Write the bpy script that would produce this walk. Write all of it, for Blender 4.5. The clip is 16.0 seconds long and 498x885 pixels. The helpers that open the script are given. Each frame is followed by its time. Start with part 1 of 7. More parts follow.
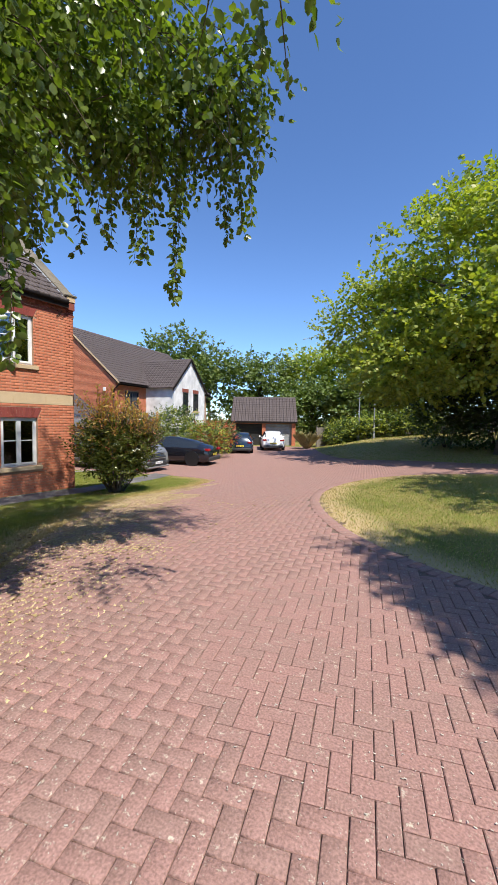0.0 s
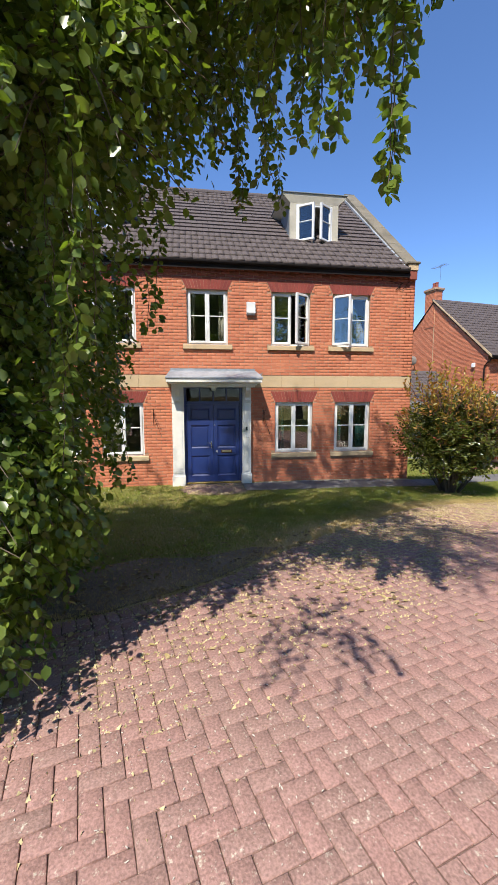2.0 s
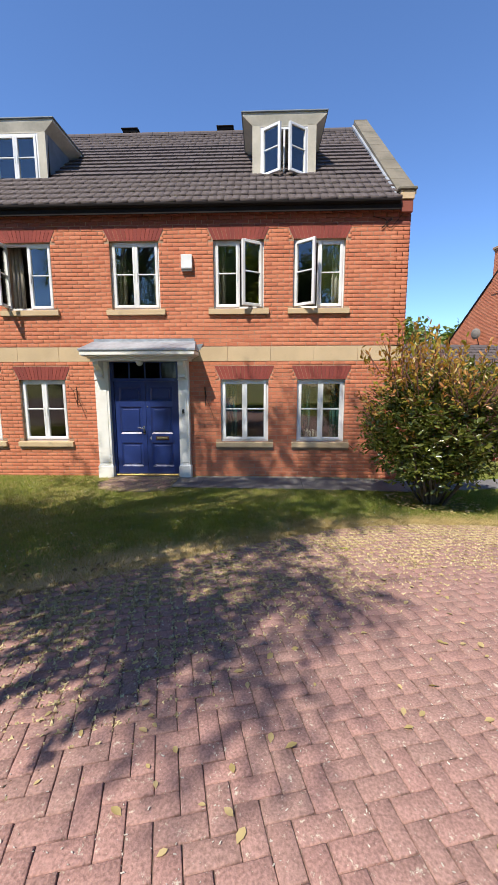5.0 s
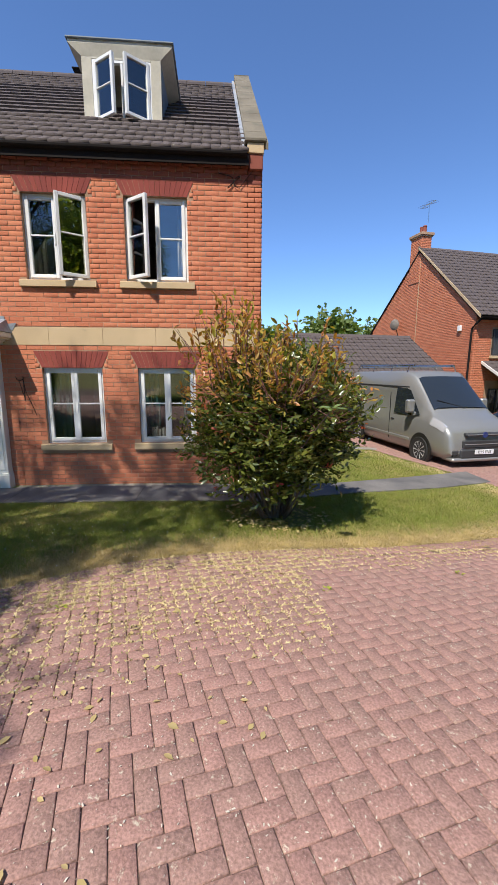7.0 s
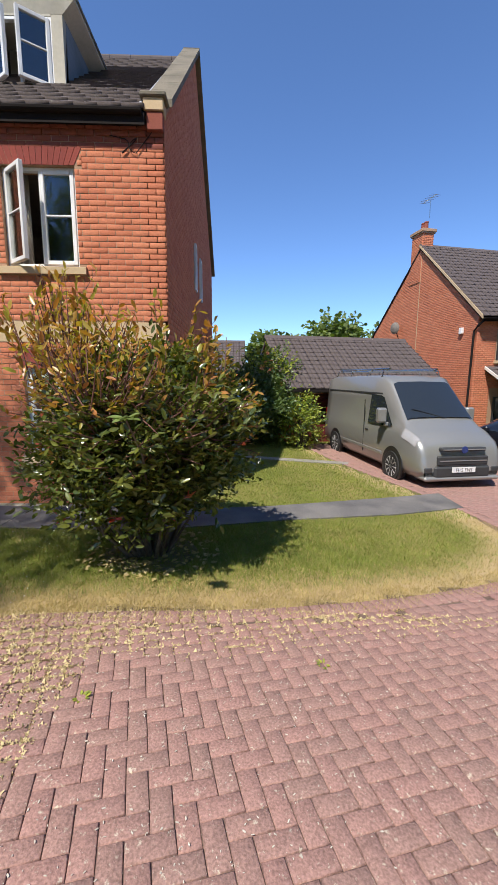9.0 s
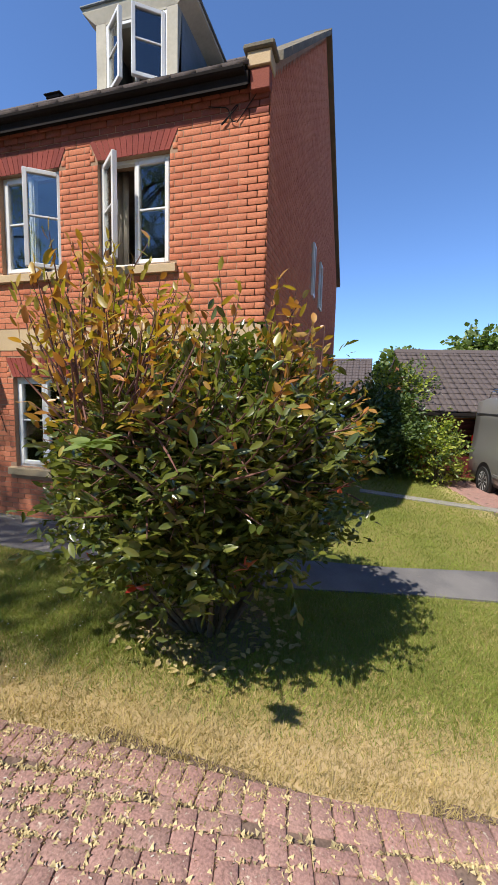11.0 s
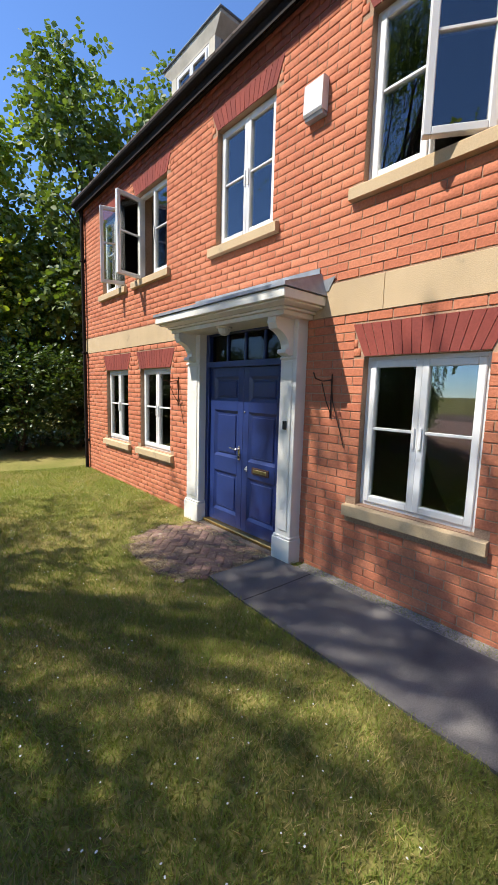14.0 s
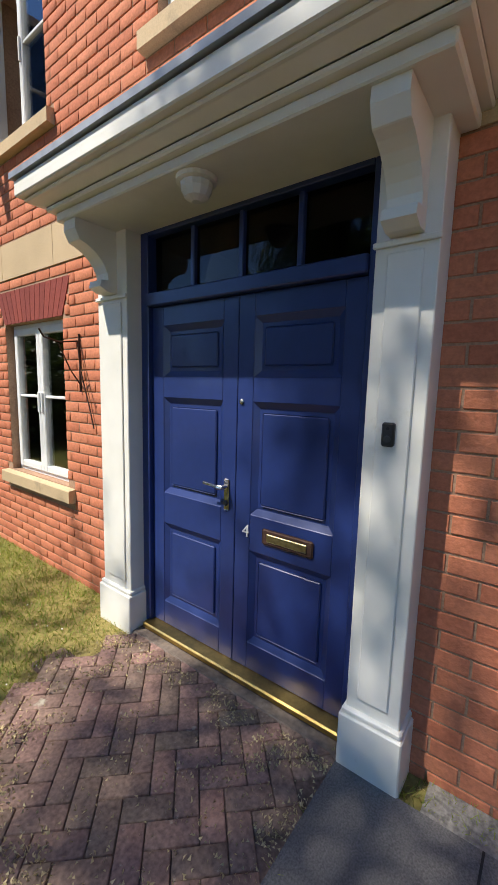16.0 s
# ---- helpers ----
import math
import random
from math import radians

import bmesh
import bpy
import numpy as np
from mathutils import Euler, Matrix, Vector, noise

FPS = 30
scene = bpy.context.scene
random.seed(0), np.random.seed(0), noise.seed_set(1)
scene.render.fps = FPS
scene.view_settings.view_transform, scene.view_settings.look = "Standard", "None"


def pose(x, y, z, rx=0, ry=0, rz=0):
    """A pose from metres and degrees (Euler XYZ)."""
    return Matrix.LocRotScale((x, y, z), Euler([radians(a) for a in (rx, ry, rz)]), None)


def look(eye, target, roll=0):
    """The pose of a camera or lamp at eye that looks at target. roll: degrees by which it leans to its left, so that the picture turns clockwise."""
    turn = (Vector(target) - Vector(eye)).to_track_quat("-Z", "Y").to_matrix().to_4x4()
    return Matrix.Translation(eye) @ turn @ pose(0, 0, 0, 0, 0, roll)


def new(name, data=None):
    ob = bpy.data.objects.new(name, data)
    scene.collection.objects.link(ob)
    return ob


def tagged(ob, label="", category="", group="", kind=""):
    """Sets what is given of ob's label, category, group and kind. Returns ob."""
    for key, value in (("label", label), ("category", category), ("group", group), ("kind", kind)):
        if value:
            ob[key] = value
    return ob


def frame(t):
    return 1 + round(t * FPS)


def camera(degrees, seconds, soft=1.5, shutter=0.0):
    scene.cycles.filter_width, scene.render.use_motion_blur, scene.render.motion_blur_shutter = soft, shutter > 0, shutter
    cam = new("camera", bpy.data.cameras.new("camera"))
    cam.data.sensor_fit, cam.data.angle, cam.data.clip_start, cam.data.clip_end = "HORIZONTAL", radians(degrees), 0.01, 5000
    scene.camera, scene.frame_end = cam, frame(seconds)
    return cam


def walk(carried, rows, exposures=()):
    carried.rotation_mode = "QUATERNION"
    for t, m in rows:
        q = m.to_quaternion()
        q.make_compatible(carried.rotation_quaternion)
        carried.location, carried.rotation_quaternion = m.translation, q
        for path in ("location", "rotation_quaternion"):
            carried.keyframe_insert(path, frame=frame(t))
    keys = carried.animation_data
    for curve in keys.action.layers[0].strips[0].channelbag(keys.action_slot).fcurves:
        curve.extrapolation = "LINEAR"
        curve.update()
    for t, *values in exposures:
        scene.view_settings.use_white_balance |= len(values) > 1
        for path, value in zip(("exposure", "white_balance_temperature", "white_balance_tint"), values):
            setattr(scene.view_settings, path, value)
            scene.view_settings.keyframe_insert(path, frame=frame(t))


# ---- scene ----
cam = camera(64.0, 16.0)
PATH = [
    (0, (0.029, -0.06, 1.471), (-0.976, 1.666, 1.356), 0.8),
    (0.5, (-0.126, 0.381, 1.528), (-1.569, 1.755, 1.35), 0.4),
    (1, (-0.26, 0.819, 1.567), (-2.002, 1.78, 1.359), 0.1),
    (1.5, (-0.389, 1.259, 1.599), (-2.286, 1.854, 1.378), 0.1),
    (2, (-0.512, 1.675, 1.576), (-2.476, 1.975, 1.348), -0.1),
    (2.5, (-0.695, 2.1, 1.546), (-2.68, 2.187, 1.314), -0.1),
    (3, (-0.899, 2.533, 1.495), (-2.884, 2.485, 1.256), 0.2),
    (3.2, (-0.996, 2.721, 1.483), (-2.979, 2.632, 1.243), 0.2),
    (5.3, (-2.339, 5.018, 1.434), (-4.31, 4.968, 1.1), -0.1),
    (5.5, (-2.47, 5.215, 1.433), (-4.441, 5.201, 1.098), -0.0),
    (6, (-2.776, 5.706, 1.427), (-4.744, 5.774, 1.08), 0.1),
    (6.5, (-3.048, 6.204, 1.43), (-5.012, 6.331, 1.075), 0.2),
    (7, (-3.343, 6.708, 1.401), (-5.305, 6.864, 1.047), 0.2),
    (7.5, (-3.587, 7.223, 1.39), (-5.548, 7.385, 1.033), 0.3),
    (8, (-3.833, 7.709, 1.377), (-5.797, 7.852, 1.025), 0.3),
    (8.2, (-3.933, 7.884, 1.368), (-5.898, 8.015, 1.016), 0.3),
    (10.3, (-5.277, 8.821, 1.258), (-7.247, 8.577, 1.019), 1.2),
    (10.5, (-5.404, 8.808, 1.253), (-7.365, 8.489, 1.017), 1.3),
    (11, (-5.754, 8.618, 1.24), (-7.664, 8.067, 1.016), 1.5),
    (11.5, (-6.059, 8.412, 1.208), (-7.857, 7.569, 0.965), 1.5),
    (12, (-6.371, 8.0, 1.189), (-8.026, 6.905, 0.939), 1.4),
    (12.5, (-6.637, 7.455, 1.173), (-8.149, 6.169, 0.926), 1.8),
    (13, (-6.874, 6.882, 1.151), (-8.271, 5.472, 0.905), 1.5),
    (13.5, (-7.102, 6.324, 1.141), (-8.421, 4.842, 0.887), 1.6),
    (14, (-7.328, 5.779, 1.122), (-8.631, 4.283, 0.869), 1.6),
    (14.5, (-7.579, 5.182, 1.083), (-8.916, 3.716, 0.83), 1.6),
    (15, (-7.923, 4.609, 0.996), (-9.327, 3.208, 0.739), 1.5),
    (15.5, (-8.312, 4.046, 0.982), (-9.806, 2.745, 0.712), 1.3),
    (16, (-8.721, 3.534, 0.957), (-10.302, 2.34, 0.686), 1.5),
]
PATH_ROWS = [(t, look(eye, target, roll)) for t, eye, target, roll in PATH]
walk(cam, PATH_ROWS, exposures=[(0.0, 0.76), (3.0, 0.88), (5.5, 0.78), (6.5, 0.66), (10.5, 0.72), (12.0, 0.88), (13.5, 1.05), (15.0, 1.05), (16.0, 0.86)])


# ---- light ----
SUN = Vector((0.53, -0.29, 0.9)).normalized()
world = bpy.data.worlds.new("world")
scene.world = world
world.use_nodes = True
wn = world.node_tree
sky = wn.nodes.new("ShaderNodeTexSky")
sky.sky_type = "NISHITA"
sky.sun_disc = False
sky.sun_elevation = math.asin(SUN.z)
sky.sun_rotation = math.atan2(SUN.x, SUN.y)
sky.air_density, sky.dust_density, sky.ozone_density = 0.8, 0.0, 4.5
tone = wn.nodes.new("ShaderNodeVectorMath")
tone.operation = "MULTIPLY"
tone.inputs[1].default_value = (0.84, 0.97, 1.14)
wn.links.new(sky.outputs[0], tone.inputs[0])
wn.links.new(tone.outputs[0], wn.nodes["Background"].inputs[0])
wn.nodes["Background"].inputs[1].default_value = 0.12
sun = new("sun", bpy.data.lights.new("sun", "SUN"))
sun.data.energy, sun.data.angle, sun.data.color = 4.2, radians(0.6), (1.0, 0.94, 0.84)
sun.matrix_world = look(SUN * 50, (0, 0, 0))


# ---- materials ----
def material(name, base, rough=0.7, metal=0.0, vary=0.15, bump=0.0, scale=40.0, coarse=2.0, second=None, mix=0.5,
             per_piece=False, spec=0.5, transmit=0.0, island=False, stain=None, stain_scale=1.0, stain_lo=0.55, stain_hi=0.7, coat=0.0):
    """Noise at two scales over a base colour, an optional second colour, variation from piece to piece and stains."""
    m = bpy.data.materials.new(name)
    m.use_nodes = True
    n, l = m.node_tree.nodes, m.node_tree.links
    b = n["Principled BSDF"]
    b.inputs["Roughness"].default_value = rough
    b.inputs["Metallic"].default_value = metal
    b.inputs["Specular IOR Level"].default_value = spec
    b.inputs["Coat Weight"].default_value = coat
    geo = n.new("ShaderNodeNewGeometry")
    fine = n.new("ShaderNodeTexNoise")
    fine.inputs["Scale"].default_value = scale
    fine.inputs["Detail"].default_value = 5
    big = n.new("ShaderNodeTexNoise")
    big.inputs["Scale"].default_value = coarse
    big.inputs["Detail"].default_value = 3
    l.new(geo.outputs["Position"], fine.inputs["Vector"])
    l.new(geo.outputs["Position"], big.inputs["Vector"])
    col = n.new("ShaderNodeMix")
    col.data_type = "RGBA"
    col.inputs["A"].default_value = (*base, 1)
    col.inputs["B"].default_value = (*(second or [c * 0.75 for c in base]), 1)
    ramp = n.new("ShaderNodeMapRange")
    ramp.inputs["From Min"].default_value, ramp.inputs["From Max"].default_value = 0.35, 0.65
    ramp.inputs["To Max"].default_value = mix * 2
    l.new(big.outputs["Fac"], ramp.inputs["Value"])
    source = ramp.outputs[0]
    if island or per_piece:
        rnd = geo.outputs["Random Per Island"]
        if per_piece:
            rnd = n.new("ShaderNodeObjectInfo").outputs["Random"]
        if island and per_piece:
            rnd = geo.outputs["Random Per Island"]
        mm = n.new("ShaderNodeMath")
        mm.operation = "MULTIPLY_ADD"
        l.new(rnd, mm.inputs[0])
        mm.inputs[1].default_value = mix * 2
        mm.inputs[2].default_value = -0.1
        half = n.new("ShaderNodeMath")
        half.operation = "MULTIPLY_ADD"
        half.use_clamp = True
        l.new(ramp.outputs[0], half.inputs[0])
        half.inputs[1].default_value = 0.35
        l.new(mm.outputs[0], half.inputs[2])
        source = half.outputs[0]
    l.new(source, col.inputs["Factor"])
    val = n.new("ShaderNodeMapRange")
    val.inputs["From Min"].default_value, val.inputs["From Max"].default_value = 0.3, 0.7
    val.inputs["To Min"].default_value, val.inputs["To Max"].default_value = 1 - vary, 1 + vary
    l.new(fine.outputs["Fac"], val.inputs["Value"])
    mul = n.new("ShaderNodeVectorMath")
    mul.operation = "SCALE"
    l.new(col.outputs["Result"], mul.inputs[0])
    l.new(val.outputs[0], mul.inputs["Scale"])
    out = mul.outputs[0]
    if stain:
        sn = n.new("ShaderNodeTexNoise")
        sn.inputs["Scale"].default_value, sn.inputs["Detail"].default_value = stain_scale, 6
        sn.inputs["Roughness"].default_value = 0.7
        l.new(geo.outputs["Position"], sn.inputs["Vector"])
        sr = n.new("ShaderNodeMapRange")
        sr.inputs["From Min"].default_value, sr.inputs["From Max"].default_value = stain_lo, stain_hi
        l.new(sn.outputs["Fac"], sr.inputs["Value"])
        sm = n.new("ShaderNodeMix")
        sm.data_type = "RGBA"
        l.new(sr.outputs[0], sm.inputs["Factor"])
        l.new(out, sm.inputs["A"])
        sm.inputs["B"].default_value = (*stain, 1)
        out = sm.outputs["Result"]
    l.new(out, b.inputs["Base Color"])
    if bump:
        bm = n.new("ShaderNodeBump")
        bm.inputs["Strength"].default_value = min(1.0, bump)
        bm.inputs["Distance"].default_value = 0.004
        l.new(fine.outputs["Fac"], bm.inputs["Height"])
        l.new(bm.outputs[0], b.inputs["Normal"])
    if transmit:
        tr = n.new("ShaderNodeBsdfTranslucent")
        tint = n.new("ShaderNodeVectorMath")
        tint.operation = "MULTIPLY"
        tint.inputs[1].default_value = (1.5, 1.7, 0.5)
        l.new(out, tint.inputs[0])
        l.new(tint.outputs[0], tr.inputs["Color"])
        ms = n.new("ShaderNodeMixShader")
        ms.inputs[0].default_value = transmit
        l.new(b.outputs[0], ms.inputs[1])
        l.new(tr.outputs[0], ms.inputs[2])
        l.new(ms.outputs[0], n["Material Output"].inputs[0])
    return m


def glass_material(name, tint=(0.9, 0.95, 0.93), clear=0.9, index=2.3):
    m = bpy.data.materials.new(name)
    m.use_nodes = True
    n, l = m.node_tree.nodes, m.node_tree.links
    n.remove(n["Principled BSDF"])
    a, b, f, s = n.new("ShaderNodeBsdfTransparent"), n.new("ShaderNodeBsdfGlossy"), n.new("ShaderNodeFresnel"), n.new("ShaderNodeMixShader")
    a.inputs[0].default_value = (*[c * clear for c in tint], 1)
    b.inputs["Roughness"].default_value = 0.01
    f.inputs[0].default_value = index
    l.new(f.outputs[0], s.inputs[0]), l.new(a.outputs[0], s.inputs[1]), l.new(b.outputs[0], s.inputs[2])
    l.new(s.outputs[0], n["Material Output"].inputs[0])
    return m


M = {}
M["brick"] = material("orange_red_brick", (0.56, 0.21, 0.115), 0.9, vary=0.14, bump=0.8, scale=60, coarse=1.2, second=(0.47, 0.155, 0.085), island=True, mix=0.45, spec=0.2)
M["brick_piece"] = material("orange_red_brick_piece", (0.56, 0.21, 0.115), 0.9, vary=0.14, bump=0.8, scale=60, coarse=1.2, second=(0.47, 0.155, 0.085), per_piece=True, mix=0.45, spec=0.2)
M["red_brick"] = material("dark_red_brick", (0.28, 0.085, 0.058), 0.9, vary=0.12, bump=0.6, scale=60, second=(0.21, 0.068, 0.05), island=True, mix=0.4, spec=0.2)
M["mortar"] = material("mortar", (0.42, 0.27, 0.18), 0.95, vary=0.2, bump=0.6, scale=90, spec=0.1)
M["stone"] = material("cast_stone", (0.55, 0.41, 0.25), 0.85, vary=0.08, bump=0.4, scale=120, second=(0.48, 0.36, 0.22), spec=0.2, stain=(0.22, 0.19, 0.13), stain_scale=3, stain_lo=0.6, stain_hi=0.85)
M["coping"] = material("weathered_coping", (0.19, 0.165, 0.125), 0.9, vary=0.15, bump=0.6, scale=50, spec=0.2, stain=(0.12, 0.12, 0.09), stain_scale=4)
M["tile"] = material("concrete_roof_tile", (0.105, 0.085, 0.082), 0.85, vary=0.15, bump=0.5, scale=40, second=(0.085, 0.068, 0.066), island=True, mix=0.25, spec=0.25, stain=(0.3, 0.28, 0.22), stain_scale=7, stain_lo=0.64, stain_hi=0.74)
M["white"] = material("white_upvc", (0.8, 0.8, 0.79), 0.35, vary=0.03, scale=8)
M["paint"] = material("white_joinery_paint", (0.78, 0.76, 0.7), 0.55, vary=0.03, scale=9, second=(0.72, 0.7, 0.63), stain=(0.5, 0.46, 0.38), stain_scale=5, stain_lo=0.66, stain_hi=0.9)
M["blue"] = material("blue_door_paint", (0.012, 0.026, 0.115), 0.38, vary=0.06, bump=0.08, scale=25, second=(0.018, 0.036, 0.15), coat=0.15)
M["brass"] = material("brass", (0.7, 0.5, 0.17), 0.32, 1.0, vary=0.15, scale=30)
M["old_brass"] = material("dulled_brass", (0.42, 0.36, 0.2), 0.4, 1.0, vary=0.2, scale=60)
M["chrome"] = material("metal_bright", (0.6, 0.58, 0.55), 0.25, 1.0, vary=0.05)
M["black"] = material("black_plastic", (0.015, 0.015, 0.016), 0.4, vary=0.1)
M["gutter"] = material("gutter_black", (0.018, 0.014, 0.013), 0.85, vary=0.2, spec=0.15)
M["iron"] = material("rusty_iron", (0.07, 0.035, 0.025), 0.75, 0.4, vary=0.3, scale=80)
M["lead"] = material("lead_sheet", (0.36, 0.38, 0.41), 0.55, 0.3, vary=0.15, scale=12, second=(0.24, 0.26, 0.29))
M["render_grey"] = material("dormer_render", (0.5, 0.46, 0.37), 0.8, vary=0.06, scale=20)
M["cheek"] = material("dormer_cheek_lead", (0.17, 0.2, 0.23), 0.6, vary=0.1, scale=10)
M["glass"] = glass_material("window_glass")
# brown tint and low index put the dark reflection under the canopy into the glass
M["dull_glass"] = glass_material("shaded_fanlight_glass", (0.5, 0.42, 0.33), 0.6, 1.4)
M["dark_glass"] = material("vehicle_glass", (0.02, 0.025, 0.03), 0.05, vary=0.05, spec=0.8, second=(0.02, 0.025, 0.03))
M["inside"] = material("room_plaster", (0.35, 0.32, 0.28), 0.9, vary=0.05)
M["carpet"] = material("room_floor", (0.16, 0.12, 0.09), 0.9, vary=0.1)
M["curtain"] = material("cream_curtain", (0.55, 0.5, 0.42), 0.9, vary=0.06, scale=15)
M["teal"] = material("teal_curtain", (0.03, 0.12, 0.12), 0.9, vary=0.1, scale=15)
M["paver"] = material("clay_paver", (0.31, 0.178, 0.152), 0.9, vary=0.3, bump=0.8, scale=90, coarse=0.35, second=(0.255, 0.165, 0.138), island=True, mix=0.3, spec=0.2, stain=(0.5, 0.43, 0.34), stain_scale=30, stain_lo=0.6, stain_hi=0.68)
# darker copy of clay_paver: moss and weathering, plus shade put into the colour
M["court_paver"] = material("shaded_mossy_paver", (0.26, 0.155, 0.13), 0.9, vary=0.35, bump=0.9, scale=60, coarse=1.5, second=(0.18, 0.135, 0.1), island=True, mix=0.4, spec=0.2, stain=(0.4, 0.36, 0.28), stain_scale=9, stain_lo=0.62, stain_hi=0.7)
M["joint"] = material("joint_sand", (0.18, 0.125, 0.1), 0.95, vary=0.3, scale=60, spec=0.1)
M["moss"] = material("moss_and_straw", (0.56, 0.45, 0.25), 0.95, vary=0.3, scale=70, second=(0.42, 0.34, 0.18), spec=0.1, island=True)
M["turf"] = material("turf_soil", (0.14, 0.15, 0.035), 0.95, vary=0.35, scale=35, coarse=0.6, second=(0.3, 0.23, 0.09), spec=0.1, mix=0.35)


def dry_mix(m, colour):
    """Blends a material's colour towards straw by the ground's dryness."""
    n, l = m.node_tree.nodes, m.node_tree.links
    b = n["Principled BSDF"]
    old = b.inputs["Base Color"].links[0].from_socket
    at = n.new("ShaderNodeAttribute")
    at.attribute_name = "dryness"
    nz = n.new("ShaderNodeTexNoise")
    nz.inputs["Scale"].default_value = 14
    nz.inputs["Detail"].default_value = 4
    ad = n.new("ShaderNodeMath")
    ad.operation = "MULTIPLY_ADD"
    l.new(nz.outputs["Fac"], ad.inputs[0])
    ad.inputs[1].default_value = 1.2
    ad.inputs[2].default_value = -0.6
    sm = n.new("ShaderNodeMath")
    sm.use_clamp = True
    l.new(at.outputs["Fac"], sm.inputs[0])
    l.new(ad.outputs[0], sm.inputs[1])
    mu = n.new("ShaderNodeMath")
    mu.operation = "MULTIPLY"
    mu.use_clamp = True
    l.new(sm.outputs[0], mu.inputs[0])
    st = n.new("ShaderNodeMath")
    st.operation = "GREATER_THAN"
    st.inputs[1].default_value = 0.02
    l.new(at.outputs["Fac"], st.inputs[0])
    l.new(st.outputs[0], mu.inputs[1])
    mx = n.new("ShaderNodeMix")
    mx.data_type = "RGBA"
    l.new(mu.outputs[0], mx.inputs["Factor"])
    l.new(old, mx.inputs["A"])
    mx.inputs["B"].default_value = (*colour, 1)
    l.new(mx.outputs["Result"], b.inputs["Base Color"])


dry_mix(M["turf"], (0.44, 0.33, 0.18))
M["grass"] = material("grass_blade", (0.16, 0.22, 0.035), 0.6, vary=0.2, scale=3, coarse=0.7, second=(0.24, 0.25, 0.06), island=True, transmit=0.25, spec=0.3)
M["straw"] = material("dry_grass", (0.5, 0.385, 0.2), 0.75, vary=0.2, scale=6, second=(0.36, 0.28, 0.12), island=True, transmit=0.2, spec=0.2)
M["daisy"] = material("daisy_white", (0.8, 0.8, 0.75), 0.6, vary=0.05)
M["tarmac"] = material("worn_tarmac", (0.105, 0.1, 0.1), 0.9, vary=0.3, bump=0.8, scale=150, second=(0.18, 0.168, 0.158), coarse=1.5, spec=0.25, stain=(0.22, 0.2, 0.17), stain_scale=9, stain_lo=0.62, stain_hi=0.78)
M["gravel"] = material("gravel_strip", (0.3, 0.28, 0.25), 0.9, vary=0.4, bump=1, scale=60)
M["bark"] = material("bark", (0.11, 0.085, 0.06), 0.95, vary=0.3, bump=1, scale=30)
M["twig"] = material("reddish_twig", (0.16, 0.07, 0.05), 0.8, vary=0.2, scale=40)
M["leaf"] = material("broad_leaf", (0.075, 0.12, 0.028), 0.3, vary=0.2, scale=6, second=(0.16, 0.21, 0.035), island=True, transmit=0.4, spec=0.5)
M["leaf_light"] = material("lime_leaf", (0.42, 0.42, 0.07), 0.5, vary=0.2, scale=2, coarse=0.5, second=(0.2, 0.26, 0.05), island=True, transmit=0.35)
M["leaf_far"] = material("far_leaf", (0.1, 0.15, 0.035), 0.6, vary=0.25, scale=2, coarse=0.3, second=(0.15, 0.19, 0.05), island=True, transmit=0.25)
M["leaf_dark"] = material("shrub_leaf", (0.04, 0.075, 0.02), 0.4, vary=0.2, scale=6, second=(0.09, 0.13, 0.03), island=True, transmit=0.2)
M["photinia"] = material("photinia_leaf", (0.045, 0.07, 0.018), 0.24, vary=0.25, scale=6, second=(0.15, 0.16, 0.03), island=True, transmit=0.22, spec=0.7)
M["photinia_pale"] = material("photinia_pale_leaf", (0.2, 0.27, 0.09), 0.3, vary=0.2, scale=6, second=(0.12, 0.17, 0.04), island=True, transmit=0.25, spec=0.6)
M["photinia_young"] = material("photinia_young_leaf", (0.3, 0.29, 0.04), 0.35, vary=0.2, scale=6, second=(0.42, 0.17, 0.05), island=True, transmit=0.35, spec=0.5)
M["photinia_red"] = material("photinia_red_leaf", (0.38, 0.03, 0.025), 0.35, vary=0.2, scale=6, second=(0.42, 0.12, 0.05), island=True, transmit=0.3)
M["dead_leaf"] = material("dead_leaf", (0.32, 0.22, 0.12), 0.8, vary=0.3, scale=8, second=(0.15, 0.1, 0.05), island=True, transmit=0.1, spec=0.2)
M["dark_step"] = material("dark_step_stone", (0.13, 0.1, 0.085), 0.85, vary=0.25, bump=0.6, scale=40, second=(0.2, 0.16, 0.13), spec=0.2)
M["soil"] = material("dry_soil", (0.2, 0.15, 0.1), 0.95, vary=0.3, bump=1, scale=40)
M["white_render"] = material("white_render", (0.78, 0.78, 0.78), 0.9, vary=0.03, scale=10, bump=0.2)
M["wood_grey"] = material("weathered_fence_wood", (0.22, 0.19, 0.16), 0.9, vary=0.2, scale=20, island=True)
M["garage_red"] = material("dark_red_door", (0.13, 0.02, 0.02), 0.5, vary=0.1)
M["garage_grey"] = material("grey_shutter", (0.3, 0.31, 0.32), 0.6, vary=0.1)
M["void"] = material("unlit_interior", (0.03, 0.028, 0.025), 0.9, vary=0.1)
M["silver"] = material("silver_grey_car_paint", (0.27, 0.268, 0.255), 0.32, 0.4, vary=0.02, coat=0.6, second=(0.27, 0.268, 0.255))
M["black_paint"] = material("black_car_paint", (0.012, 0.013, 0.018), 0.2, 0.2, vary=0.02, coat=0.8, second=(0.012, 0.013, 0.018))
M["navy_paint"] = material("dark_blue_car_paint", (0.02, 0.035, 0.06), 0.25, 0.3, vary=0.02, coat=0.7, second=(0.02, 0.035, 0.06))
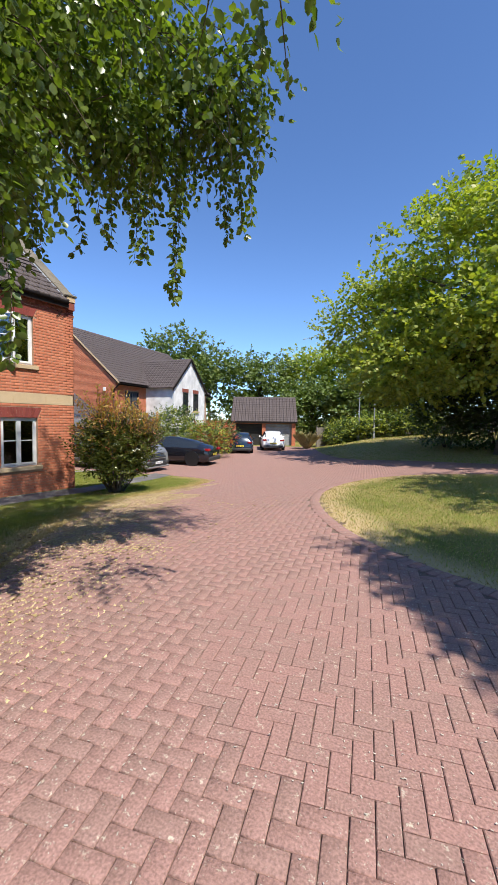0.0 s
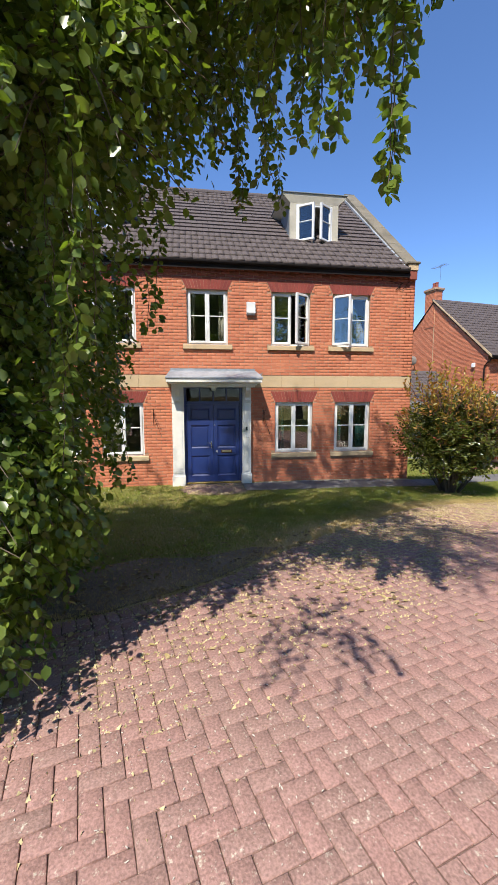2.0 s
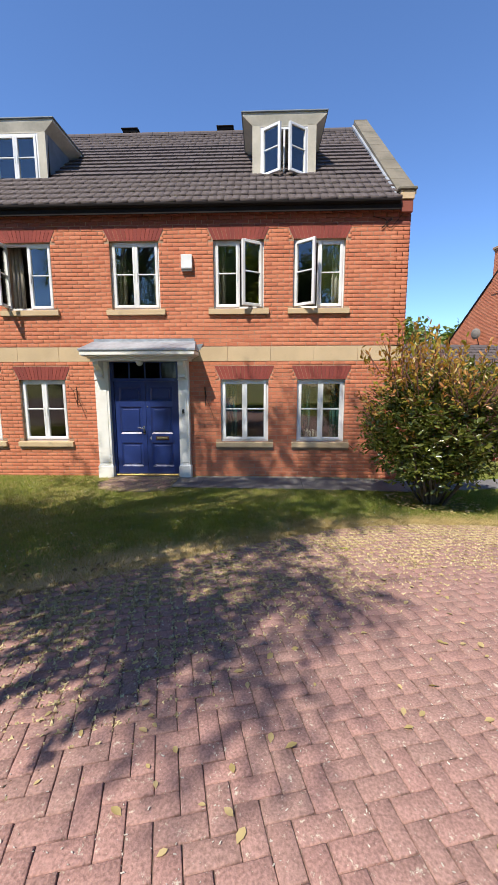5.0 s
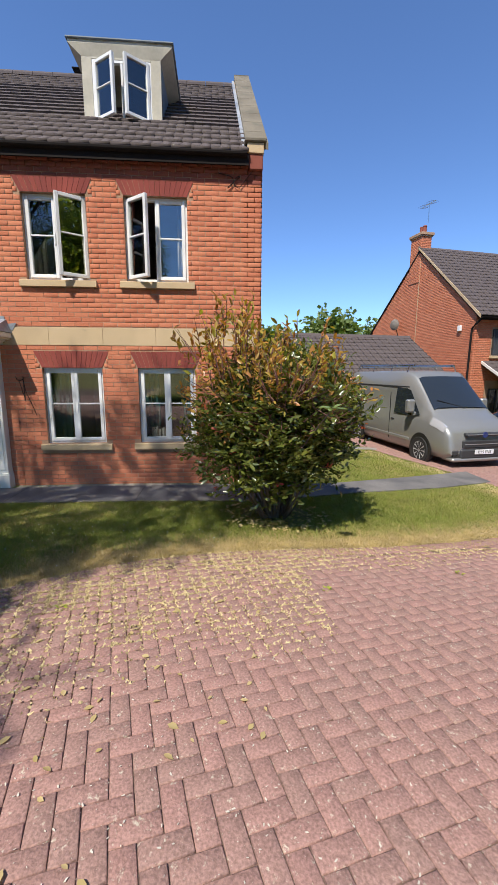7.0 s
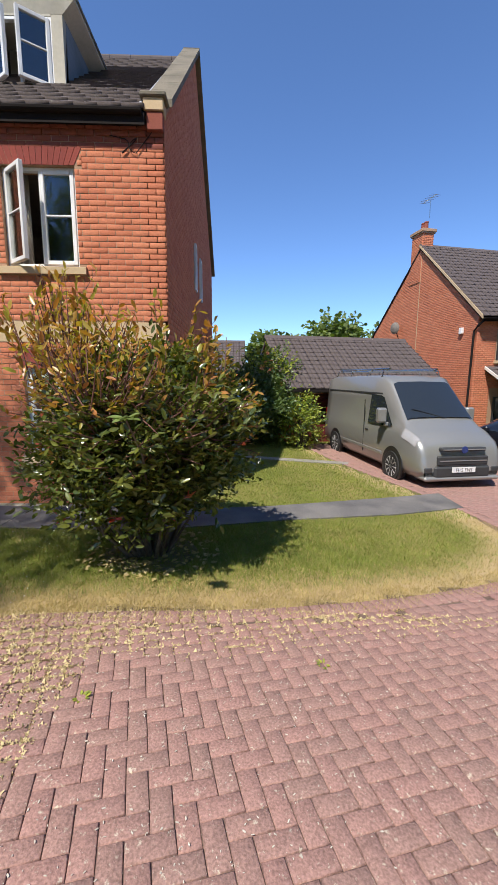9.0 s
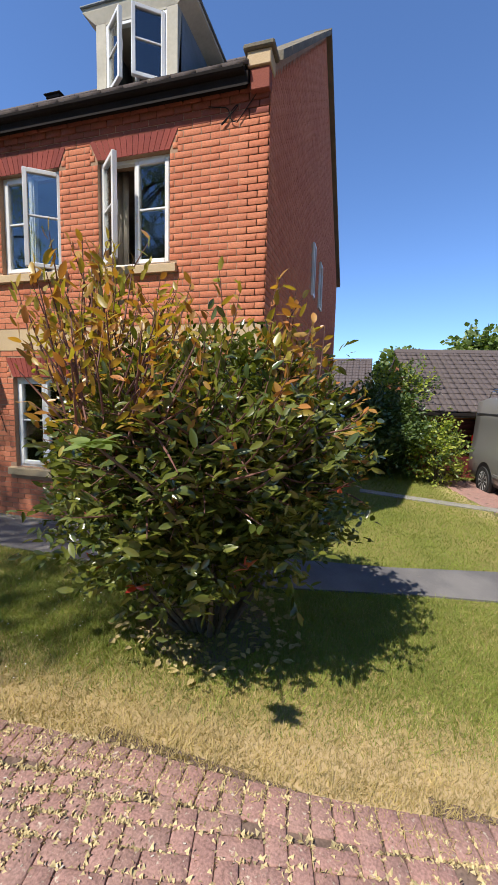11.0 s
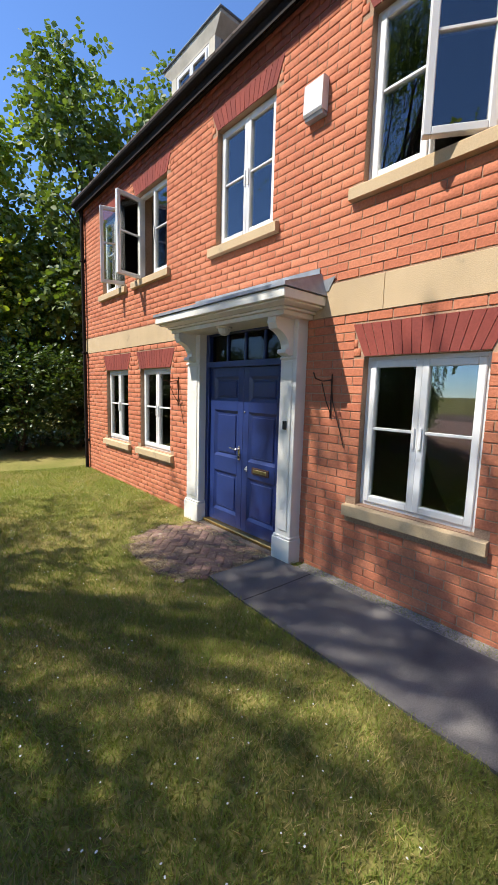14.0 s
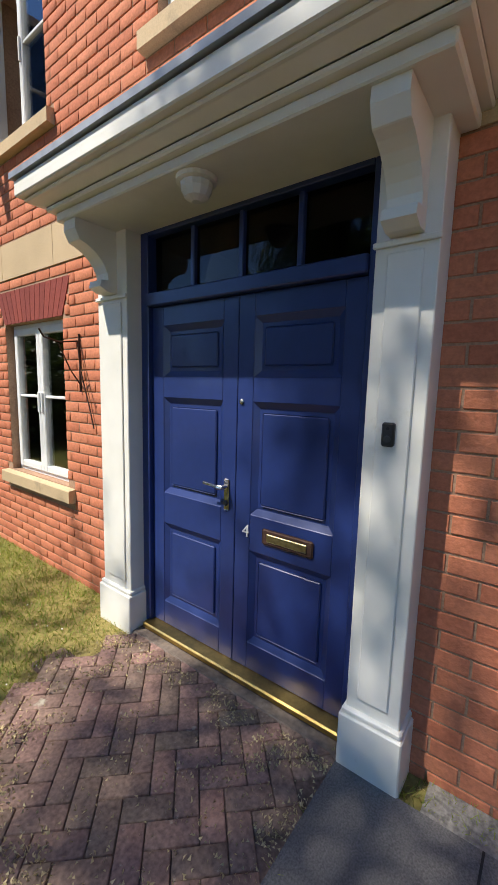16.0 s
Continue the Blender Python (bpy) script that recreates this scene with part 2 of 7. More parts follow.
M["white_paint"] = material("white_car_paint", (0.75, 0.75, 0.74), 0.25, vary=0.02, coat=0.6, second=(0.75, 0.75, 0.74))
M["rubber"] = material("tyre_rubber", (0.02, 0.02, 0.02), 0.85, vary=0.1)
M["bumper"] = material("grey_black_bumper", (0.035, 0.036, 0.038), 0.6, vary=0.1)
M["lamp_lens"] = material("headlamp_lens", (0.75, 0.77, 0.8), 0.08, 0.6, vary=0.05, second=(0.75, 0.77, 0.8))
M["tail"] = material("tail_lamp_red", (0.35, 0.01, 0.01), 0.2, vary=0.05)
M["plate_white"] = material("number_plate_white", (0.8, 0.8, 0.8), 0.4, vary=0.02)
M["plate_yellow"] = material("number_plate_yellow", (0.75, 0.6, 0.05), 0.4, vary=0.02)


# ---- mesh helpers ----
def mesh_object(name, verts, faces, mats, parent=None, label="", mat_index=None, smooth=False):
    me = bpy.data.meshes.new(name)
    me.from_pydata([tuple(v) for v in verts], [], [tuple(f) for f in faces])
    for k in (mats if isinstance(mats, (list, tuple)) else [mats]):
        me.materials.append(M[k] if isinstance(k, str) else k)
    if mat_index is not None:
        me.polygons.foreach_set("material_index", np.asarray(mat_index, dtype=np.int32))
    if smooth:
        me.polygons.foreach_set("use_smooth", np.ones(len(me.polygons), dtype=bool))
    ob = new(name, me)
    if parent is not None:
        ob.parent = parent
    if label:
        tagged(ob, label)
    return ob


def scatter(name, tv, tf, mats4, mat, parent=None, label="", idx=None, smooth=False):
    """One mesh out of many copies of a small template: tv verts (n,3), tf faces of equal length, mats4 (k,4,4)."""
    tv, tf, mats4 = np.asarray(tv, float), np.asarray(tf, int), np.asarray(mats4, float)
    k, n = len(mats4), len(tv)
    v = np.einsum("kij,nj->kni", mats4[:, :3, :3], tv) + mats4[:, None, :3, 3]
    f = (tf[None] + (np.arange(k) * n)[:, None, None]).reshape(-1)
    me = bpy.data.meshes.new(name)
    me.vertices.add(k * n)
    me.vertices.foreach_set("co", v.reshape(-1))
    w = tf.shape[1]
    nf = k * len(tf)
    me.loops.add(nf * w)
    me.loops.foreach_set("vertex_index", f.astype(np.int32))
    me.polygons.add(nf)
    me.polygons.foreach_set("loop_start", np.arange(nf, dtype=np.int32) * w)
    me.polygons.foreach_set("loop_total", np.full(nf, w, dtype=np.int32))
    for kk in (mat if isinstance(mat, (list, tuple)) else [mat]):
        me.materials.append(M[kk])
    if idx is not None:
        me.polygons.foreach_set("material_index", np.repeat(np.asarray(idx, np.int32), len(tf)))
    if smooth:
        me.polygons.foreach_set("use_smooth", np.ones(nf, dtype=bool))
    me.update(calc_edges=True)
    ob = new(name, me)
    if parent is not None:
        ob.parent = parent
    if label:
        tagged(ob, label)
    return ob


class Mesh:
    """Collects boxes, prisms and tubes for one mesh."""
    def __init__(self):
        self.v, self.f = [], []

    def add(self, verts, faces):
        n = len(self.v)
        self.v += [tuple(v) for v in verts]
        self.f += [tuple(i + n for i in f) for f in faces]
        return self

    def box(self, x0, x1, y0, y1, z0, z1, bevel=0.0, m=None):
        b = bmesh.new()
        bmesh.ops.create_cube(b, size=1.0)
        for v in b.verts:
            v.co = Vector((x0 + (v.co.x + 0.5) * (x1 - x0), y0 + (v.co.y + 0.5) * (y1 - y0), z0 + (v.co.z + 0.5) * (z1 - z0)))
        if bevel:
            bmesh.ops.bevel(b, geom=b.edges[:], offset=bevel, segments=1, affect="EDGES")
        if m is not None:
            b.transform(m)
        b.verts.index_update()
        self.add([v.co.copy() for v in b.verts], [[v.index for v in f.verts] for f in b.faces])
        b.free()
        return self

    def prism(self, profile, axis, a, b, m=None):
        """Profile of 2D points swept along axis ('x','y','z') from a to b. Profile counter-clockwise or not."""
        n = len(profile)
        def put(p, w):
            q = {"x": (w, p[0], p[1]), "y": (p[0], w, p[1]), "z": (p[0], p[1], w)}[axis]
            return tuple(m @ Vector(q)) if m is not None else q
        vs = [put(p, a) for p in profile] + [put(p, b) for p in profile]
        fs = [tuple(range(n))[::-1], tuple(range(n, 2 * n))] + [(i, (i + 1) % n, n + (i + 1) % n, n + i) for i in range(n)]
        return self.add(vs, fs)

    def tube(self, points, radii, sides=8, cap=True):
        pts = [Vector(p) for p in points]
        if not isinstance(radii, (list, tuple)):
            radii = [radii] * len(pts)
        rings = []
        n0 = len(self.v)
        up = Vector((0.13, 0.21, 0.97))
        for i, p in enumerate(pts):
            d = (pts[min(i + 1, len(pts) - 1)] - pts[max(i - 1, 0)]).normalized()
            a = d.cross(up)
            if a.length < 0.2:
                a = d.cross(Vector((1, 0, 0)))
            a.normalize()
            c = d.cross(a)
            for k in range(sides):
                t = 2 * math.pi * k / sides
                self.v.append(tuple(p + (a * math.cos(t) + c * math.sin(t)) * radii[i]))
        for i in range(len(pts) - 1):
            for k in range(sides):
                a0 = n0 + i * sides + k
                a1 = n0 + i * sides + (k + 1) % sides
                self.f.append((a0, a1, a1 + sides, a0 + sides))
        if cap:
            self.f.append(tuple(n0 + k for k in range(sides))[::-1])
            self.f.append(tuple(n0 + (len(pts) - 1) * sides + k for k in range(sides)))
        return self

    def lathe(self, prof, centre, axis="z", sides=16):
        """prof: (radius, height) pairs."""
        n0 = len(self.v)
        c = Vector(centre)
        for r, h in prof:
            for k in range(sides):
                t = 2 * math.pi * k / sides
                a, b = r * math.cos(t), r * math.sin(t)
                o = {"z": (a, b, h), "x": (h, a, b), "y": (a, h, b)}[axis]
                self.v.append(tuple(c + Vector(o)))
        for i in range(len(prof) - 1):
            for k in range(sides):
                a0, a1 = n0 + i * sides + k, n0 + i * sides + (k + 1) % sides
                self.f.append((a0, a1, a1 + sides, a0 + sides))
        self.f.append(tuple(n0 + k for k in range(sides))[::-1])
        self.f.append(tuple(n0 + (len(prof) - 1) * sides + k for k in range(sides)))
        return self

    def make(self, name, mat, parent=None, label="", smooth=False, m=None):
        v = [tuple(m @ Vector(p)) for p in self.v] if m is not None else self.v
        return mesh_object(name, v, self.f, mat, parent, label, smooth=smooth)


def fix_normals(ob):
    b = bmesh.new()
    b.from_mesh(ob.data)
    bmesh.ops.recalc_face_normals(b, faces=b.faces[:])
    b.to_mesh(ob.data)
    b.free()
    return ob


def thing(name, at=(0, 0, 0), label="", category="", group="", kind=""):
    ob = new(name)
    ob.empty_display_size = 0.1
    ob.matrix_world = at if isinstance(at, Matrix) else Matrix.Translation(at)
    return tagged(ob, label, category, group, kind)


def step(t):
    t = np.clip(t, 0, 1)
    return t * t * (3 - 2 * t)


def ground_z(x, y):
    return (-0.575 * step((-x - 1.5) / 8.5) - 0.3 * step((y - 5) / 9) * step((6 - x) / 10)
            + 0.9 * step((y - 18) / 18) * step((x + 13) / 6))


def gz(x, y):
    return float(ground_z(x, y))


def inside(poly, x, y):
    """Even-odd test for arrays of points."""
    x, y = np.asarray(x, float), np.asarray(y, float)
    hit = np.zeros(x.shape, bool)
    for (x0, y0), (x1, y1) in zip(poly, poly[1:] + poly[:1]):
        if y0 != y1:
            hit ^= ((y0 > y) != (y1 > y)) & (x < (x1 - x0) * (y - y0) / (y1 - y0) + x0)
    return hit


def edge_distance(poly, x, y):
    return line_distance(poly + poly[:1], x, y)


def line_distance(line, x, y):
    best = np.full(np.shape(x), 1e9)
    for (x0, y0), (x1, y1) in zip(line, line[1:]):
        dx, dy = x1 - x0, y1 - y0
        if dx == 0 and dy == 0:
            continue
        t = np.clip(((x - x0) * dx + (y - y0) * dy) / (dx * dx + dy * dy), 0, 1)
        best = np.minimum(best, np.hypot(x - x0 - t * dx, y - y0 - t * dy))
    return best


def smooth_line(points, rounds=2):
    for _ in range(rounds):
        out = [points[0]]
        for a, b in zip(points, points[1:]):
            out += [(a[0] * 0.75 + b[0] * 0.25, a[1] * 0.75 + b[1] * 0.25), (a[0] * 0.25 + b[0] * 0.75, a[1] * 0.25 + b[1] * 0.75)]
        points = out + [points[-1]]
    return points


# ---- ground ----
WEST = smooth_line([(-3.3, -14), (-3.3, 0), (-3.5, 1.0), (-4.0, 1.9), (-4.6, 2.5), (-5.2, 3.2), (-5.9, 4.1), (-6.45, 4.9), (-6.95, 5.7), (-7.2, 6.6), (-7.32, 7.5), (-7.38, 8.5), (-7.75, 10.1), (-8.4, 11.7), (-9.4, 12.4), (-11.2, 12.1), (-14.5, 10.9), (-17.3, 10.4)])
NORTH = smooth_line([(-17.6, 17.6), (-15.6, 17.9), (-15.2, 20), (-16.2, 24), (-18.5, 30.2)]) + [(-13.0, 33.2)]
EAST = smooth_line([(-11.4, 30), (-9.6, 25.7), (-7.4, 22.2), (-5, 19.8), (0, 18.4), (6, 18.6), (14, 19)])
ISLAND = smooth_line([(14, 15.8), (6, 15.6), (0, 15), (-2.3, 13.6), (-3.2, 11.6), (-3.1, 8.9), (-2.6, 7.1), (-2.0, 5.9), (-1.16, 4.8), (0.2, 3.95), (2.5, 3.2), (7, 2.4), (14, 2)])
ROAD = WEST + NORTH + EAST + ISLAND + [(14, -14)]
PATH_AREA = [(-10.12, 2.97), (-10.12, 7.5), (-10.5, 9.0), (-11.3, 11.2), (-11.7, 12.3), (-10.85, 12.3), (-10.35, 10.9), (-9.95, 9.35), (-9.5, 8.0), (-9.27, 7.3), (-9.24, 5.96), (-9.26, 4.58), (-9.3, 3.4), (-9.34, 2.97)]
COURT = [(-10.32, 1.57), (-10.2, 1.57), (-9.6, 1.48), (-9.15, 1.66), (-8.98, 2.15), (-8.96, 2.6), (-9.12, 2.92), (-9.34, 2.965), (-10.32, 2.965)]
HOUSE_AREA = [(-10.3, -2.9), (-10.3, 7.45), (-20.0, 7.45), (-20.0, -2.9)]


def spaced(lo, hi, fine_lo, fine_hi, fine):
    out = list(np.arange(fine_lo, fine_hi + 1e-6, fine))
    s, v = fine, fine_hi
    while v < hi:
        s *= 1.35
        v += s
        out.append(v)
    s, v = fine, fine_lo
    while v > lo:
        s *= 1.35
        v -= s
        out.insert(0, v)
    return np.array(out)


def build_ground():
    xs, ys = spaced(-900, 900, -12, 3.0, 0.2), spaced(-900, 1500, -3, 16, 0.2)
    gx, gy = np.meshgrid(xs, ys)
    z = ground_z(gx, gy)
    nx, ny = len(xs), len(ys)
    v = np.stack([gx, gy, z], -1).reshape(-1, 3)
    i = np.arange(nx * ny).reshape(ny, nx)
    f = np.stack([i[:-1, :-1], i[:-1, 1:], i[1:, 1:], i[1:, :-1]], -1).reshape(-1, 4)
    c = v[f].mean(1)
    road = inside(ROAD, c[:, 0], c[:, 1]) | inside(COURT, c[:, 0], c[:, 1])
    ob = mesh_object("ground", v, f, ["turf", "joint"], mat_index=road.astype(int), smooth=True)
    px, py = v[:, 0], v[:, 1]
    wave = 0.5 * np.sin(py * 2.3) + 0.5 * np.sin(py * 5.1 + px * 3)
    west = np.clip(1.5 - line_distance(WEST, px, py) / (0.42 + 0.14 * wave), 0, 1)
    isle = np.clip(1.5 - line_distance(ISLAND, px, py) / (0.5 + 0.15 * wave), 0, 1)
    far = 0.75 * (py > 15) * (px > -12)
    ob.data.attributes.new("dryness", "FLOAT", "POINT").data.foreach_set("value", np.maximum(np.maximum(west, isle), far).astype(np.float32))
    tagged(ob, "lawn and sandy bed under the block paving", "ground", kind="structure")
    return ob


build_ground()


def slab(name, poly, z_off, mat, thick=0.05, label="", category="", kind="structure", cell=0.4):
    """A thin slab following the ground over a polygon."""
    b = bmesh.new()
    vs = [b.verts.new((x, y, 0)) for x, y in poly]
    b.faces.new(vs)
    xs, ys = [p[0] for p in poly], [p[1] for p in poly]
    for k in np.arange(math.ceil(min(xs) / cell) * cell, max(xs), cell):
        bmesh.ops.bisect_plane(b, geom=b.verts[:] + b.edges[:] + b.faces[:], plane_co=(k, 0, 0), plane_no=(1, 0, 0))
    for k in np.arange(math.ceil(min(ys) / cell) * cell, max(ys), cell):
        bmesh.ops.bisect_plane(b, geom=b.verts[:] + b.edges[:] + b.faces[:], plane_co=(0, k, 0), plane_no=(0, 1, 0))
    r = bmesh.ops.extrude_face_region(b, geom=b.faces[:])
    low = {e for e in r["geom"] if isinstance(e, bmesh.types.BMVert)}
    for v in b.verts:
        v.co.z = gz(v.co.x, v.co.y) + z_off + (0 if v in low else -thick)
    bmesh.ops.recalc_face_normals(b, faces=b.faces[:])
    me = bpy.data.meshes.new(name)
    b.to_mesh(me)
    b.free()
    me.materials.append(M[mat])
    return tagged(new(name, me), label, category, kind=kind)


slab("path", PATH_AREA, 0.02, "tarmac", label="worn dark grey tarmac footpath along the brick front", category="path")
for ys in (3.5, 5.45, 7.4):
    o = slab("path_joint", [(-10.12, ys), (-9.3, ys - 0.012), (-9.3, ys - 0.004), (-10.12, ys + 0.008)], 0.0215, "void", 0.01, "dark joint across the footpath", "joint")
slab("gravel_strip", [(-10.27, 3.3), (-10.27, 7.5), (-10.1, 7.5), (-10.1, 3.3)], 0.015, "gravel", label="narrow strip of pale gravel against the wall", category="gravel")

# block paving in herringbone
BLOCK_V = [(-.5, -.5, -1), (.5, -.5, -1), (.5, .5, -1), (-.5, .5, -1), (-.5, -.5, -.12), (.5, -.5, -.12), (.5, .5, -.12), (-.5, .5, -.12), (-.475, -.45, 0), (.475, -.45, 0), (.475, .45, 0), (-.475, .45, 0)]
BLOCK_F = [(0, 1, 5, 4), (1, 2, 6, 5), (2, 3, 7, 6), (3, 0, 4, 7), (4, 5, 9, 8), (5, 6, 10, 9), (6, 7, 11, 10), (7, 4, 8, 11), (8, 9, 10, 11)]


def block_matrices(cx, cy, ang, length, width, rng, lift=0.010, thick=0.03):
    k = len(cx)
    z = ground_z(cx, cy) + lift + rng.normal(0, 0.0008, k)
    a = ang + rng.normal(0, 0.008, k)
    e = 0.05
    sx = (ground_z(cx + e, cy) - ground_z(cx - e, cy)) / (2 * e) + rng.normal(0, 0.003, k)
    sy = (ground_z(cx, cy + e) - ground_z(cx, cy - e)) / (2 * e) + rng.normal(0, 0.003, k)
    m = np.zeros((k, 4, 4))
    m[:, 0, 0], m[:, 1, 0] = np.cos(a) * length, np.sin(a) * length
    m[:, 2, 0] = (sx * np.cos(a) + sy * np.sin(a)) * length
    m[:, 0, 1], m[:, 1, 1] = -np.sin(a) * width, np.cos(a) * width
    m[:, 2, 1] = (-sx * np.sin(a) + sy * np.cos(a)) * width
    m[:, 2, 2] = thick
    m[:, 0, 3], m[:, 1, 3], m[:, 2, 3], m[:, 3, 3] = cx, cy, z, 1
    return m


def herringbone(poly, angle, x0, x1, y0, y1, margin, u=0.0925):
    """Centres and angles of blocks two units long and one wide laid in herringbone inside a polygon."""
    c, s = math.cos(angle), math.sin(angle)
    cx, cy, aa = [], [], []
    r = int(max(abs(x0), abs(x1), abs(y0), abs(y1)) * 1.5 / u)
    i, j = np.meshgrid(np.arange(-r, r), np.arange(-r, r))
    i, j = i.ravel(), j.ravel()
    k = (i - j) % 4
    for code, (dx, dy, a) in {0: (1.0, 0.5, 0.0), 3: (0.5, 1.0, math.pi / 2)}.items():
        sel = k == code
        px, py = (i[sel] + dx) * u, (j[sel] + dy) * u
        X, Y = px * c - py * s, px * s + py * c
        ok = (X > x0) & (X < x1) & (Y > y0) & (Y < y1)
        X, Y = X[ok], Y[ok]
        ok = inside(poly, X, Y)
        X, Y = X[ok], Y[ok]
        ok = edge_distance(poly, X, Y) > margin
        cx.append(X[ok]), cy.append(Y[ok]), aa.append(np.full(ok.sum(), a + angle))
    return np.concatenate(cx), np.concatenate(cy), np.concatenate(aa)


rng = np.random.default_rng(5)
bx, by, ba = herringbone(ROAD, radians(14), -19, 6, -3.5, 33.5, 0.2)
order = np.argsort(np.hypot(bx + 0.4, by - 2.6))
PAVER_PARTS = order[:300]
mask = np.ones(len(bx), bool)
mask[PAVER_PARTS] = False
scatter_pavers = scatter("block_paving", BLOCK_V, BLOCK_F, block_matrices(bx[mask], by[mask], ba[mask], 0.181, 0.0875, rng), "paver")
tagged(scatter_pavers, "weathered pinkish red block paving laid in herringbone", "paving", kind="structure")

M["rim"] = material("alloy_rim", (0.5, 0.5, 0.5), 0.4, 0.3, vary=0.05)

def edge_course(name, line, offset, label):
    """Blocks laid end-on along an edge."""
    pts = [Vector(p) for p in line]
    cx, cy, aa = [], [], []
    carry = 0.0
    for a, b in zip(pts, pts[1:]):
        d = b - a
        L = d.length
        d.normalize()
        nrm = Vector((d.y, -d.x))
        s = carry
        while s < L:
            p = a + d * s + nrm * offset
            cx.append(p.x), cy.append(p.y), aa.append(math.atan2(nrm.y, nrm.x))
            s += 0.096
        carry = s - L
    cx, cy, aa = map(np.array, (cx, cy, aa))
    ok = (cy > -4) & (cx < 7)
    r = np.random.default_rng(9)
    ob = scatter(name, BLOCK_V, BLOCK_F, block_matrices(cx[ok], cy[ok], aa[ok], 0.179, 0.0885, r, lift=0.013), "paver")
    return tagged(ob, label, "paving", kind="structure")


edge_course("edge_course", WEST, 0.1, "edge row of block pavers along the dry lawn")
edge_course("edge_course", ISLAND, 0.1, "edge row of block pavers round the grass island")
edge_course("edge_course", EAST, 0.1, "edge row of block pavers along the far lawn")
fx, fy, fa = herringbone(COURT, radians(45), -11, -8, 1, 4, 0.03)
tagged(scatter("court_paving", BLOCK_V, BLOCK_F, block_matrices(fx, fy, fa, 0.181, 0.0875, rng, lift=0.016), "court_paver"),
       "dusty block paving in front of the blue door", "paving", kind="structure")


# ---- the house ----
FX, YL, YR = -10.28, -2.9, 7.45
WALL_TOP, BACK = 4.68, -20.0
RIDGE_X, RIDGE_Z = -14.6, 8.3
SLOPE = (RIDGE_Z - 4.95) / (-10.08 - RIDGE_X)
GROUND_WINDOWS = [(-1.75, -0.80), (-0.34, 0.63), (3.83, 4.80), (5.38, 6.34)]
UPPER_WINDOWS = [(-1.85, -0.90), (-0.46, 0.52), (1.69, 2.66), (3.72, 4.70), (5.27, 6.26)]
GZ0, GZ1, UZ0, UZ1 = 0.17, 1.44, 2.82, 4.09
DOOR = (1.57, 3.0, -0.75, 1.86)
HOLES = [(a, b, GZ0, GZ1) for a, b in GROUND_WINDOWS] + [(a, b, UZ0, UZ1) for a, b in UPPER_WINDOWS] + [DOOR]


def holed_wall(name, put, u0, u1, z0, z1, holes, depth, mat, label):
    """A wall with real openings. put(u, d, z) gives the place at depth d behind the face."""
    us = sorted({u0, u1, *[h[0] for h in holes], *[h[1] for h in holes]})
    zs = sorted({z0, z1, *[h[2] for h in holes], *[h[3] for h in holes]})
    def hole(a, b, c, d):
        return any(h[0] <= a and b <= h[1] and h[2] <= c and d <= h[3] for h in holes)
    mm = Mesh()
    for a, b in zip(us, us[1:]):
        for c, d in zip(zs, zs[1:]):
            if not hole(a, b, c, d):
                for dep in (0, depth):
                    mm.add([put(a, dep, c), put(b, dep, c), put(b, dep, d), put(a, dep, d)], [(0, 1, 2, 3)])
    for h in holes + [(u0, u1, z0, z1)]:
        a, b, c, d = h
        ring = [(a, c), (b, c), (b, d), (a, d)]
        for p, q in zip(ring, ring[1:] + ring[:1]):
            mm.add([put(p[0], 0, p[1]), put(q[0], 0, q[1]), put(q[0], depth, q[1]), put(p[0], depth, p[1])], [(0, 1, 2, 3)])
    ob = mm.make(name, mat)
    return tagged(ob, label, "wall", kind="structure")


wall_east = holed_wall("wall_east", lambda u, d, z: (FX - d, u, z), YL, YR, -1.0, WALL_TOP, HOLES, 0.28, "mortar",
                       "front wall of orange red brick with a stone band")

BAND = (YL, YR, 1.80, 2.09)
HEADS = []
for a, b in GROUND_WINDOWS:
    HEADS.append((a, b, GZ1, GZ1 + 0.27))
for a, b in UPPER_WINDOWS:
    HEADS.append((a, b, UZ1, UZ1 + 0.25))


BRICK_V = [(0, -.5, -.5), (0, .5, -.5), (0, .5, .5), (0, -.5, .5), (.7, -.5, -.5), (.7, .5, -.5), (.7, .5, .5), (.7, -.5, .5), (1, -.488, -.46), (1, .488, -.46), (1, .488, .46), (1, -.488, .46)]
BRICK_F = [(0, 1, 5, 4), (1, 2, 6, 5), (2, 3, 7, 6), (3, 0, 4, 7), (4, 5, 9, 8), (5, 6, 10, 9), (6, 7, 11, 10), (7, 4, 8, 11), (8, 9, 10, 11)]


def brick_rows(u0, u1, z0, z1, blocked, shift=0.0):
    """Stretcher bond, cut round openings: (u centre, z centre, length)."""
    out = []
    course = 0.075
    for r in range(int(round((z1 - z0) / course))):
        z = z0 + (r + 0.5) * course
        u = u0 - (0.1125 if r % 2 else 0.0) + shift
        while u < u1:
            pieces = [(max(u, u0), min(u + 0.215, u1))]
            for a, b, c, d in blocked:
                if c - 0.02 < z < d + 0.02:
                    nxt = []
                    for p, q in pieces:
                        if q <= a or p >= b:
                            nxt.append((p, q))
                        else:
                            if p < a - 0.02:
                                nxt.append((p, a))
                            if q > b + 0.02:
                                nxt.append((b, q))
                    pieces = nxt
            out += [((p + q) / 2, z, q - p) for p, q in pieces if q - p > 0.02]
            u += 0.225
    return np.array(out)


def in_flare(u, z):
    for a, b, c, d in HEADS:
        if c - 0.01 < z < d + 0.01:
            k = 0.12 * (z - c) / (d - c)
            if a - k - 0.02 < u < b + k + 0.02:
                return True
    return False


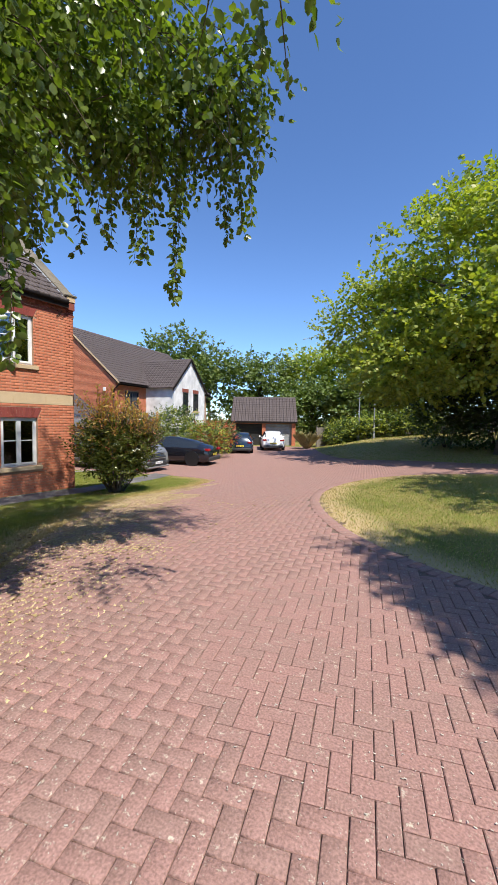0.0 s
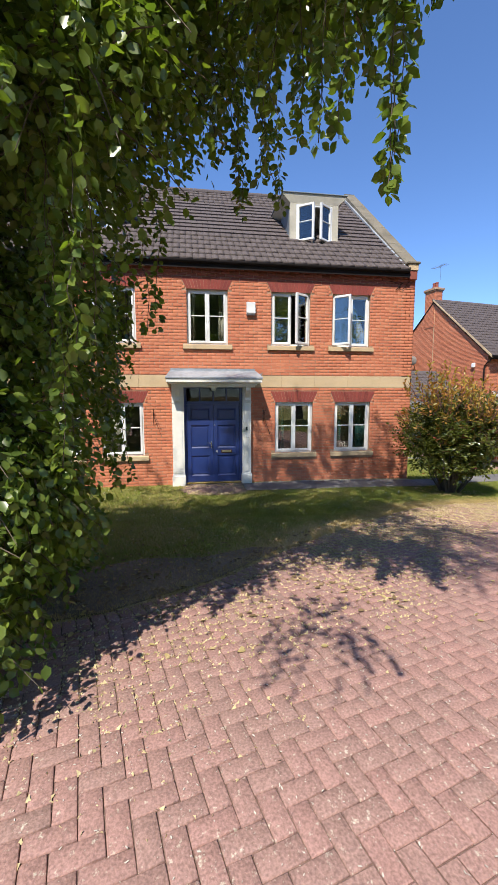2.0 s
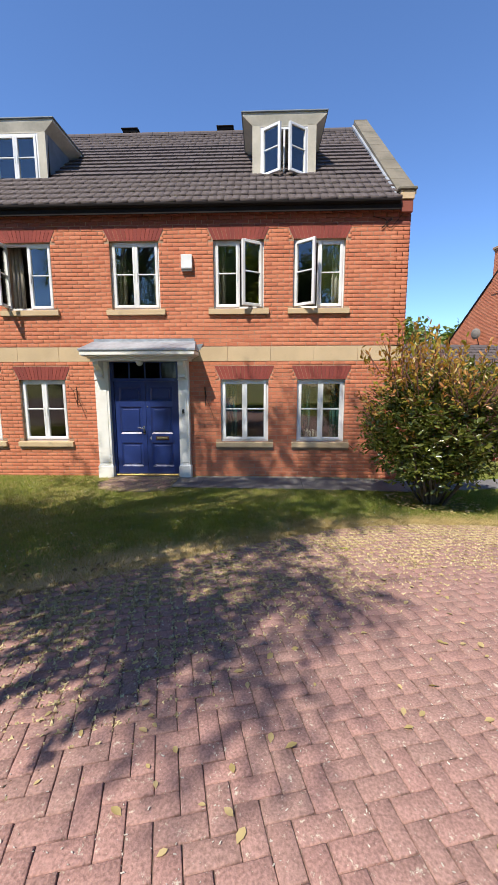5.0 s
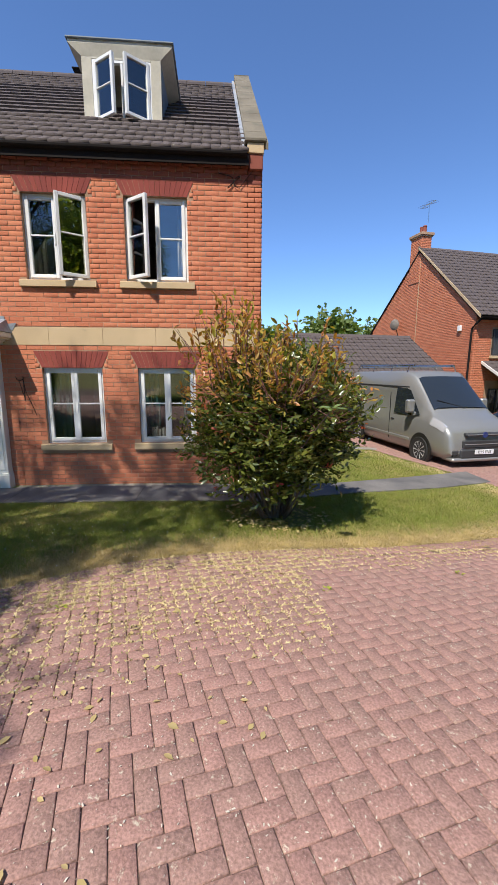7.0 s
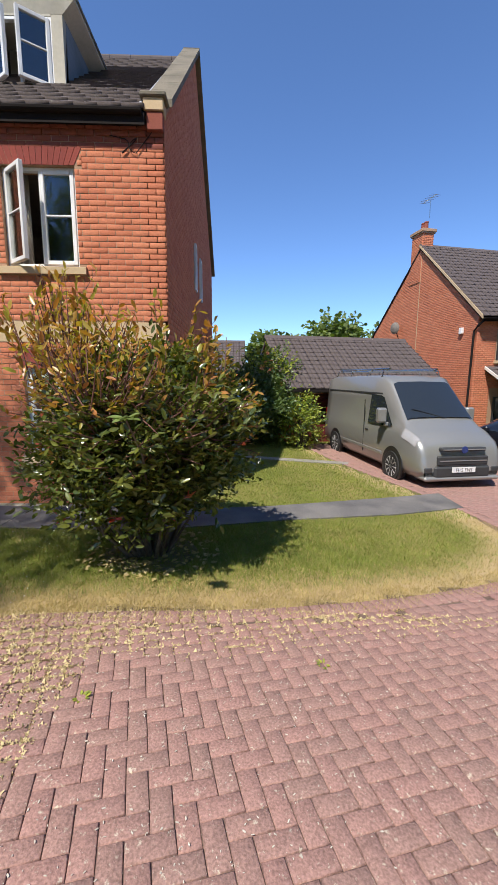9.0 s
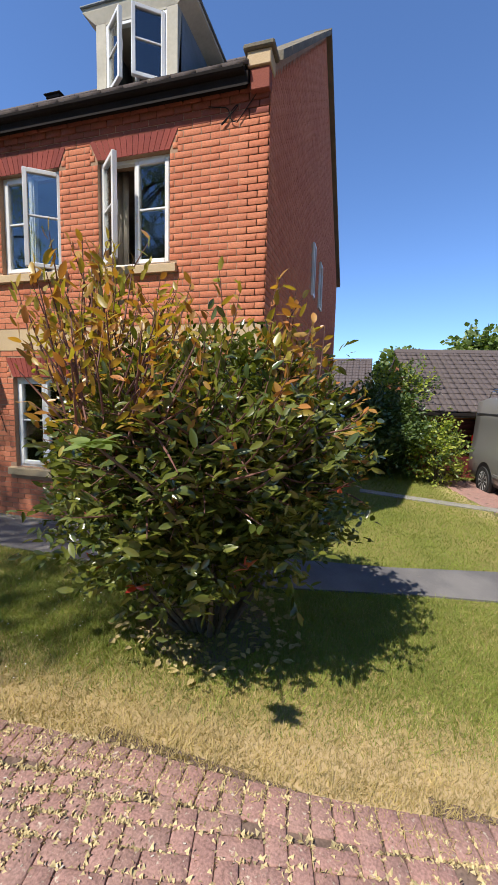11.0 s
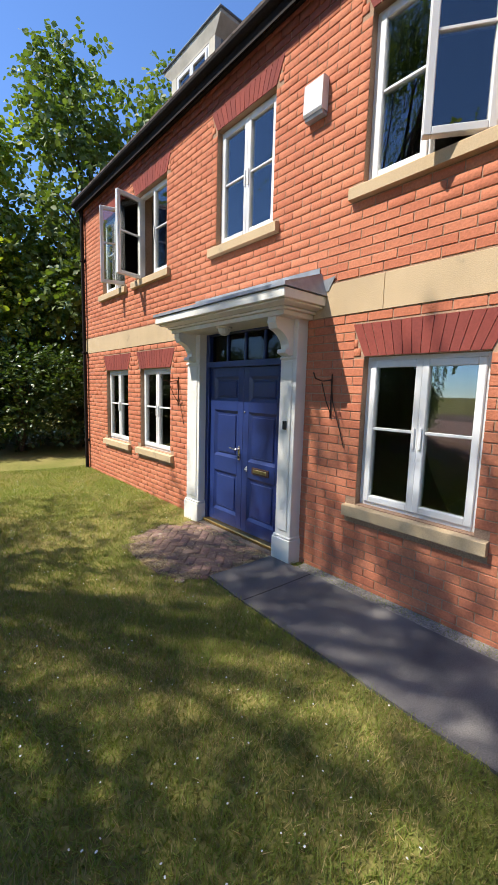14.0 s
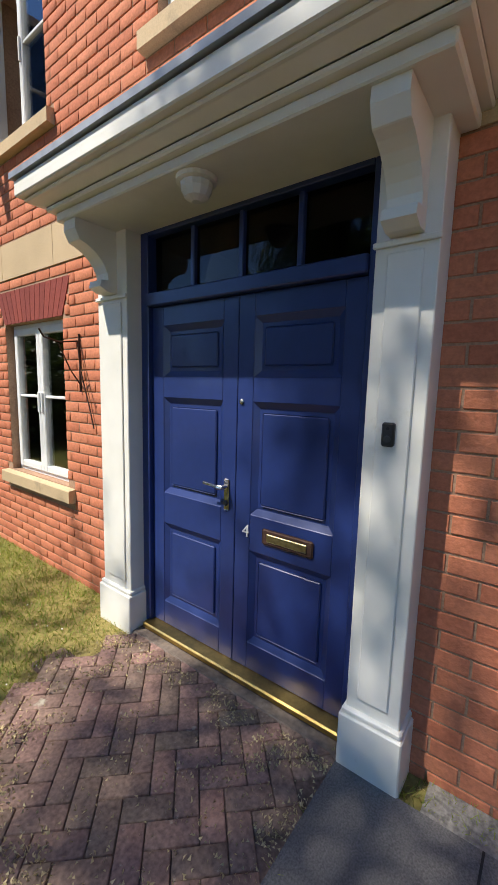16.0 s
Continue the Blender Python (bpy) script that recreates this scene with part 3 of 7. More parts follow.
def brick_mats(rows, put_matrix, rg):
    m = []
    for u, z, L in rows:
        m.append(np.array(put_matrix(u, z)) @ np.diag([0.004 + rg.random() * 0.003, L, 0.065, 1.0]))
    return np.array(m)


blocked = HOLES + [BAND] + [(a - 0.1, b + 0.1, c, d) for a, b, c, d in HEADS] + [(a - 0.1, b + 0.1, GZ0 - 0.12, GZ0) for a, b in GROUND_WINDOWS] \
    + [(a - 0.1, b + 0.1, UZ0 - 0.12, UZ0) for a, b in UPPER_WINDOWS] + [(1.3, 3.2, -1, 2.09)]
rows = brick_rows(YL, YR, -0.825, 4.35, blocked)
rg = np.random.default_rng(3)
near_door = np.argsort(np.hypot(rows[:, 0] - 3.9, (rows[:, 1] - 0.4) * 0.7))[:300]
far_mask = np.ones(len(rows), bool)
far_mask[near_door] = False
FRONT_PUT = lambda u, z: Matrix.Translation((FX, u, z))
fb = brick_mats(rows[far_mask], FRONT_PUT, rg)
scatter("brickwork", BRICK_V, BRICK_F, fb, "brick", wall_east)["kind"] = "stuff"
NEAR_BRICKS = brick_mats(rows[near_door], FRONT_PUT, rg)
# corbelled courses under the gutter
cor = []
for r in range(5):
    z = 4.34 + r * 0.075
    out = 0.0 if r < 2 else 0.014 * (r - 1)
    u = YL - (0.1125 if r % 2 else 0)
    while u < YR:
        p, q = max(u, YL), min(u + 0.215, YR)
        if q - p > 0.02:
            cor.append(np.array(Matrix.Translation((FX + 0.0, (p + q) / 2, z))) @ np.diag([0.008 + out, q - p, 0.065 if r < 2 else 0.074, 1]))
        u += 0.225
scatter("corbel_courses", BRICK_V, BRICK_F, np.array(cor), "red_brick", wall_east)["kind"] = "stuff"


def flat_arch(a, b, c, d, parent):
    n = 14
    for i in range(n):
        t0, t1 = i / n, (i + 1) / n
        lo0, lo1 = a + (b - a) * t0, a + (b - a) * t1
        hi0, hi1 = a - 0.12 + (b - a + 0.24) * t0, a - 0.12 + (b - a + 0.24) * t1
        g = 0.003
        x0, x1 = FX, FX + 0.008
        v = [(x0, lo0 + g, c), (x0, lo1 - g, c), (x0, hi1 - g, d), (x0, hi0 + g, d), (x1, lo0 + g, c), (x1, lo1 - g, c), (x1, hi1 - g, d), (x1, hi0 + g, d)]
        mesh_object("arch_brick", v, [(0, 1, 5, 4), (1, 2, 6, 5), (2, 3, 7, 6), (3, 0, 4, 7), (4, 5, 6, 7)], "red_brick_piece", parent)


M["red_brick_piece"] = material("dark_red_brick_piece", (0.27, 0.065, 0.05), 0.9, vary=0.12, bump=0.6, scale=60, second=(0.2, 0.05, 0.042), per_piece=True, mix=0.4, spec=0.2)
for h in HEADS:
    arch = tagged(thing("brick_arch", (0, 0, 0), "flat flared arch of dark red bricks over a window", "arch", "window arches"), kind="structure")
    flat_arch(*h[:2], h[2] + 0.004, h[3], arch)
# bricks beside the flared ends
fill = []
for a, b, c, d in HEADS:
    for r in range(round((d - c) / 0.075)):
        z = c + (r + 0.5) * 0.075
        k = 0.12 * (z + 0.03 - c) / (d - c)
        if 0.1 - k > 0.02:
            for u, w in ((a - 0.1, a - k - 0.006), (b + k + 0.006, b + 0.1)):
                fill.append(np.array(Matrix.Translation((FX, (u + w) / 2, z))) @ np.diag([0.007, w - u, 0.065, 1]))
if fill:
    scatter("closer_bricks", BRICK_V, BRICK_F, np.array(fill), "brick", wall_east)["kind"] = "stuff"

# stone band in lengths
y = YL
while y < YR - 0.05:
    e = min(y + 0.86, YR)
    for p, q in ([(y, e)] if (e < 1.28 or y > 3.2) else [(y, min(e, 1.28)), (max(y, 3.2), e)]):
        if q - p > 0.03:
            Mesh().box(FX, FX + 0.012, p + 0.002, q - 0.002, BAND[2] + 0.005, BAND[3] - 0.005, 0.002).make("band_stone", "stone", wall_east)
    y = e


def sill(a, b, z, label):
    m = Mesh()
    prof = [(-0.12, 0.004), (0.055, -0.014), (0.06, -0.02), (0.06, -0.108), (0.035, -0.113), (-0.12, -0.113)]
    m.prism([(FX + x, z + q) for x, q in prof], "y", a - 0.1, b + 0.1)
    return tagged(fix_normals(m.make("window_sill", "stone")), label, "sill", kind="structure")


def sash(parent, w, h, bar=True):
    """An opening light in its own plane: width along +y from the hinge, face to +x."""
    fw = 0.055
    m = Mesh()
    m.box(-0.03, 0.03, 0, fw, 0, h, 0.006).box(-0.03, 0.03, w - fw, w, 0, h, 0.006)
    m.box(-0.03, 0.03, fw, w - fw, 0, fw, 0.006).box(-0.03, 0.03, fw, w - fw, h - fw, h, 0.006)
    s = m.make("sash_frame", "white", parent)
    if bar:
        Mesh().box(-0.02, 0.02, fw, w - fw, h * 0.53 - 0.011, h * 0.53 + 0.011, 0.003).make("glazing_bar", "white", s)
    g = Mesh().box(-0.004, 0.004, fw - 0.008, w - fw + 0.008, fw - 0.008, h - fw + 0.008).make("pane", "glass", s)
    g.visible_shadow = False
    return s


def casement(a, b, z0, z1, opened=(0, 0), x=None, label="", curtain="curtain", bar=True):
    """Two-light window; opened: angles of the two sashes, hinged at the outer jambs."""
    x = FX - 0.1 if x is None else x
    win = thing("window", (x, a, z0), label or "white plastic two-light casement window with glazing bars", "window", "house windows")
    w, h = b - a, z1 - z0
    fr = 0.045
    m = Mesh()
    m.box(-0.035, 0.035, 0, fr, 0, h, 0.004).box(-0.035, 0.035, w - fr, w, 0, h, 0.004)
    m.box(-0.035, 0.035, fr, w - fr, 0, fr, 0.004).box(-0.035, 0.035, fr, w - fr, h - fr, h, 0.004)
    m.box(-0.035, 0.035, w / 2 - 0.02, w / 2 + 0.02, fr, h - fr, 0.004)
    m.make("window_frame", "white", win)
    sw, sh = w / 2 - fr - 0.004 + 0.012, h - 2 * fr + 0.02
    for side, ang in zip((0, 1), opened):
        if isinstance(ang, tuple):
            ang, outer = ang
        else:
            outer = True
        s = sash(win, sw, sh, bar)
        hinge = (fr - 0.006) if side == 0 else (w - fr + 0.006)
        if side == 0 and not outer:
            hinge = w / 2 - 0.006
        if side == 1 and not outer:
            hinge = w / 2 + 0.006
        plus = (side == 0) == outer
        rz = -ang if plus else 180 + ang
        base = Matrix.Translation((0.022, hinge, fr - 0.01))
        if plus:
            s.matrix_basis = base @ Matrix.Rotation(radians(-ang), 4, "Z")
        else:
            s.matrix_basis = base @ Matrix.Rotation(radians(ang), 4, "Z") @ Matrix.Diagonal((1, -1, 1, 1))
        hm = Mesh().box(0.03, 0.045, sw - 0.04, sw - 0.02, sh * 0.42, sh * 0.56, 0.003).make("window_handle", "white", s)
        if ang:
            hm.location = (-0.075, 0, 0)
    return win


def curtain(name, x, y0, y1, z0, z1, mat, label):
    n = 26
    vs = []
    for i in range(n):
        t = i / (n - 1)
        for z in (z0, z1):
            vs.append((x + 0.025 * math.sin(t * (y1 - y0) * 75) + 0.01 * math.sin(t * 9), y0 + (y1 - y0) * t, z))
    fs = [(2 * i, 2 * i + 2, 2 * i + 3, 2 * i + 1) for i in range(n - 1)]
    ob = mesh_object(name, vs, fs, mat, smooth=True)
    md = ob.modifiers.new("thickness", "SOLIDIFY")
    md.thickness = 0.006
    return tagged(ob, label, "curtain", "window curtains")


UPPER_OPEN = [(0, 70), (80, 0), (0, 0), (0, 35), (40, 0)]
UPPER_LABEL = ["white casement window of the upper floor with one sash ajar", "white casement window of the upper floor with one sash wide open",
               "closed white casement window above the door", "white casement window of the upper floor with one sash pushed open", "white upper casement window with its sash swung out near the corner"]
for (a, b), o, lb in zip(UPPER_WINDOWS, UPPER_OPEN, UPPER_LABEL):
    casement(a, b, UZ0, UZ1, o, label=lb)
    sill(a, b, UZ0, "sandy cast stone sill under an upper window")
GROUND_LABEL = ["closed white casement window of the ground floor near the downpipe", "closed white casement window of the ground floor beside the door", "closed white casement window with teal curtains", "closed white casement window with books on the inner sill"]
for (a, b), lb in zip(GROUND_WINDOWS, GROUND_LABEL):
    casement(a, b, GZ0, GZ1, label=lb)
    sill(a, b, GZ0, "grey weathered cast stone sill under a ground floor window")
for i, (a, b) in enumerate(UPPER_WINDOWS):
    curtain("curtain", FX - 0.36, b - 0.2, b + 0.05, UZ0 - 0.3, UZ1 + 0.08, "curtain", "pale cream curtain drawn aside in an upper window")
    curtain("curtain", FX - 0.36, a - 0.05, a + 0.2, UZ0 - 0.3, UZ1 + 0.08, "curtain", "pale cream curtain drawn aside in an upper window")
for i, (a, b) in enumerate(GROUND_WINDOWS[2:]):
    curtain("curtain", FX - 0.36, a - 0.05, a + 0.3, GZ0 - 0.3, GZ1 + 0.08, "teal", "dark teal curtain drawn aside in a ground floor window")
for a, b in GROUND_WINDOWS[:2]:
    curtain("curtain", FX - 0.21, a + 0.03, a + 0.5, GZ0 + 0.02, GZ1 - 0.02, "curtain", "pale cream curtain half drawn in a ground floor window")
curtain("curtain", FX - 0.36, 6.1, 6.4, GZ0 - 0.3, GZ1 + 0.08, "teal", "dark teal curtain drawn aside in a ground floor window")

# rooms behind the windows
def room(y0, y1, z0, z1, x1):
    m = Mesh()
    x0 = FX - 0.285
    m.add([(x1, y0, z0), (x1, y1, z0), (x1, y1, z1), (x1, y0, z1)], [(0, 1, 2, 3)])
    m.add([(x0, y0, z0), (x1, y0, z0), (x1, y0, z1), (x0, y0, z1)], [(0, 1, 2, 3)])
    m.add([(x0, y1, z0), (x1, y1, z0), (x1, y1, z1), (x0, y1, z1)], [(0, 1, 2, 3)])
    tagged(m.make("wall_inner", "inside"), "plain plastered walls of a room behind a window", "wall", kind="structure")
    tagged(Mesh().box(x1, x0, y0, y1, z0 - 0.03, z0).make("floor", "carpet"), "carpeted floor of a room", "floor", kind="structure")
    tagged(Mesh().box(x1, x0, y0, y1, z1, z1 + 0.03).make("ceiling", "inside"), "plain plastered ceiling of a room", "ceiling", kind="structure")


for y0, y1 in ((-2.6, 1.2), (3.4, 7.1)):
    room(y0, y1, -0.45, 1.75, -14.4)
for y0, y1 in ((-2.6, 1.1), (1.15, 3.1), (3.15, 7.1)):
    room(y0, y1, 2.2, 4.5, -14.4)
room(1.3, 3.3, -0.45, 2.0, -13.0)

# gable wall and back
gable_prof = [(FX, -1.0), (FX, WALL_TOP + 0.1), (RIDGE_X, RIDGE_Z + 0.12), (BACK, WALL_TOP + 0.1), (BACK, -1.0)]


def gable_rows():
    out = []
    for r in range(int((RIDGE_Z + 0.95) / 0.075)):
        z = -0.825 + (r + 0.5) * 0.075
        lo, hi = BACK, FX
        if z > WALL_TOP:
            t = (z + 0.03 - WALL_TOP) / (RIDGE_Z + 0.1 - WALL_TOP)
            lo, hi = BACK + (RIDGE_X - BACK) * t, FX + (RIDGE_X - FX) * t
        u = BACK - (0.1125 if r % 2 else 0)
        while u < hi:
            p, q = max(u, lo), min(u + 0.215, hi)
            if q - p > 0.02:
                out.append(((p + q) / 2, z, q - p))
            u += 0.225
    return out


m = Mesh()
m.prism(gable_prof, "y", YR - 0.28, YR)
wall_north = tagged(fix_normals(m.make("wall_north", "mortar")), "gable wall of orange red brick in shade with small windows", "wall", kind="structure")
gr = [r for r in gable_rows()]
GROT = Matrix.Rotation(radians(90), 4, "Z")
GW = [(-14.25, -13.95, 3.3, 4.3), (-15.55, -15.1, 3.3, 4.3), (-14.9, -14.5, 0.6, 1.9)]
gr = [r for r in gr if not any(a - 0.03 < r[0] + r[2] / 2 and r[0] - r[2] / 2 < b + 0.03 and c < r[1] < d for a, b, c, d in GW)]
scatter("brickwork", BRICK_V, BRICK_F, brick_mats(gr, lambda u, z: Matrix.Translation((u, YR, z)) @ GROT, rg), "brick", wall_north)["kind"] = "stuff"
for a, b, c, d in GW:
    w = thing("window", ((a + b) / 2, YR, c), "narrow white framed window in the gable wall", "window", "gable windows")
    h = d - c
    s = (b - a) / 2
    Mesh().box(-s, -s + .05, 0, .04, 0, h, .003).box(s - .05, s, 0, .04, 0, h, .003).box(-s + .05, s - .05, 0, .04, 0, .05, .003).box(-s + .05, s - .05, 0, .04, h - .05, h, .003).make("window_frame", "white", w)
    Mesh().box(-s + .05, s - .05, .004, .012, .05, h - .05).make("pane", "dark_glass", w)
m = Mesh()
m.prism(gable_prof, "y", YL, YL + 0.28)
tagged(fix_normals(m.make("wall_south", "brick")), "plain brick gable wall on the shaded side", "wall", kind="structure")
tagged(Mesh().box(BACK, BACK + 0.28, YL + 0.281, YR - 0.281, -1, WALL_TOP).make("wall_west", "brick"), "plain brick back wall", "wall", kind="structure")

# roof: two slopes of interlocking tiles
roof = thing("roof", (0, 0, 0), "steep roof of dark brown concrete tiles with lichen", "roof", kind="structure")
EAVE_X, EAVE_Z = -10.15, 4.73
pitch = math.atan2(RIDGE_Z - EAVE_Z, EAVE_X - RIDGE_X)
slope_len = math.hypot(RIDGE_Z - EAVE_Z, EAVE_X - RIDGE_X)
R0, R1 = YL - 0.05, YR - 0.22
m = Mesh()
m.prism([(EAVE_X, EAVE_Z - 0.06), (RIDGE_X, RIDGE_Z - 0.06), (BACK - 0.25, EAVE_Z - 0.06 - 0.05), (BACK - 0.25, EAVE_Z - 0.2), (RIDGE_X, RIDGE_Z - 0.2), (EAVE_X, EAVE_Z - 0.2)], "y", R0 + 0.01, R1)
fix_normals(m.make("roof_deck", "gutter", roof))
TILE_V = [(-.5, 0, 0), (.5, 0, 0), (.5, 1, .0), (-.5, 1, .0), (-.5, 0, .045), (-.02, 0, .048), (.0, 0, .034), (.04, 0, .034), (.06, 0, .048), (.5, 0, .045), (.5, 1, .008), (.06, 1, .012), (.04, 1, .002), (0, 1, .002), (-.02, 1, .012), (-.5, 1, .008)]


def tile_mats(x_e, z_e, sgn, length, y0, y1, gauge=0.3, width=0.3, rg=None):
    out = []
    nrow = int(length / gauge) + 1
    ang = pitch
    for r in range(nrow):
        s = r * gauge
        L = min(0.34, length - s + 0.01)
        if L < 0.06:
            continue
        y = y0 + (0.15 if r % 2 else 0)
        while y < y1 - 0.02:
            w = min(width, y1 - y)
            o = Matrix.Translation((x_e - sgn * math.cos(ang) * s, y + w / 2, z_e + math.sin(ang) * s - 0.02 + rg.random() * 0.004))
            up = Vector((-sgn * math.cos(ang), 0, math.sin(ang)))
            nr = Vector((sgn * math.sin(ang), 0, math.cos(ang)))
            R = Matrix((( 0, up.x, nr.x, 0), (1, up.y, nr.y, 0), (0, up.z, nr.z, 0), (0, 0, 0, 1)))
            out.append(np.array(o @ R) @ np.diag([w * 0.985, L, 1, 1]))
            y += width
    return out


TILE_F4 = [(4, 5, 14, 15), (5, 6, 13, 14), (6, 7, 12, 13), (7, 8, 11, 12), (8, 9, 10, 11), (0, 1, 9, 4), (4, 15, 3, 0), (9, 1, 2, 10)]
tr = np.random.default_rng(8)
front_tiles = tile_mats(EAVE_X + 0.02, EAVE_Z, 1, slope_len, R0, R1, rg=tr)
TILE_PARTS = front_tiles[200:500]
rest = front_tiles[:200] + front_tiles[500:] + tile_mats(BACK - 0.27, EAVE_Z - 0.05, -1, math.hypot(RIDGE_X - BACK + .25, RIDGE_Z - EAVE_Z), R0, R1, rg=tr)[:400]
scatter("roof_tiling", TILE_V, TILE_F4, np.array(rest), "tile", roof)["kind"] = "stuff"
y = R0
while y < R1:
    e = min(y + 0.45, R1)
    prof = [(RIDGE_X + 0.12 * math.cos(t), RIDGE_Z - 0.03 + 0.11 * math.sin(t)) for t in np.linspace(-0.2, math.pi + 0.2, 8)]
    Mesh().prism(prof, "y", y + 0.004, e - 0.004).make("ridge_tile", "tile", roof)
    y = e
for yy in (0.9, 3.6):
    v = thing("ridge_vent", (RIDGE_X, yy, RIDGE_Z + 0.06), "dark plastic ridge vent on the tiled roof", "vent", "ridge vents")
    Mesh().box(-0.1, 0.1, -0.2, 0.2, 0, 0.07, 0.01).make("vent_body", "gutter", v)
    Mesh().box(-0.14, 0.14, -0.24, 0.24, 0.07, 0.1, 0.01).make("vent_cap", "gutter", v)

# stone coping on the parapet gable
cop = thing("gable_coping", (0, 0, 0), "weathered stone coping with lichen along the gable parapet", "coping", kind="structure")
n = 9
L = math.hypot(RIDGE_Z + 0.2 - 5.1, -10.2 - RIDGE_X)
for i in range(n):
    t0, t1 = i / n + 0.002, (i + 1) / n - 0.002
    pts = []
    for t in (t0, t1):
        x = -10.36 + (RIDGE_X + 10.36) * t
        z = 4.96 + (RIDGE_Z + 0.26 - 4.96) * t
        pts.append((x, z))
    (xa, za), (xb, zb) = pts
    Mesh().prism([(xa, za), (xb, zb), (xb, zb - 0.1), (xa, za - 0.1)], "y", 7.2, 7.56).make("coping_stone", "coping", cop)
Mesh().prism([(RIDGE_X, RIDGE_Z + .28), (BACK - .1, 5.15), (BACK - .1, 5.05), (RIDGE_X, RIDGE_Z + .18)], "y", 7.2, 7.56).make("coping_stone", "coping", cop)
Mesh().prism([(-10.32, 4.6), (-10.32, 4.85), (RIDGE_X, RIDGE_Z + 0.18), (BACK, 5.05), (BACK, 4.7)], "y", 7.25, 7.449).make("parapet", "brick", cop)
Mesh().box(-10.42, -10.15, 7.17, 7.51, 4.87, 4.93, 0.015).make("kneeler_cap", "coping", cop)
Mesh().box(-10.4, -10.18, 7.21, 7.47, 4.72, 4.869, 0.008).make("kneeler", "stone", cop)
Mesh().box(-10.32, -10.2, 7.24, 7.458, 4.5, 4.718, 0.01).make("kneeler_brick", "red_brick", cop)
Mesh().prism([(-10.3, 4.88), (RIDGE_X, RIDGE_Z + .14), (RIDGE_X, RIDGE_Z + .06), (-10.3, 4.8)], "y", 7.14, 7.198).make("lead_flashing", "lead", cop)

gut = thing("gutter", (0, 0, 0), "black half-round gutter along the eaves", "gutter", kind="structure")
prof = [(-10.14 + 0.06 * math.cos(t), 4.69 + 0.06 * math.sin(t)) for t in np.linspace(math.pi, 2 * math.pi, 8)] + [(-10.09, 4.70), (-10.19, 4.70)]
Mesh().prism(prof, "y", YL - 0.05, 7.2).make("gutter_trough", "gutter", gut)
Mesh().box(-10.27, -10.205, YL, 7.2, 4.56, 4.72).make("fascia", "gutter", gut)
dp = thing("downpipe", (FX + 0.06, YL + 0.15, -0.8), "dark downpipe at the far corner of the front wall", "downpipe")
Mesh().tube([(0, 0, 0), (0, 0, 5.15), (0.0, 0, 5.35), (0.08, 0, 5.46)], 0.035, 10).make("pipe", "gutter", dp)
for z in (0.8, 2.6, 4.4):
    Mesh().box(-0.06, 0.04, -0.05, 0.05, z, z + 0.04, 0.005).make("pipe_bracket", "gutter", dp)


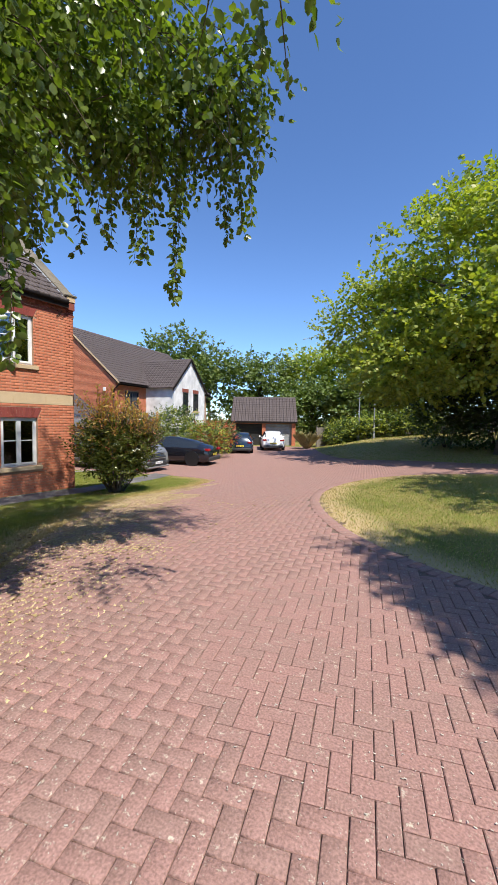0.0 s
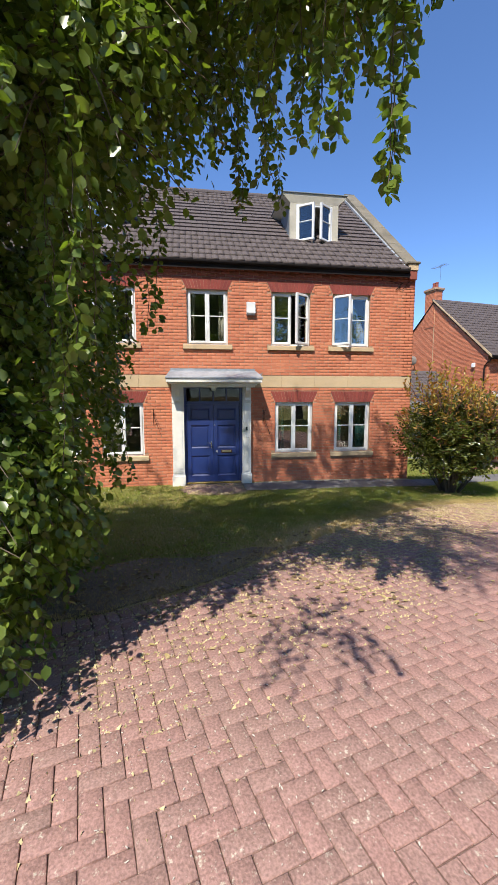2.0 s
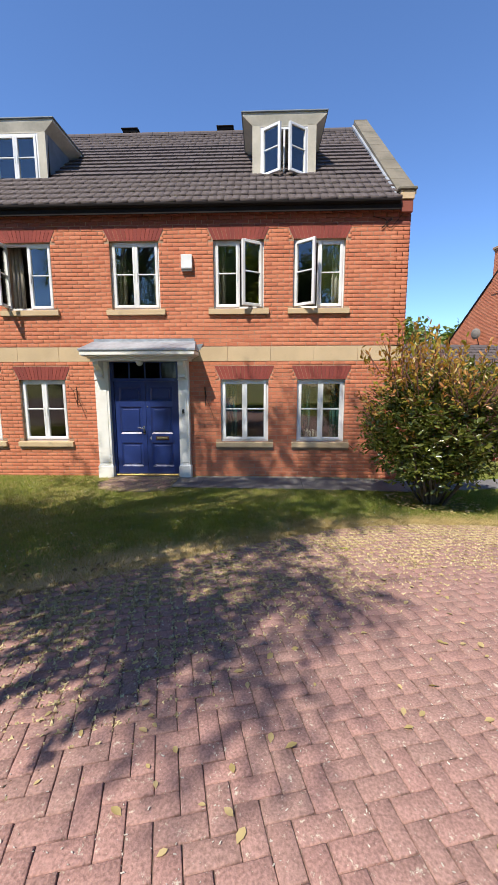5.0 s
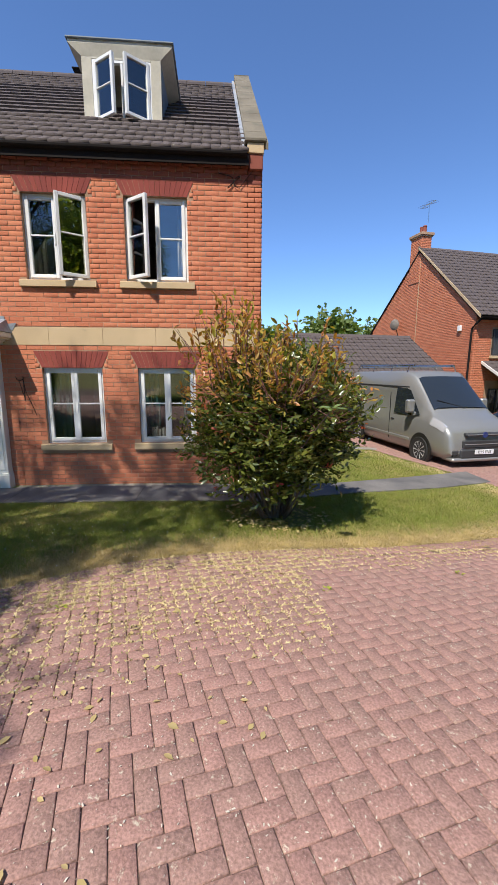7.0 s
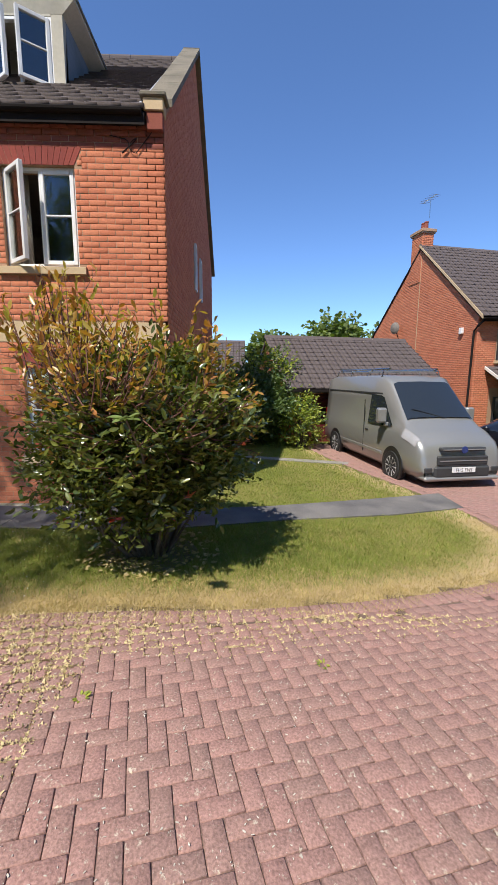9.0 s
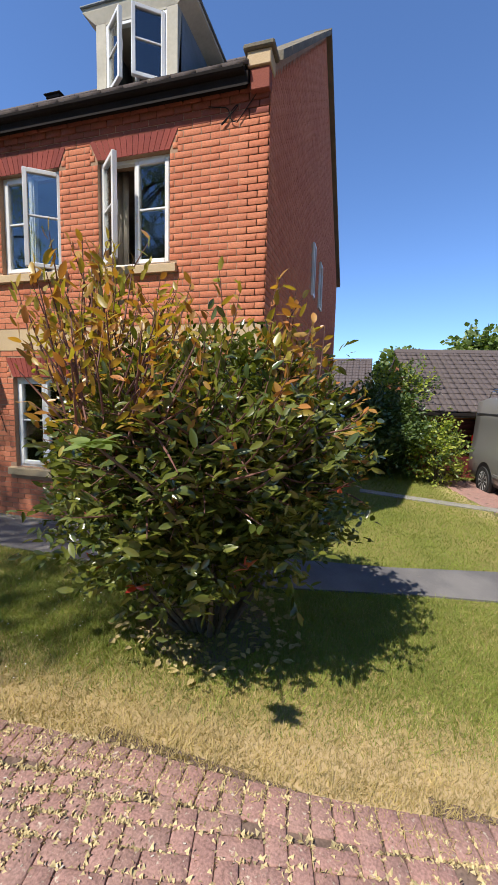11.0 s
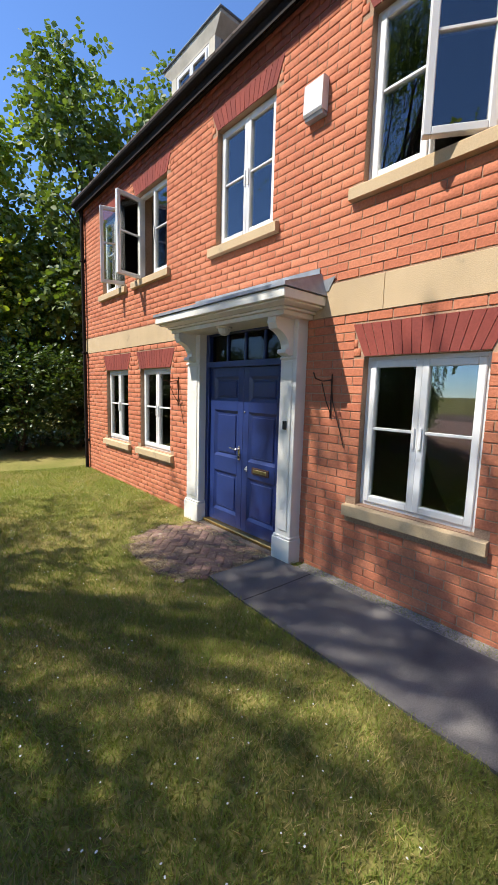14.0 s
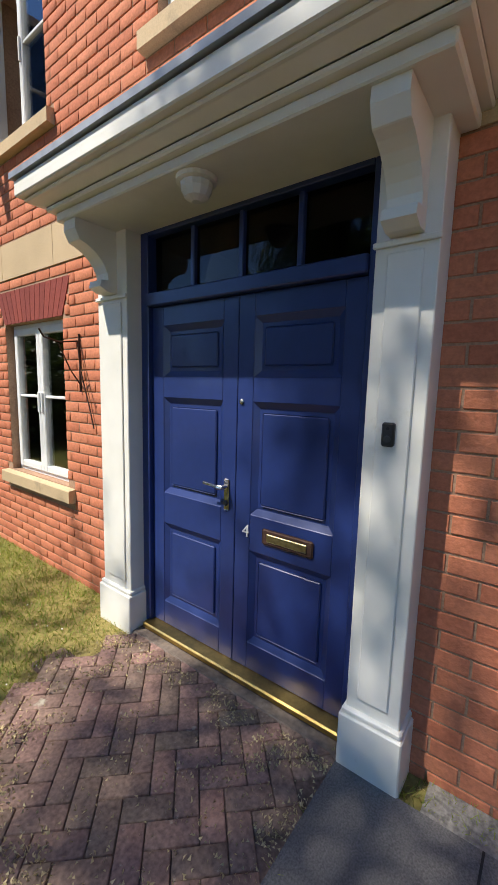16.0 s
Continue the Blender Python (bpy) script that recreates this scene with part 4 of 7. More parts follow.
def dormer(y0, y1, opened, label):
    """Window bay y0..y1 on the front slope."""
    d = thing("dormer", (0, 0, 0), label, "dormer", "roof dormers", "structure")
    xf = -11.4
    zf0, zf1 = 5.66, 6.68
    def roof_x(z):
        return EAVE_X - (z - EAVE_Z) / SLOPE_T
    w0, w1 = y0 - 0.17, y1 + 0.17
    for a, b in ((w0, y0), (y1, w1)):
        Mesh().box(xf - 0.12, xf, a, b, zf0 - 0.1, zf1, 0.004).make("dormer_post", "render_grey", d)
    Mesh().box(xf - 0.12, xf, y0, y1, zf1 - 0.03, zf1 + 0.03, 0.003).make("dormer_head", "render_grey", d)
    Mesh().box(xf - 0.12, xf + 0.05, y0 - 0.02, y1 + 0.02, zf0 - 0.06, zf0 - 0.005, 0.006).make("dormer_sill", "render_grey", d)
    for a in (w0, w1 - 0.03):
        Mesh().prism([(xf - 0.121, zf0 - 0.1), (xf - 0.121, zf1), (roof_x(zf1) - 0.1, zf1), (roof_x(zf0) - 0.1, zf0 - 0.1)], "y", a, a + 0.03).make("dormer_cheek", "cheek", d)
    # splayed soffit and flat lead top
    top = 6.9
    lo = [(xf + 0.0, w0), (xf + 0.0, w1), (roof_x(zf1), w1), (roof_x(zf1), w0)]
    hi = [(xf + 0.04, w0 - 0.2), (xf + 0.04, w1 + 0.2), (roof_x(top) - 0.1, w1 + 0.2), (roof_x(top) - 0.1, w0 - 0.2)]
    m = Mesh()
    m.add([(*p, zf1) for p in lo] + [(*p, top - 0.05) for p in hi] + [(*p, top) for p in hi],
          [(0, 1, 2, 3), (0, 1, 5, 4), (1, 2, 6, 5), (2, 3, 7, 6), (3, 0, 4, 7), (4, 5, 9, 8), (5, 6, 10, 9), (6, 7, 11, 10), (7, 4, 8, 11), (8, 9, 10, 11)])
    fix_normals(m.make("dormer_soffit", "render_grey", d))
    Mesh().box(roof_x(top) - 0.12, xf + 0.07, w0 - 0.23, w1 + 0.23, top + 0.001, top + 0.03, 0.008).make("dormer_roof", "cheek", d)
    m = Mesh()
    m.prism([(xf + 0.12, zf0 - 0.18), (xf + 0.0, zf0 - 0.06), (xf - 0.0, zf0 - 0.12), (xf + 0.1, zf0 - 0.2)], "y", w0 - 0.1, w1 + 0.1)
    m.make("lead_apron", "lead", d)
    casement(y0, y1, zf0, zf1 - 0.03, opened, x=xf - 0.04, label="white dormer window" + (" with both sashes thrown open" if opened[0] else ", closed"))
    bx = Mesh()
    bx.add([(xf - 0.7, y0, zf0 - 0.05), (xf - 0.7, y1, zf0 - 0.05), (xf - 0.7, y1, zf1), (xf - 0.7, y0, zf1), (xf - 0.12, y0, zf0 - .05), (xf - 0.12, y1, zf0 - .05)], [(0, 1, 2, 3), (0, 1, 5, 4)])
    bx.make("dormer_lining", "inside", d)


SLOPE_T = (RIDGE_Z - EAVE_Z) / (EAVE_X - RIDGE_X)
dormer(4.62, 5.62, ((36), (36)), "flat-topped roof dormer with splayed pale soffit and open window")
dormer(-1.15, -0.15, (0, 0), "flat-topped roof dormer with splayed pale soffit")


# ---- the entrance ----
def entrance():
    door = thing("double_door", (-10.3, 2.285, -0.53), "dark blue panelled double front door with a fanlight", "door", kind="structure")
    w0, w1, h = -0.715, 0.715, 2.37
    m = Mesh()
    m.box(-0.04, 0.06, w0, w0 + 0.07, 0, h, 0.004).box(-0.04, 0.06, w1 - 0.07, w1, 0, h, 0.004)
    m.box(-0.04, 0.06, w0 + 0.07, w1 - 0.07, h - 0.06, h, 0.004).box(-0.04, 0.075, w0 + 0.07, w1 - 0.07, 1.93, 2.0, 0.006)
    m.make("door_frame", "blue", door)
    n = 4
    inner0, inner1 = w0 + 0.07, w1 - 0.07
    for i in range(n):
        a, b = inner0 + (inner1 - inner0) * i / n, inner0 + (inner1 - inner0) * (i + 1) / n
        g = Mesh().box(0.0, 0.006, a + 0.01, b - 0.01, 2.0, h - 0.06).make("fanlight_pane", "dull_glass", door)
        g.visible_shadow = False
        if i:
            Mesh().box(-0.01, 0.03, a - 0.014, a + 0.014, 2.0, h - 0.06, 0.004).make("fanlight_bar", "blue", door)
    for side in (0, 1):
        a, b = (inner0 + 0.003, -0.002) if side == 0 else (0.002, inner1 - 0.003)
        leaf = Mesh()
        leaf.box(-0.03, 0.008, a, b, 0.02, 1.927)
        st = 0.095
        rails = [(0.02, 0.17), (0.67, 0.86), (1.42, 1.54), (1.82, 1.927)]
        leaf.box(0.008, 0.03, a, a + st, 0.02, 1.927, 0.003).box(0.008, 0.03, b - st, b, 0.02, 1.927, 0.003)
        for c, d in rails:
            leaf.box(0.008, 0.03, a + st, b - st, c, d, 0.003)
        lf = leaf.make("door_leaf", "blue", door, "blue painted leaf with three panels")
        for c, d in ((0.17, 0.67), (0.86, 1.42), (1.54, 1.82)):
            p, q = a + st, b - st
            mo = Mesh()
            mo.prism([(0.008, c), (0.026, c), (0.008, c + 0.03)], "y", p, q).prism([(0.008, d), (0.026, d), (0.008, d - 0.03)], "y", p, q)
            mo.prism([(0.008, p), (0.026, p), (0.008, p + 0.03)], "z", c, d).prism([(0.008, q), (0.026, q), (0.008, q - 0.03)], "z", c, d)
            fix_normals(mo.make("panel_moulding", "blue", lf))
            Mesh().box(0.008, 0.018, p + 0.05, q - 0.05, c + 0.05, d - 0.05, 0.008).make("door_panel", "blue", lf)
    hd = Mesh()
    hd.box(0.03, 0.04, -0.072, -0.038, 0.85, 1.02, 0.006)
    hd.tube([(0.04, -0.055, 0.98), (0.085, -0.055, 0.98), (0.09, -0.07, 0.98), (0.085, -0.12, 0.985), (0.09, -0.17, 0.99)], [0.011, 0.011, 0.011, 0.008, 0.007], 8)
    hd.make("door_handle", "chrome", door, "bright metal lever handle on a long plate")
    Mesh().lathe([(0.016, 0), (0.016, 0.015), (0.009, 0.022)], (0.03, -0.055, 0.89), "x", 12).make("lock_cylinder", "black", door)
    Mesh().lathe([(0.014, 0), (0.014, 0.006), (0.006, 0.01)], (0.03, 0.03, 1.42), "x", 12).make("spyhole", "chrome", door)
    lb = Mesh().box(0.03, 0.042, 0.18, 0.46, 0.73, 0.81, 0.008).make("letterbox", "iron", door, "dulled brass letterbox")
    Mesh().box(0.042, 0.048, 0.21, 0.43, 0.75, 0.79, 0.004).make("letter_flap", "old_brass", lb)
    cu = bpy.data.curves.new("house_number", "FONT")
    cu.body, cu.size, cu.extrude, cu.align_x = "4", 0.09, 0.003, "CENTER"
    tx = new("house_number", cu)
    tx.data.materials.append(M["white"])
    tx.parent = door
    tx.matrix_basis = Matrix(((0, 0, 1, 0.033), (1, 0, 0, 0.075), (0, 1, 0, 0.74), (0, 0, 0, 1)))
    Mesh().box(0.0, 0.11, w0 + 0.05, w1 - 0.05, -0.02, 0.018, 0.008).make("threshold", "brass", door, "polished brass threshold strip")
    tagged(Mesh().box(-10.3, -10.13, 1.575, 2.995, -0.78, -0.555, 0.01).make("door_step", "dark_step"), "worn dark brick step under the door", "step", kind="structure")

    sur = thing("door_surround", (0, 0, 0), "white painted classical door surround with pilasters and moulded canopy", "door surround", kind="structure")
    for a, b in ((1.30, 1.58), (2.99, 3.2)):
        m = Mesh()
        x1 = -10.14
        base = gz(x1, a) - 0.1
        m.box(-10.31, x1, a, b, base, 1.84, 0.004)
        m.make("pilaster_shaft", "paint", sur)
        Mesh().box(x1 + 0.001, x1 + 0.009, a + 0.045, b - 0.045, -0.25, 1.42, 0.004).make("pilaster_panel", "paint", sur)
        Mesh().box(-10.29, x1 + 0.028, a - 0.02, b + 0.02, base - 0.02, -0.33, 0.006).box(-10.29, x1 + 0.018, a - 0.012, b + 0.012, -0.33, -0.305, 0.006).make("pilaster_plinth", "paint", sur)
        Mesh().box(x1, x1 + 0.014, a - 0.006, b + 0.006, 1.44, 1.46, 0.003).make("necking", "paint", sur)
        c = (a + b) / 2
        prof = [(x1, 1.80), (x1 + 0.24, 1.80), (x1 + 0.245, 1.75), (x1 + 0.22, 1.70)] + \
               [(x1 + 0.055 + 0.14 * (1 - math.sin(t)) + 0.05 * math.cos(t) ** 2, 1.70 - 0.17 * (1 - math.cos(t))) for t in np.linspace(0.2, math.pi / 2, 7)] + \
               [(x1 + 0.1, 1.525), (x1 + 0.108, 1.49), (x1 + 0.06, 1.468), (x1, 1.468)]
        fix_normals(Mesh().prism(prof, "y", c - 0.055, c + 0.055).make("scroll_bracket", "paint", sur))
    y0, y1 = 1.2, 3.4
    tiers = [(-9.88, 1.80, 1.845, 0.14), (-9.845, 1.845, 1.87, 0.105), (-9.77, 1.885, 1.905, 0.03), (-9.735, 1.905, 1.985, 0.0)]
    m = Mesh()
    for x, za, zb, ins in tiers:
        m.box(FX + 0.005, x, y0 + ins, y1 - ins, za, zb - 0.0005, 0.006)
    za, ya, zb, yb = 1.8695, 0.105, 1.886, 0.045
    m.add([(-9.845, y0 + ya, za), (-9.845, y1 - ya, za), (FX + 0.005, y1 - ya, za), (FX + 0.005, y0 + ya, za), (-9.785, y0 + yb, zb), (-9.785, y1 - yb, zb), (FX + 0.005, y1 - yb, zb), (FX + 0.005, y0 + yb, zb)],
          [(0, 1, 5, 4), (1, 2, 6, 5), (3, 0, 4, 7)])
    m.make("canopy_cornice", "paint", sur)
    m = Mesh()
    m.add([(-9.72, y0 - 0.02, 1.99), (-9.72, y1 + 0.02, 1.99), (FX + 0.01, y1 + 0.02, 1.99), (FX + 0.01, y0 - 0.02, 1.99),
           (-9.72, y0 - 0.02, 2.02), (-9.72, y1 + 0.02, 2.02), (FX + 0.01, y1 - 0.06, 2.2), (FX + 0.01, y0 + 0.06, 2.2)],
          [(0, 3, 2, 1), (0, 1, 5, 4), (1, 2, 6, 5), (2, 3, 7, 6), (3, 0, 4, 7), (4, 5, 6, 7)])
    fix_normals(m.make("canopy_lead_roof", "lead", sur, "grey lead sheet on the canopy"))
    Mesh().box(FX + 0.009, FX + 0.016, y0 + 0.08, y1 - 0.08, 2.195, 2.25, 0.002).make("lead_upstand", "lead", sur)
    Mesh().prism([(3.34, 2.04), (3.43, 2.03), (3.5, 2.15), (3.36, 2.13)], "x", FX + 0.013, FX + 0.018).make("lead_corner", "lead", sur)
    Mesh().box(-10.31, -10.25, 1.58, 2.99, 1.80, 1.86).make("lintel_board", "blue", sur)
    lamp = thing("porch_light", (-9.98, 2.28, 1.8), "round white porch light with a ribbed glass bowl", "light")
    Mesh().lathe([(0.085, 0), (0.085, -0.018), (0.07, -0.022)], (0, 0, 0), "z", 20).make("light_base", "paint", lamp)
    Mesh().lathe([(0.068, -0.022), (0.066, -0.045), (0.05, -0.075), (0.02, -0.09)], (0, 0, 0), "z", 12).make("light_bowl", "white", lamp)
    bell = thing("doorbell", (-10.125, 3.085, 0.80), "small black video doorbell on the white pilaster", "doorbell")
    Mesh().box(-0.012, 0.012, -0.022, 0.022, -0.035, 0.05, 0.006).make("bell_body", "black", bell)
    Mesh().lathe([(0.013, 0), (0.013, 0.003), (0.009, 0.004)], (0.012, 0, -0.008), "x", 14).make("bell_button", "bumper", bell)
    Mesh().lathe([(0.006, 0), (0.005, 0.002)], (0.012, 0, 0.03), "x", 10).make("bell_lens", "dark_glass", bell)


entrance()


def alarm_box():
    a = thing("alarm_box", (FX + 0.008, 3.21, 3.52), "white alarm sounder box with a blue lower edge", "alarm box")
    Mesh().prism([(0, 0.03), (0.075, 0.03), (0.085, 0.05), (0.075, 0.29), (0.06, 0.3), (0, 0.3)], "y", -0.105, 0.105).make("box_cover", "white", a)
    Mesh().prism([(0, 0.0), (0.06, 0.0), (0.072, 0.029), (0, 0.029)], "y", -0.1, 0.1).make("box_strobe", "lead", a)


alarm_box()


def basket_bracket(y, z):
    b = thing("hanging_bracket", (FX + 0.008, y, z), "thin rusty wrought iron hanging basket bracket on the wall", "bracket", "basket brackets")
    m = Mesh()
    m.tube([(0.006, 0, 0.05), (0.006, 0, -0.35)], 0.007, 6)
    m.tube([(0.006, 0, 0.0), (0.15, 0.01, -0.02), (0.26, 0.02, 0.0), (0.29, 0.02, 0.05)], 0.006, 6)
    m.make("bracket_arm", "iron", b)
    Mesh().tube([(0.006, 0, -0.3), (0.08, 0.005, -0.2), (0.16, 0.01, -0.03)], 0.005, 6).make("bracket_stay", "iron", b)
    Mesh().tube([(0.02, 0, 0.0), (0.02, 0.03, -0.2), (0.015, 0.12, -0.45), (0.015, 0.17, -0.6)], 0.005, 5).make("bracket_rod", "iron", b)


basket_bracket(3.52, 1.25)
basket_bracket(0.86, 1.25)
cable = Mesh()
pts = [(FX + 0.03, 6.9 + 0.07 * math.sin(t * 3.1) + 0.05 * t, 4.33 + 0.09 * math.cos(t * 2.3)) for t in np.linspace(0, 4, 22)]
cable.tube([(FX + 0.03, 6.75, 4.45)] + pts + [(FX + 0.02, 7.3, 4.5)], 0.006, 5)
tagged(cable.make("loose_cable", "gutter"), "loose coil of black cable on the wall near the eaves", "cable")
bk = thing("books", (FX - 0.24, 5.55, GZ0 - 0.02), "row of books and magazines on an inner window sill", "books")
for i in range(12):
    r = random.Random(i)
    Mesh().box(-0.07, 0.07, i * 0.03, i * 0.03 + 0.024, 0, 0.2 + r.random() * 0.06, 0.002).make("book", r.choice(["paint", "inside", "tarmac", "curtain"]), bk)
tagged(Mesh().box(FX - 0.5, FX - 0.145, 5.2, 6.5, GZ0 - 0.06, GZ0 - 0.02).make("inner_sill", "white"), "white inner window sill", "sill", kind="structure")


# ---- leaves and trees ----
LEAF_V = [(0, 0, 0), (.24, .3, .05), (.26, .62, .03), (0, 1, -.08), (-.26, .62, .03), (-.24, .3, .05)]
LEAF_F = [(0, 1, 2, 3), (0, 3, 4, 5)]
LONG_V = [(0, 0, 0), (0, .3, -.03), (0, .65, -.05), (0, 1, -.12), (.13, .12, .02), (.2, .38, .02), (.2, .62, .01), (.1, .86, -.06), (-.13, .12, .02), (-.2, .38, .02), (-.2, .62, .01), (-.1, .86, -.06)]
LONG_F = [(0, 4, 5, 1), (1, 5, 6, 2), (2, 6, 7, 3), (0, 1, 9, 8), (1, 2, 10, 9), (2, 3, 11, 10)]
EYES = np.array([m.translation[:] for _, m in PATH_ROWS])
EYE_LINE = np.concatenate([EYES[:-1] + (EYES[1:] - EYES[:-1]) * k for k in (0, 0.25, 0.5, 0.75)] + [EYES[-1:]])


def frames(pos, direction, normal, size, wide=1.0):
    """Leaf poses: +y along direction, +z near normal."""
    d = direction / (np.linalg.norm(direction, axis=1, keepdims=True) + 1e-9)
    x = np.cross(d, normal)
    x /= np.linalg.norm(x, axis=1, keepdims=True) + 1e-9
    z = np.cross(x, d)
    m = np.zeros((len(pos), 4, 4))
    s = np.asarray(size).reshape(-1, 1)
    m[:, :3, 0], m[:, :3, 1], m[:, :3, 2], m[:, :3, 3], m[:, 3, 3] = x * s * wide, d * s, z * s, pos, 1
    return m


def clear_of_path(pos, gap):
    keep = np.ones(len(pos), bool)
    for e in EYE_LINE:
        keep &= ((pos - e) ** 2).sum(1) > gap * gap
    return keep


def in_lobes(r, lobes, n, shell=0.55):
    """Points in ellipsoids, denser near the surface. lobe: centre, radii, weight."""
    w = np.array([l[2] if len(l) > 2 else l[1][0] * l[1][1] * l[1][2] for l in lobes], float) ** (2 / 3)
    pick = r.choice(len(lobes), n, p=w / w.sum())
    v = r.normal(size=(n, 3))
    v /= np.linalg.norm(v, axis=1, keepdims=True)
    rad = shell + (1 - shell) * r.random(n) ** 0.6
    c = np.array([l[0] for l in lobes], float)[pick]
    q = np.array([l[1] for l in lobes], float)[pick]
    lump = 1 + 0.13 * np.sin(v[:, 0] * 7 + pick) * np.sin(v[:, 1] * 6 + 2 * pick) + 0.1 * np.sin(v[:, 2] * 9 + pick)
    return c + v * q * (rad * lump)[:, None], v


def strands(r, lobes, n, leaves, step_len, size, droop=0.6, shell=0.5, wide=1.0, up=0.0):
    """Hanging or rising twigs with leaves set along them."""
    start, out = in_lobes(r, lobes, n, shell)
    d = out * np.array([1, 1, 0.4]) + r.normal(0, 0.35, (n, 3))
    d /= np.linalg.norm(d, axis=1, keepdims=True)
    p = start.copy()
    pos, dr, nm, tips = [], [], [], [start]
    for k in range(leaves):
        d = d + np.array([0, 0, -droop + up]) * 0.25 + r.normal(0, 0.08, (n, 3))
        d /= np.linalg.norm(d, axis=1, keepdims=True)
        p = p + d * step_len
        side = np.cross(d, np.array([0, 0, 1.0])) * (1 if k % 2 else -1)
        ld = d * 0.6 + side * 0.9 + r.normal(0, 0.45, (n, 3)) + np.array([0, 0, -0.35 * droop])
        pos.append(p.copy()), dr.append(ld), nm.append(np.array([0, 0, 0.8]) + r.normal(0, 0.6, (n, 3)))
    pos, dr, nm = np.concatenate(pos), np.concatenate(dr), np.concatenate(nm)
    return frames(pos, dr, nm, size * r.uniform(0.7, 1.2, len(pos)), wide), start, p


def trunk_and_limbs(r, base, lobes, radius, parent, mat="bark", fork=0.35):
    bx_, by_, bz_ = base
    top = max(l[0][2] for l in lobes)
    cx_, cy_ = np.mean([l[0][0] for l in lobes]), np.mean([l[0][1] for l in lobes])
    h = top - bz_
    m = Mesh()
    pts, rad = [], []
    for i in range(9):
        t = i / 8
        pts.append((bx_ + (cx_ - bx_) * t * t + r.normal(0, 0.04) * (i > 0), by_ + (cy_ - by_) * t * t + r.normal(0, 0.04) * (i > 0), bz_ - 0.15 + h * t))
        rad.append(radius * (1.35 if i == 0 else 1 - 0.85 * t))
    m.tube(pts, rad, 10)
    m.make("trunk", mat, parent)
    m = Mesh()
    for l in lobes:
        main = max(l[1]) > 1
        for k in range(5 if main else 1):
            s_ = radius if main else radius * 0.4
            t = fork + 0.4 * r.random()
            i = int(t * 8)
            a = Vector(pts[i])
            v = r.normal(size=3)
            v /= np.linalg.norm(v)
            b = Vector(np.array(l[0]) + v * np.array(l[1]) * 0.75)
            c = a.lerp(b, 0.5) + Vector((0, 0, 0.12 * (b - a).length))
            m.tube([a, a.lerp(c, 0.5) + Vector(r.normal(0, .08, 3)), c, c.lerp(b, 0.55) + Vector(r.normal(0, .1, 3)), b], [s_ * 0.3, s_ * 0.24, s_ * 0.17, s_ * 0.1, s_ * 0.03], 6)
    m.make("limb_mass", mat, parent)


def tree(seed, base, lobes, n, leaves, step_len, size, mat, label, radius=0.2, droop=0.5, shell=0.5, gap=0.0, name="tree", category="tree", group="", fork=0.35, twig_share=0.0, wide=1.0, clumps=0):
    r = np.random.default_rng(seed)
    t = thing(name, (0, 0, 0), label, category, group)
    t.location = base
    if clumps:
        small = []
        for l in lobes:
            for i in range(clumps):
                v = r.normal(size=3)
                v /= np.linalg.norm(v)
                k = r.uniform(0.25, 0.42)
                small.append((tuple(np.array(l[0]) + v * np.array(l[1]) * (1 - k * 0.55)), tuple(np.array(l[1]) * k * np.array([1.1, 1.1, 0.85])), (l[2] if len(l) > 2 else l[1][0] * l[1][1] * l[1][2]) * k ** 3))
        fine = small + [(l[0], tuple(np.array(l[1]) * 0.8), (l[2] if len(l) > 2 else l[1][0] * l[1][1] * l[1][2]) * 0.25) for l in lobes]
        fine = [(q[0], q[1], q[2] if len(q) > 2 else q[1][0] * q[1][1] * q[1][2]) for q in fine]
    else:
        fine = lobes
    shift = Matrix.Translation(-Vector(base))
    mats, s0, s1 = strands(r, fine, n, leaves, step_len, size, droop, shell, wide)
    if gap:
        mats = mats[clear_of_path(mats[:, :3, 3], gap)]
    mats = mats[mats[:, 2, 3] > ground_z(mats[:, 0, 3], mats[:, 1, 3]) + 0.03]
    mats = mats.copy()
    mats[:, :3, 3] -= np.array(base)
    scatter("crown", LEAF_V, LEAF_F, mats, mat, t)["kind"] = "stuff"
    loc = [((np.array(l[0]) - np.array(base)), l[1]) for l in lobes]
    trunk_and_limbs(r, (0, 0, 0), [(tuple(a), b) for a, b in loc], radius, t, fork=fork)
    if twig_share:
        m = Mesh()
        for i in range(int(n * twig_share)):
            a, b = s0[i], s1[i]
            if clear_of_path(np.array([a, b, (a + b) / 2]), gap + 0.15).all():
                a, b = Vector(a - np.array(base)), Vector(b - np.array(base))
                m.tube([a, a.lerp(b, 0.5) + Vector((0, 0, 0.05)), b], [0.006, 0.004, 0.002], 4, cap=False)
        m.make("twig_mass", "bark", t)["kind"] = "stuff"
    return t


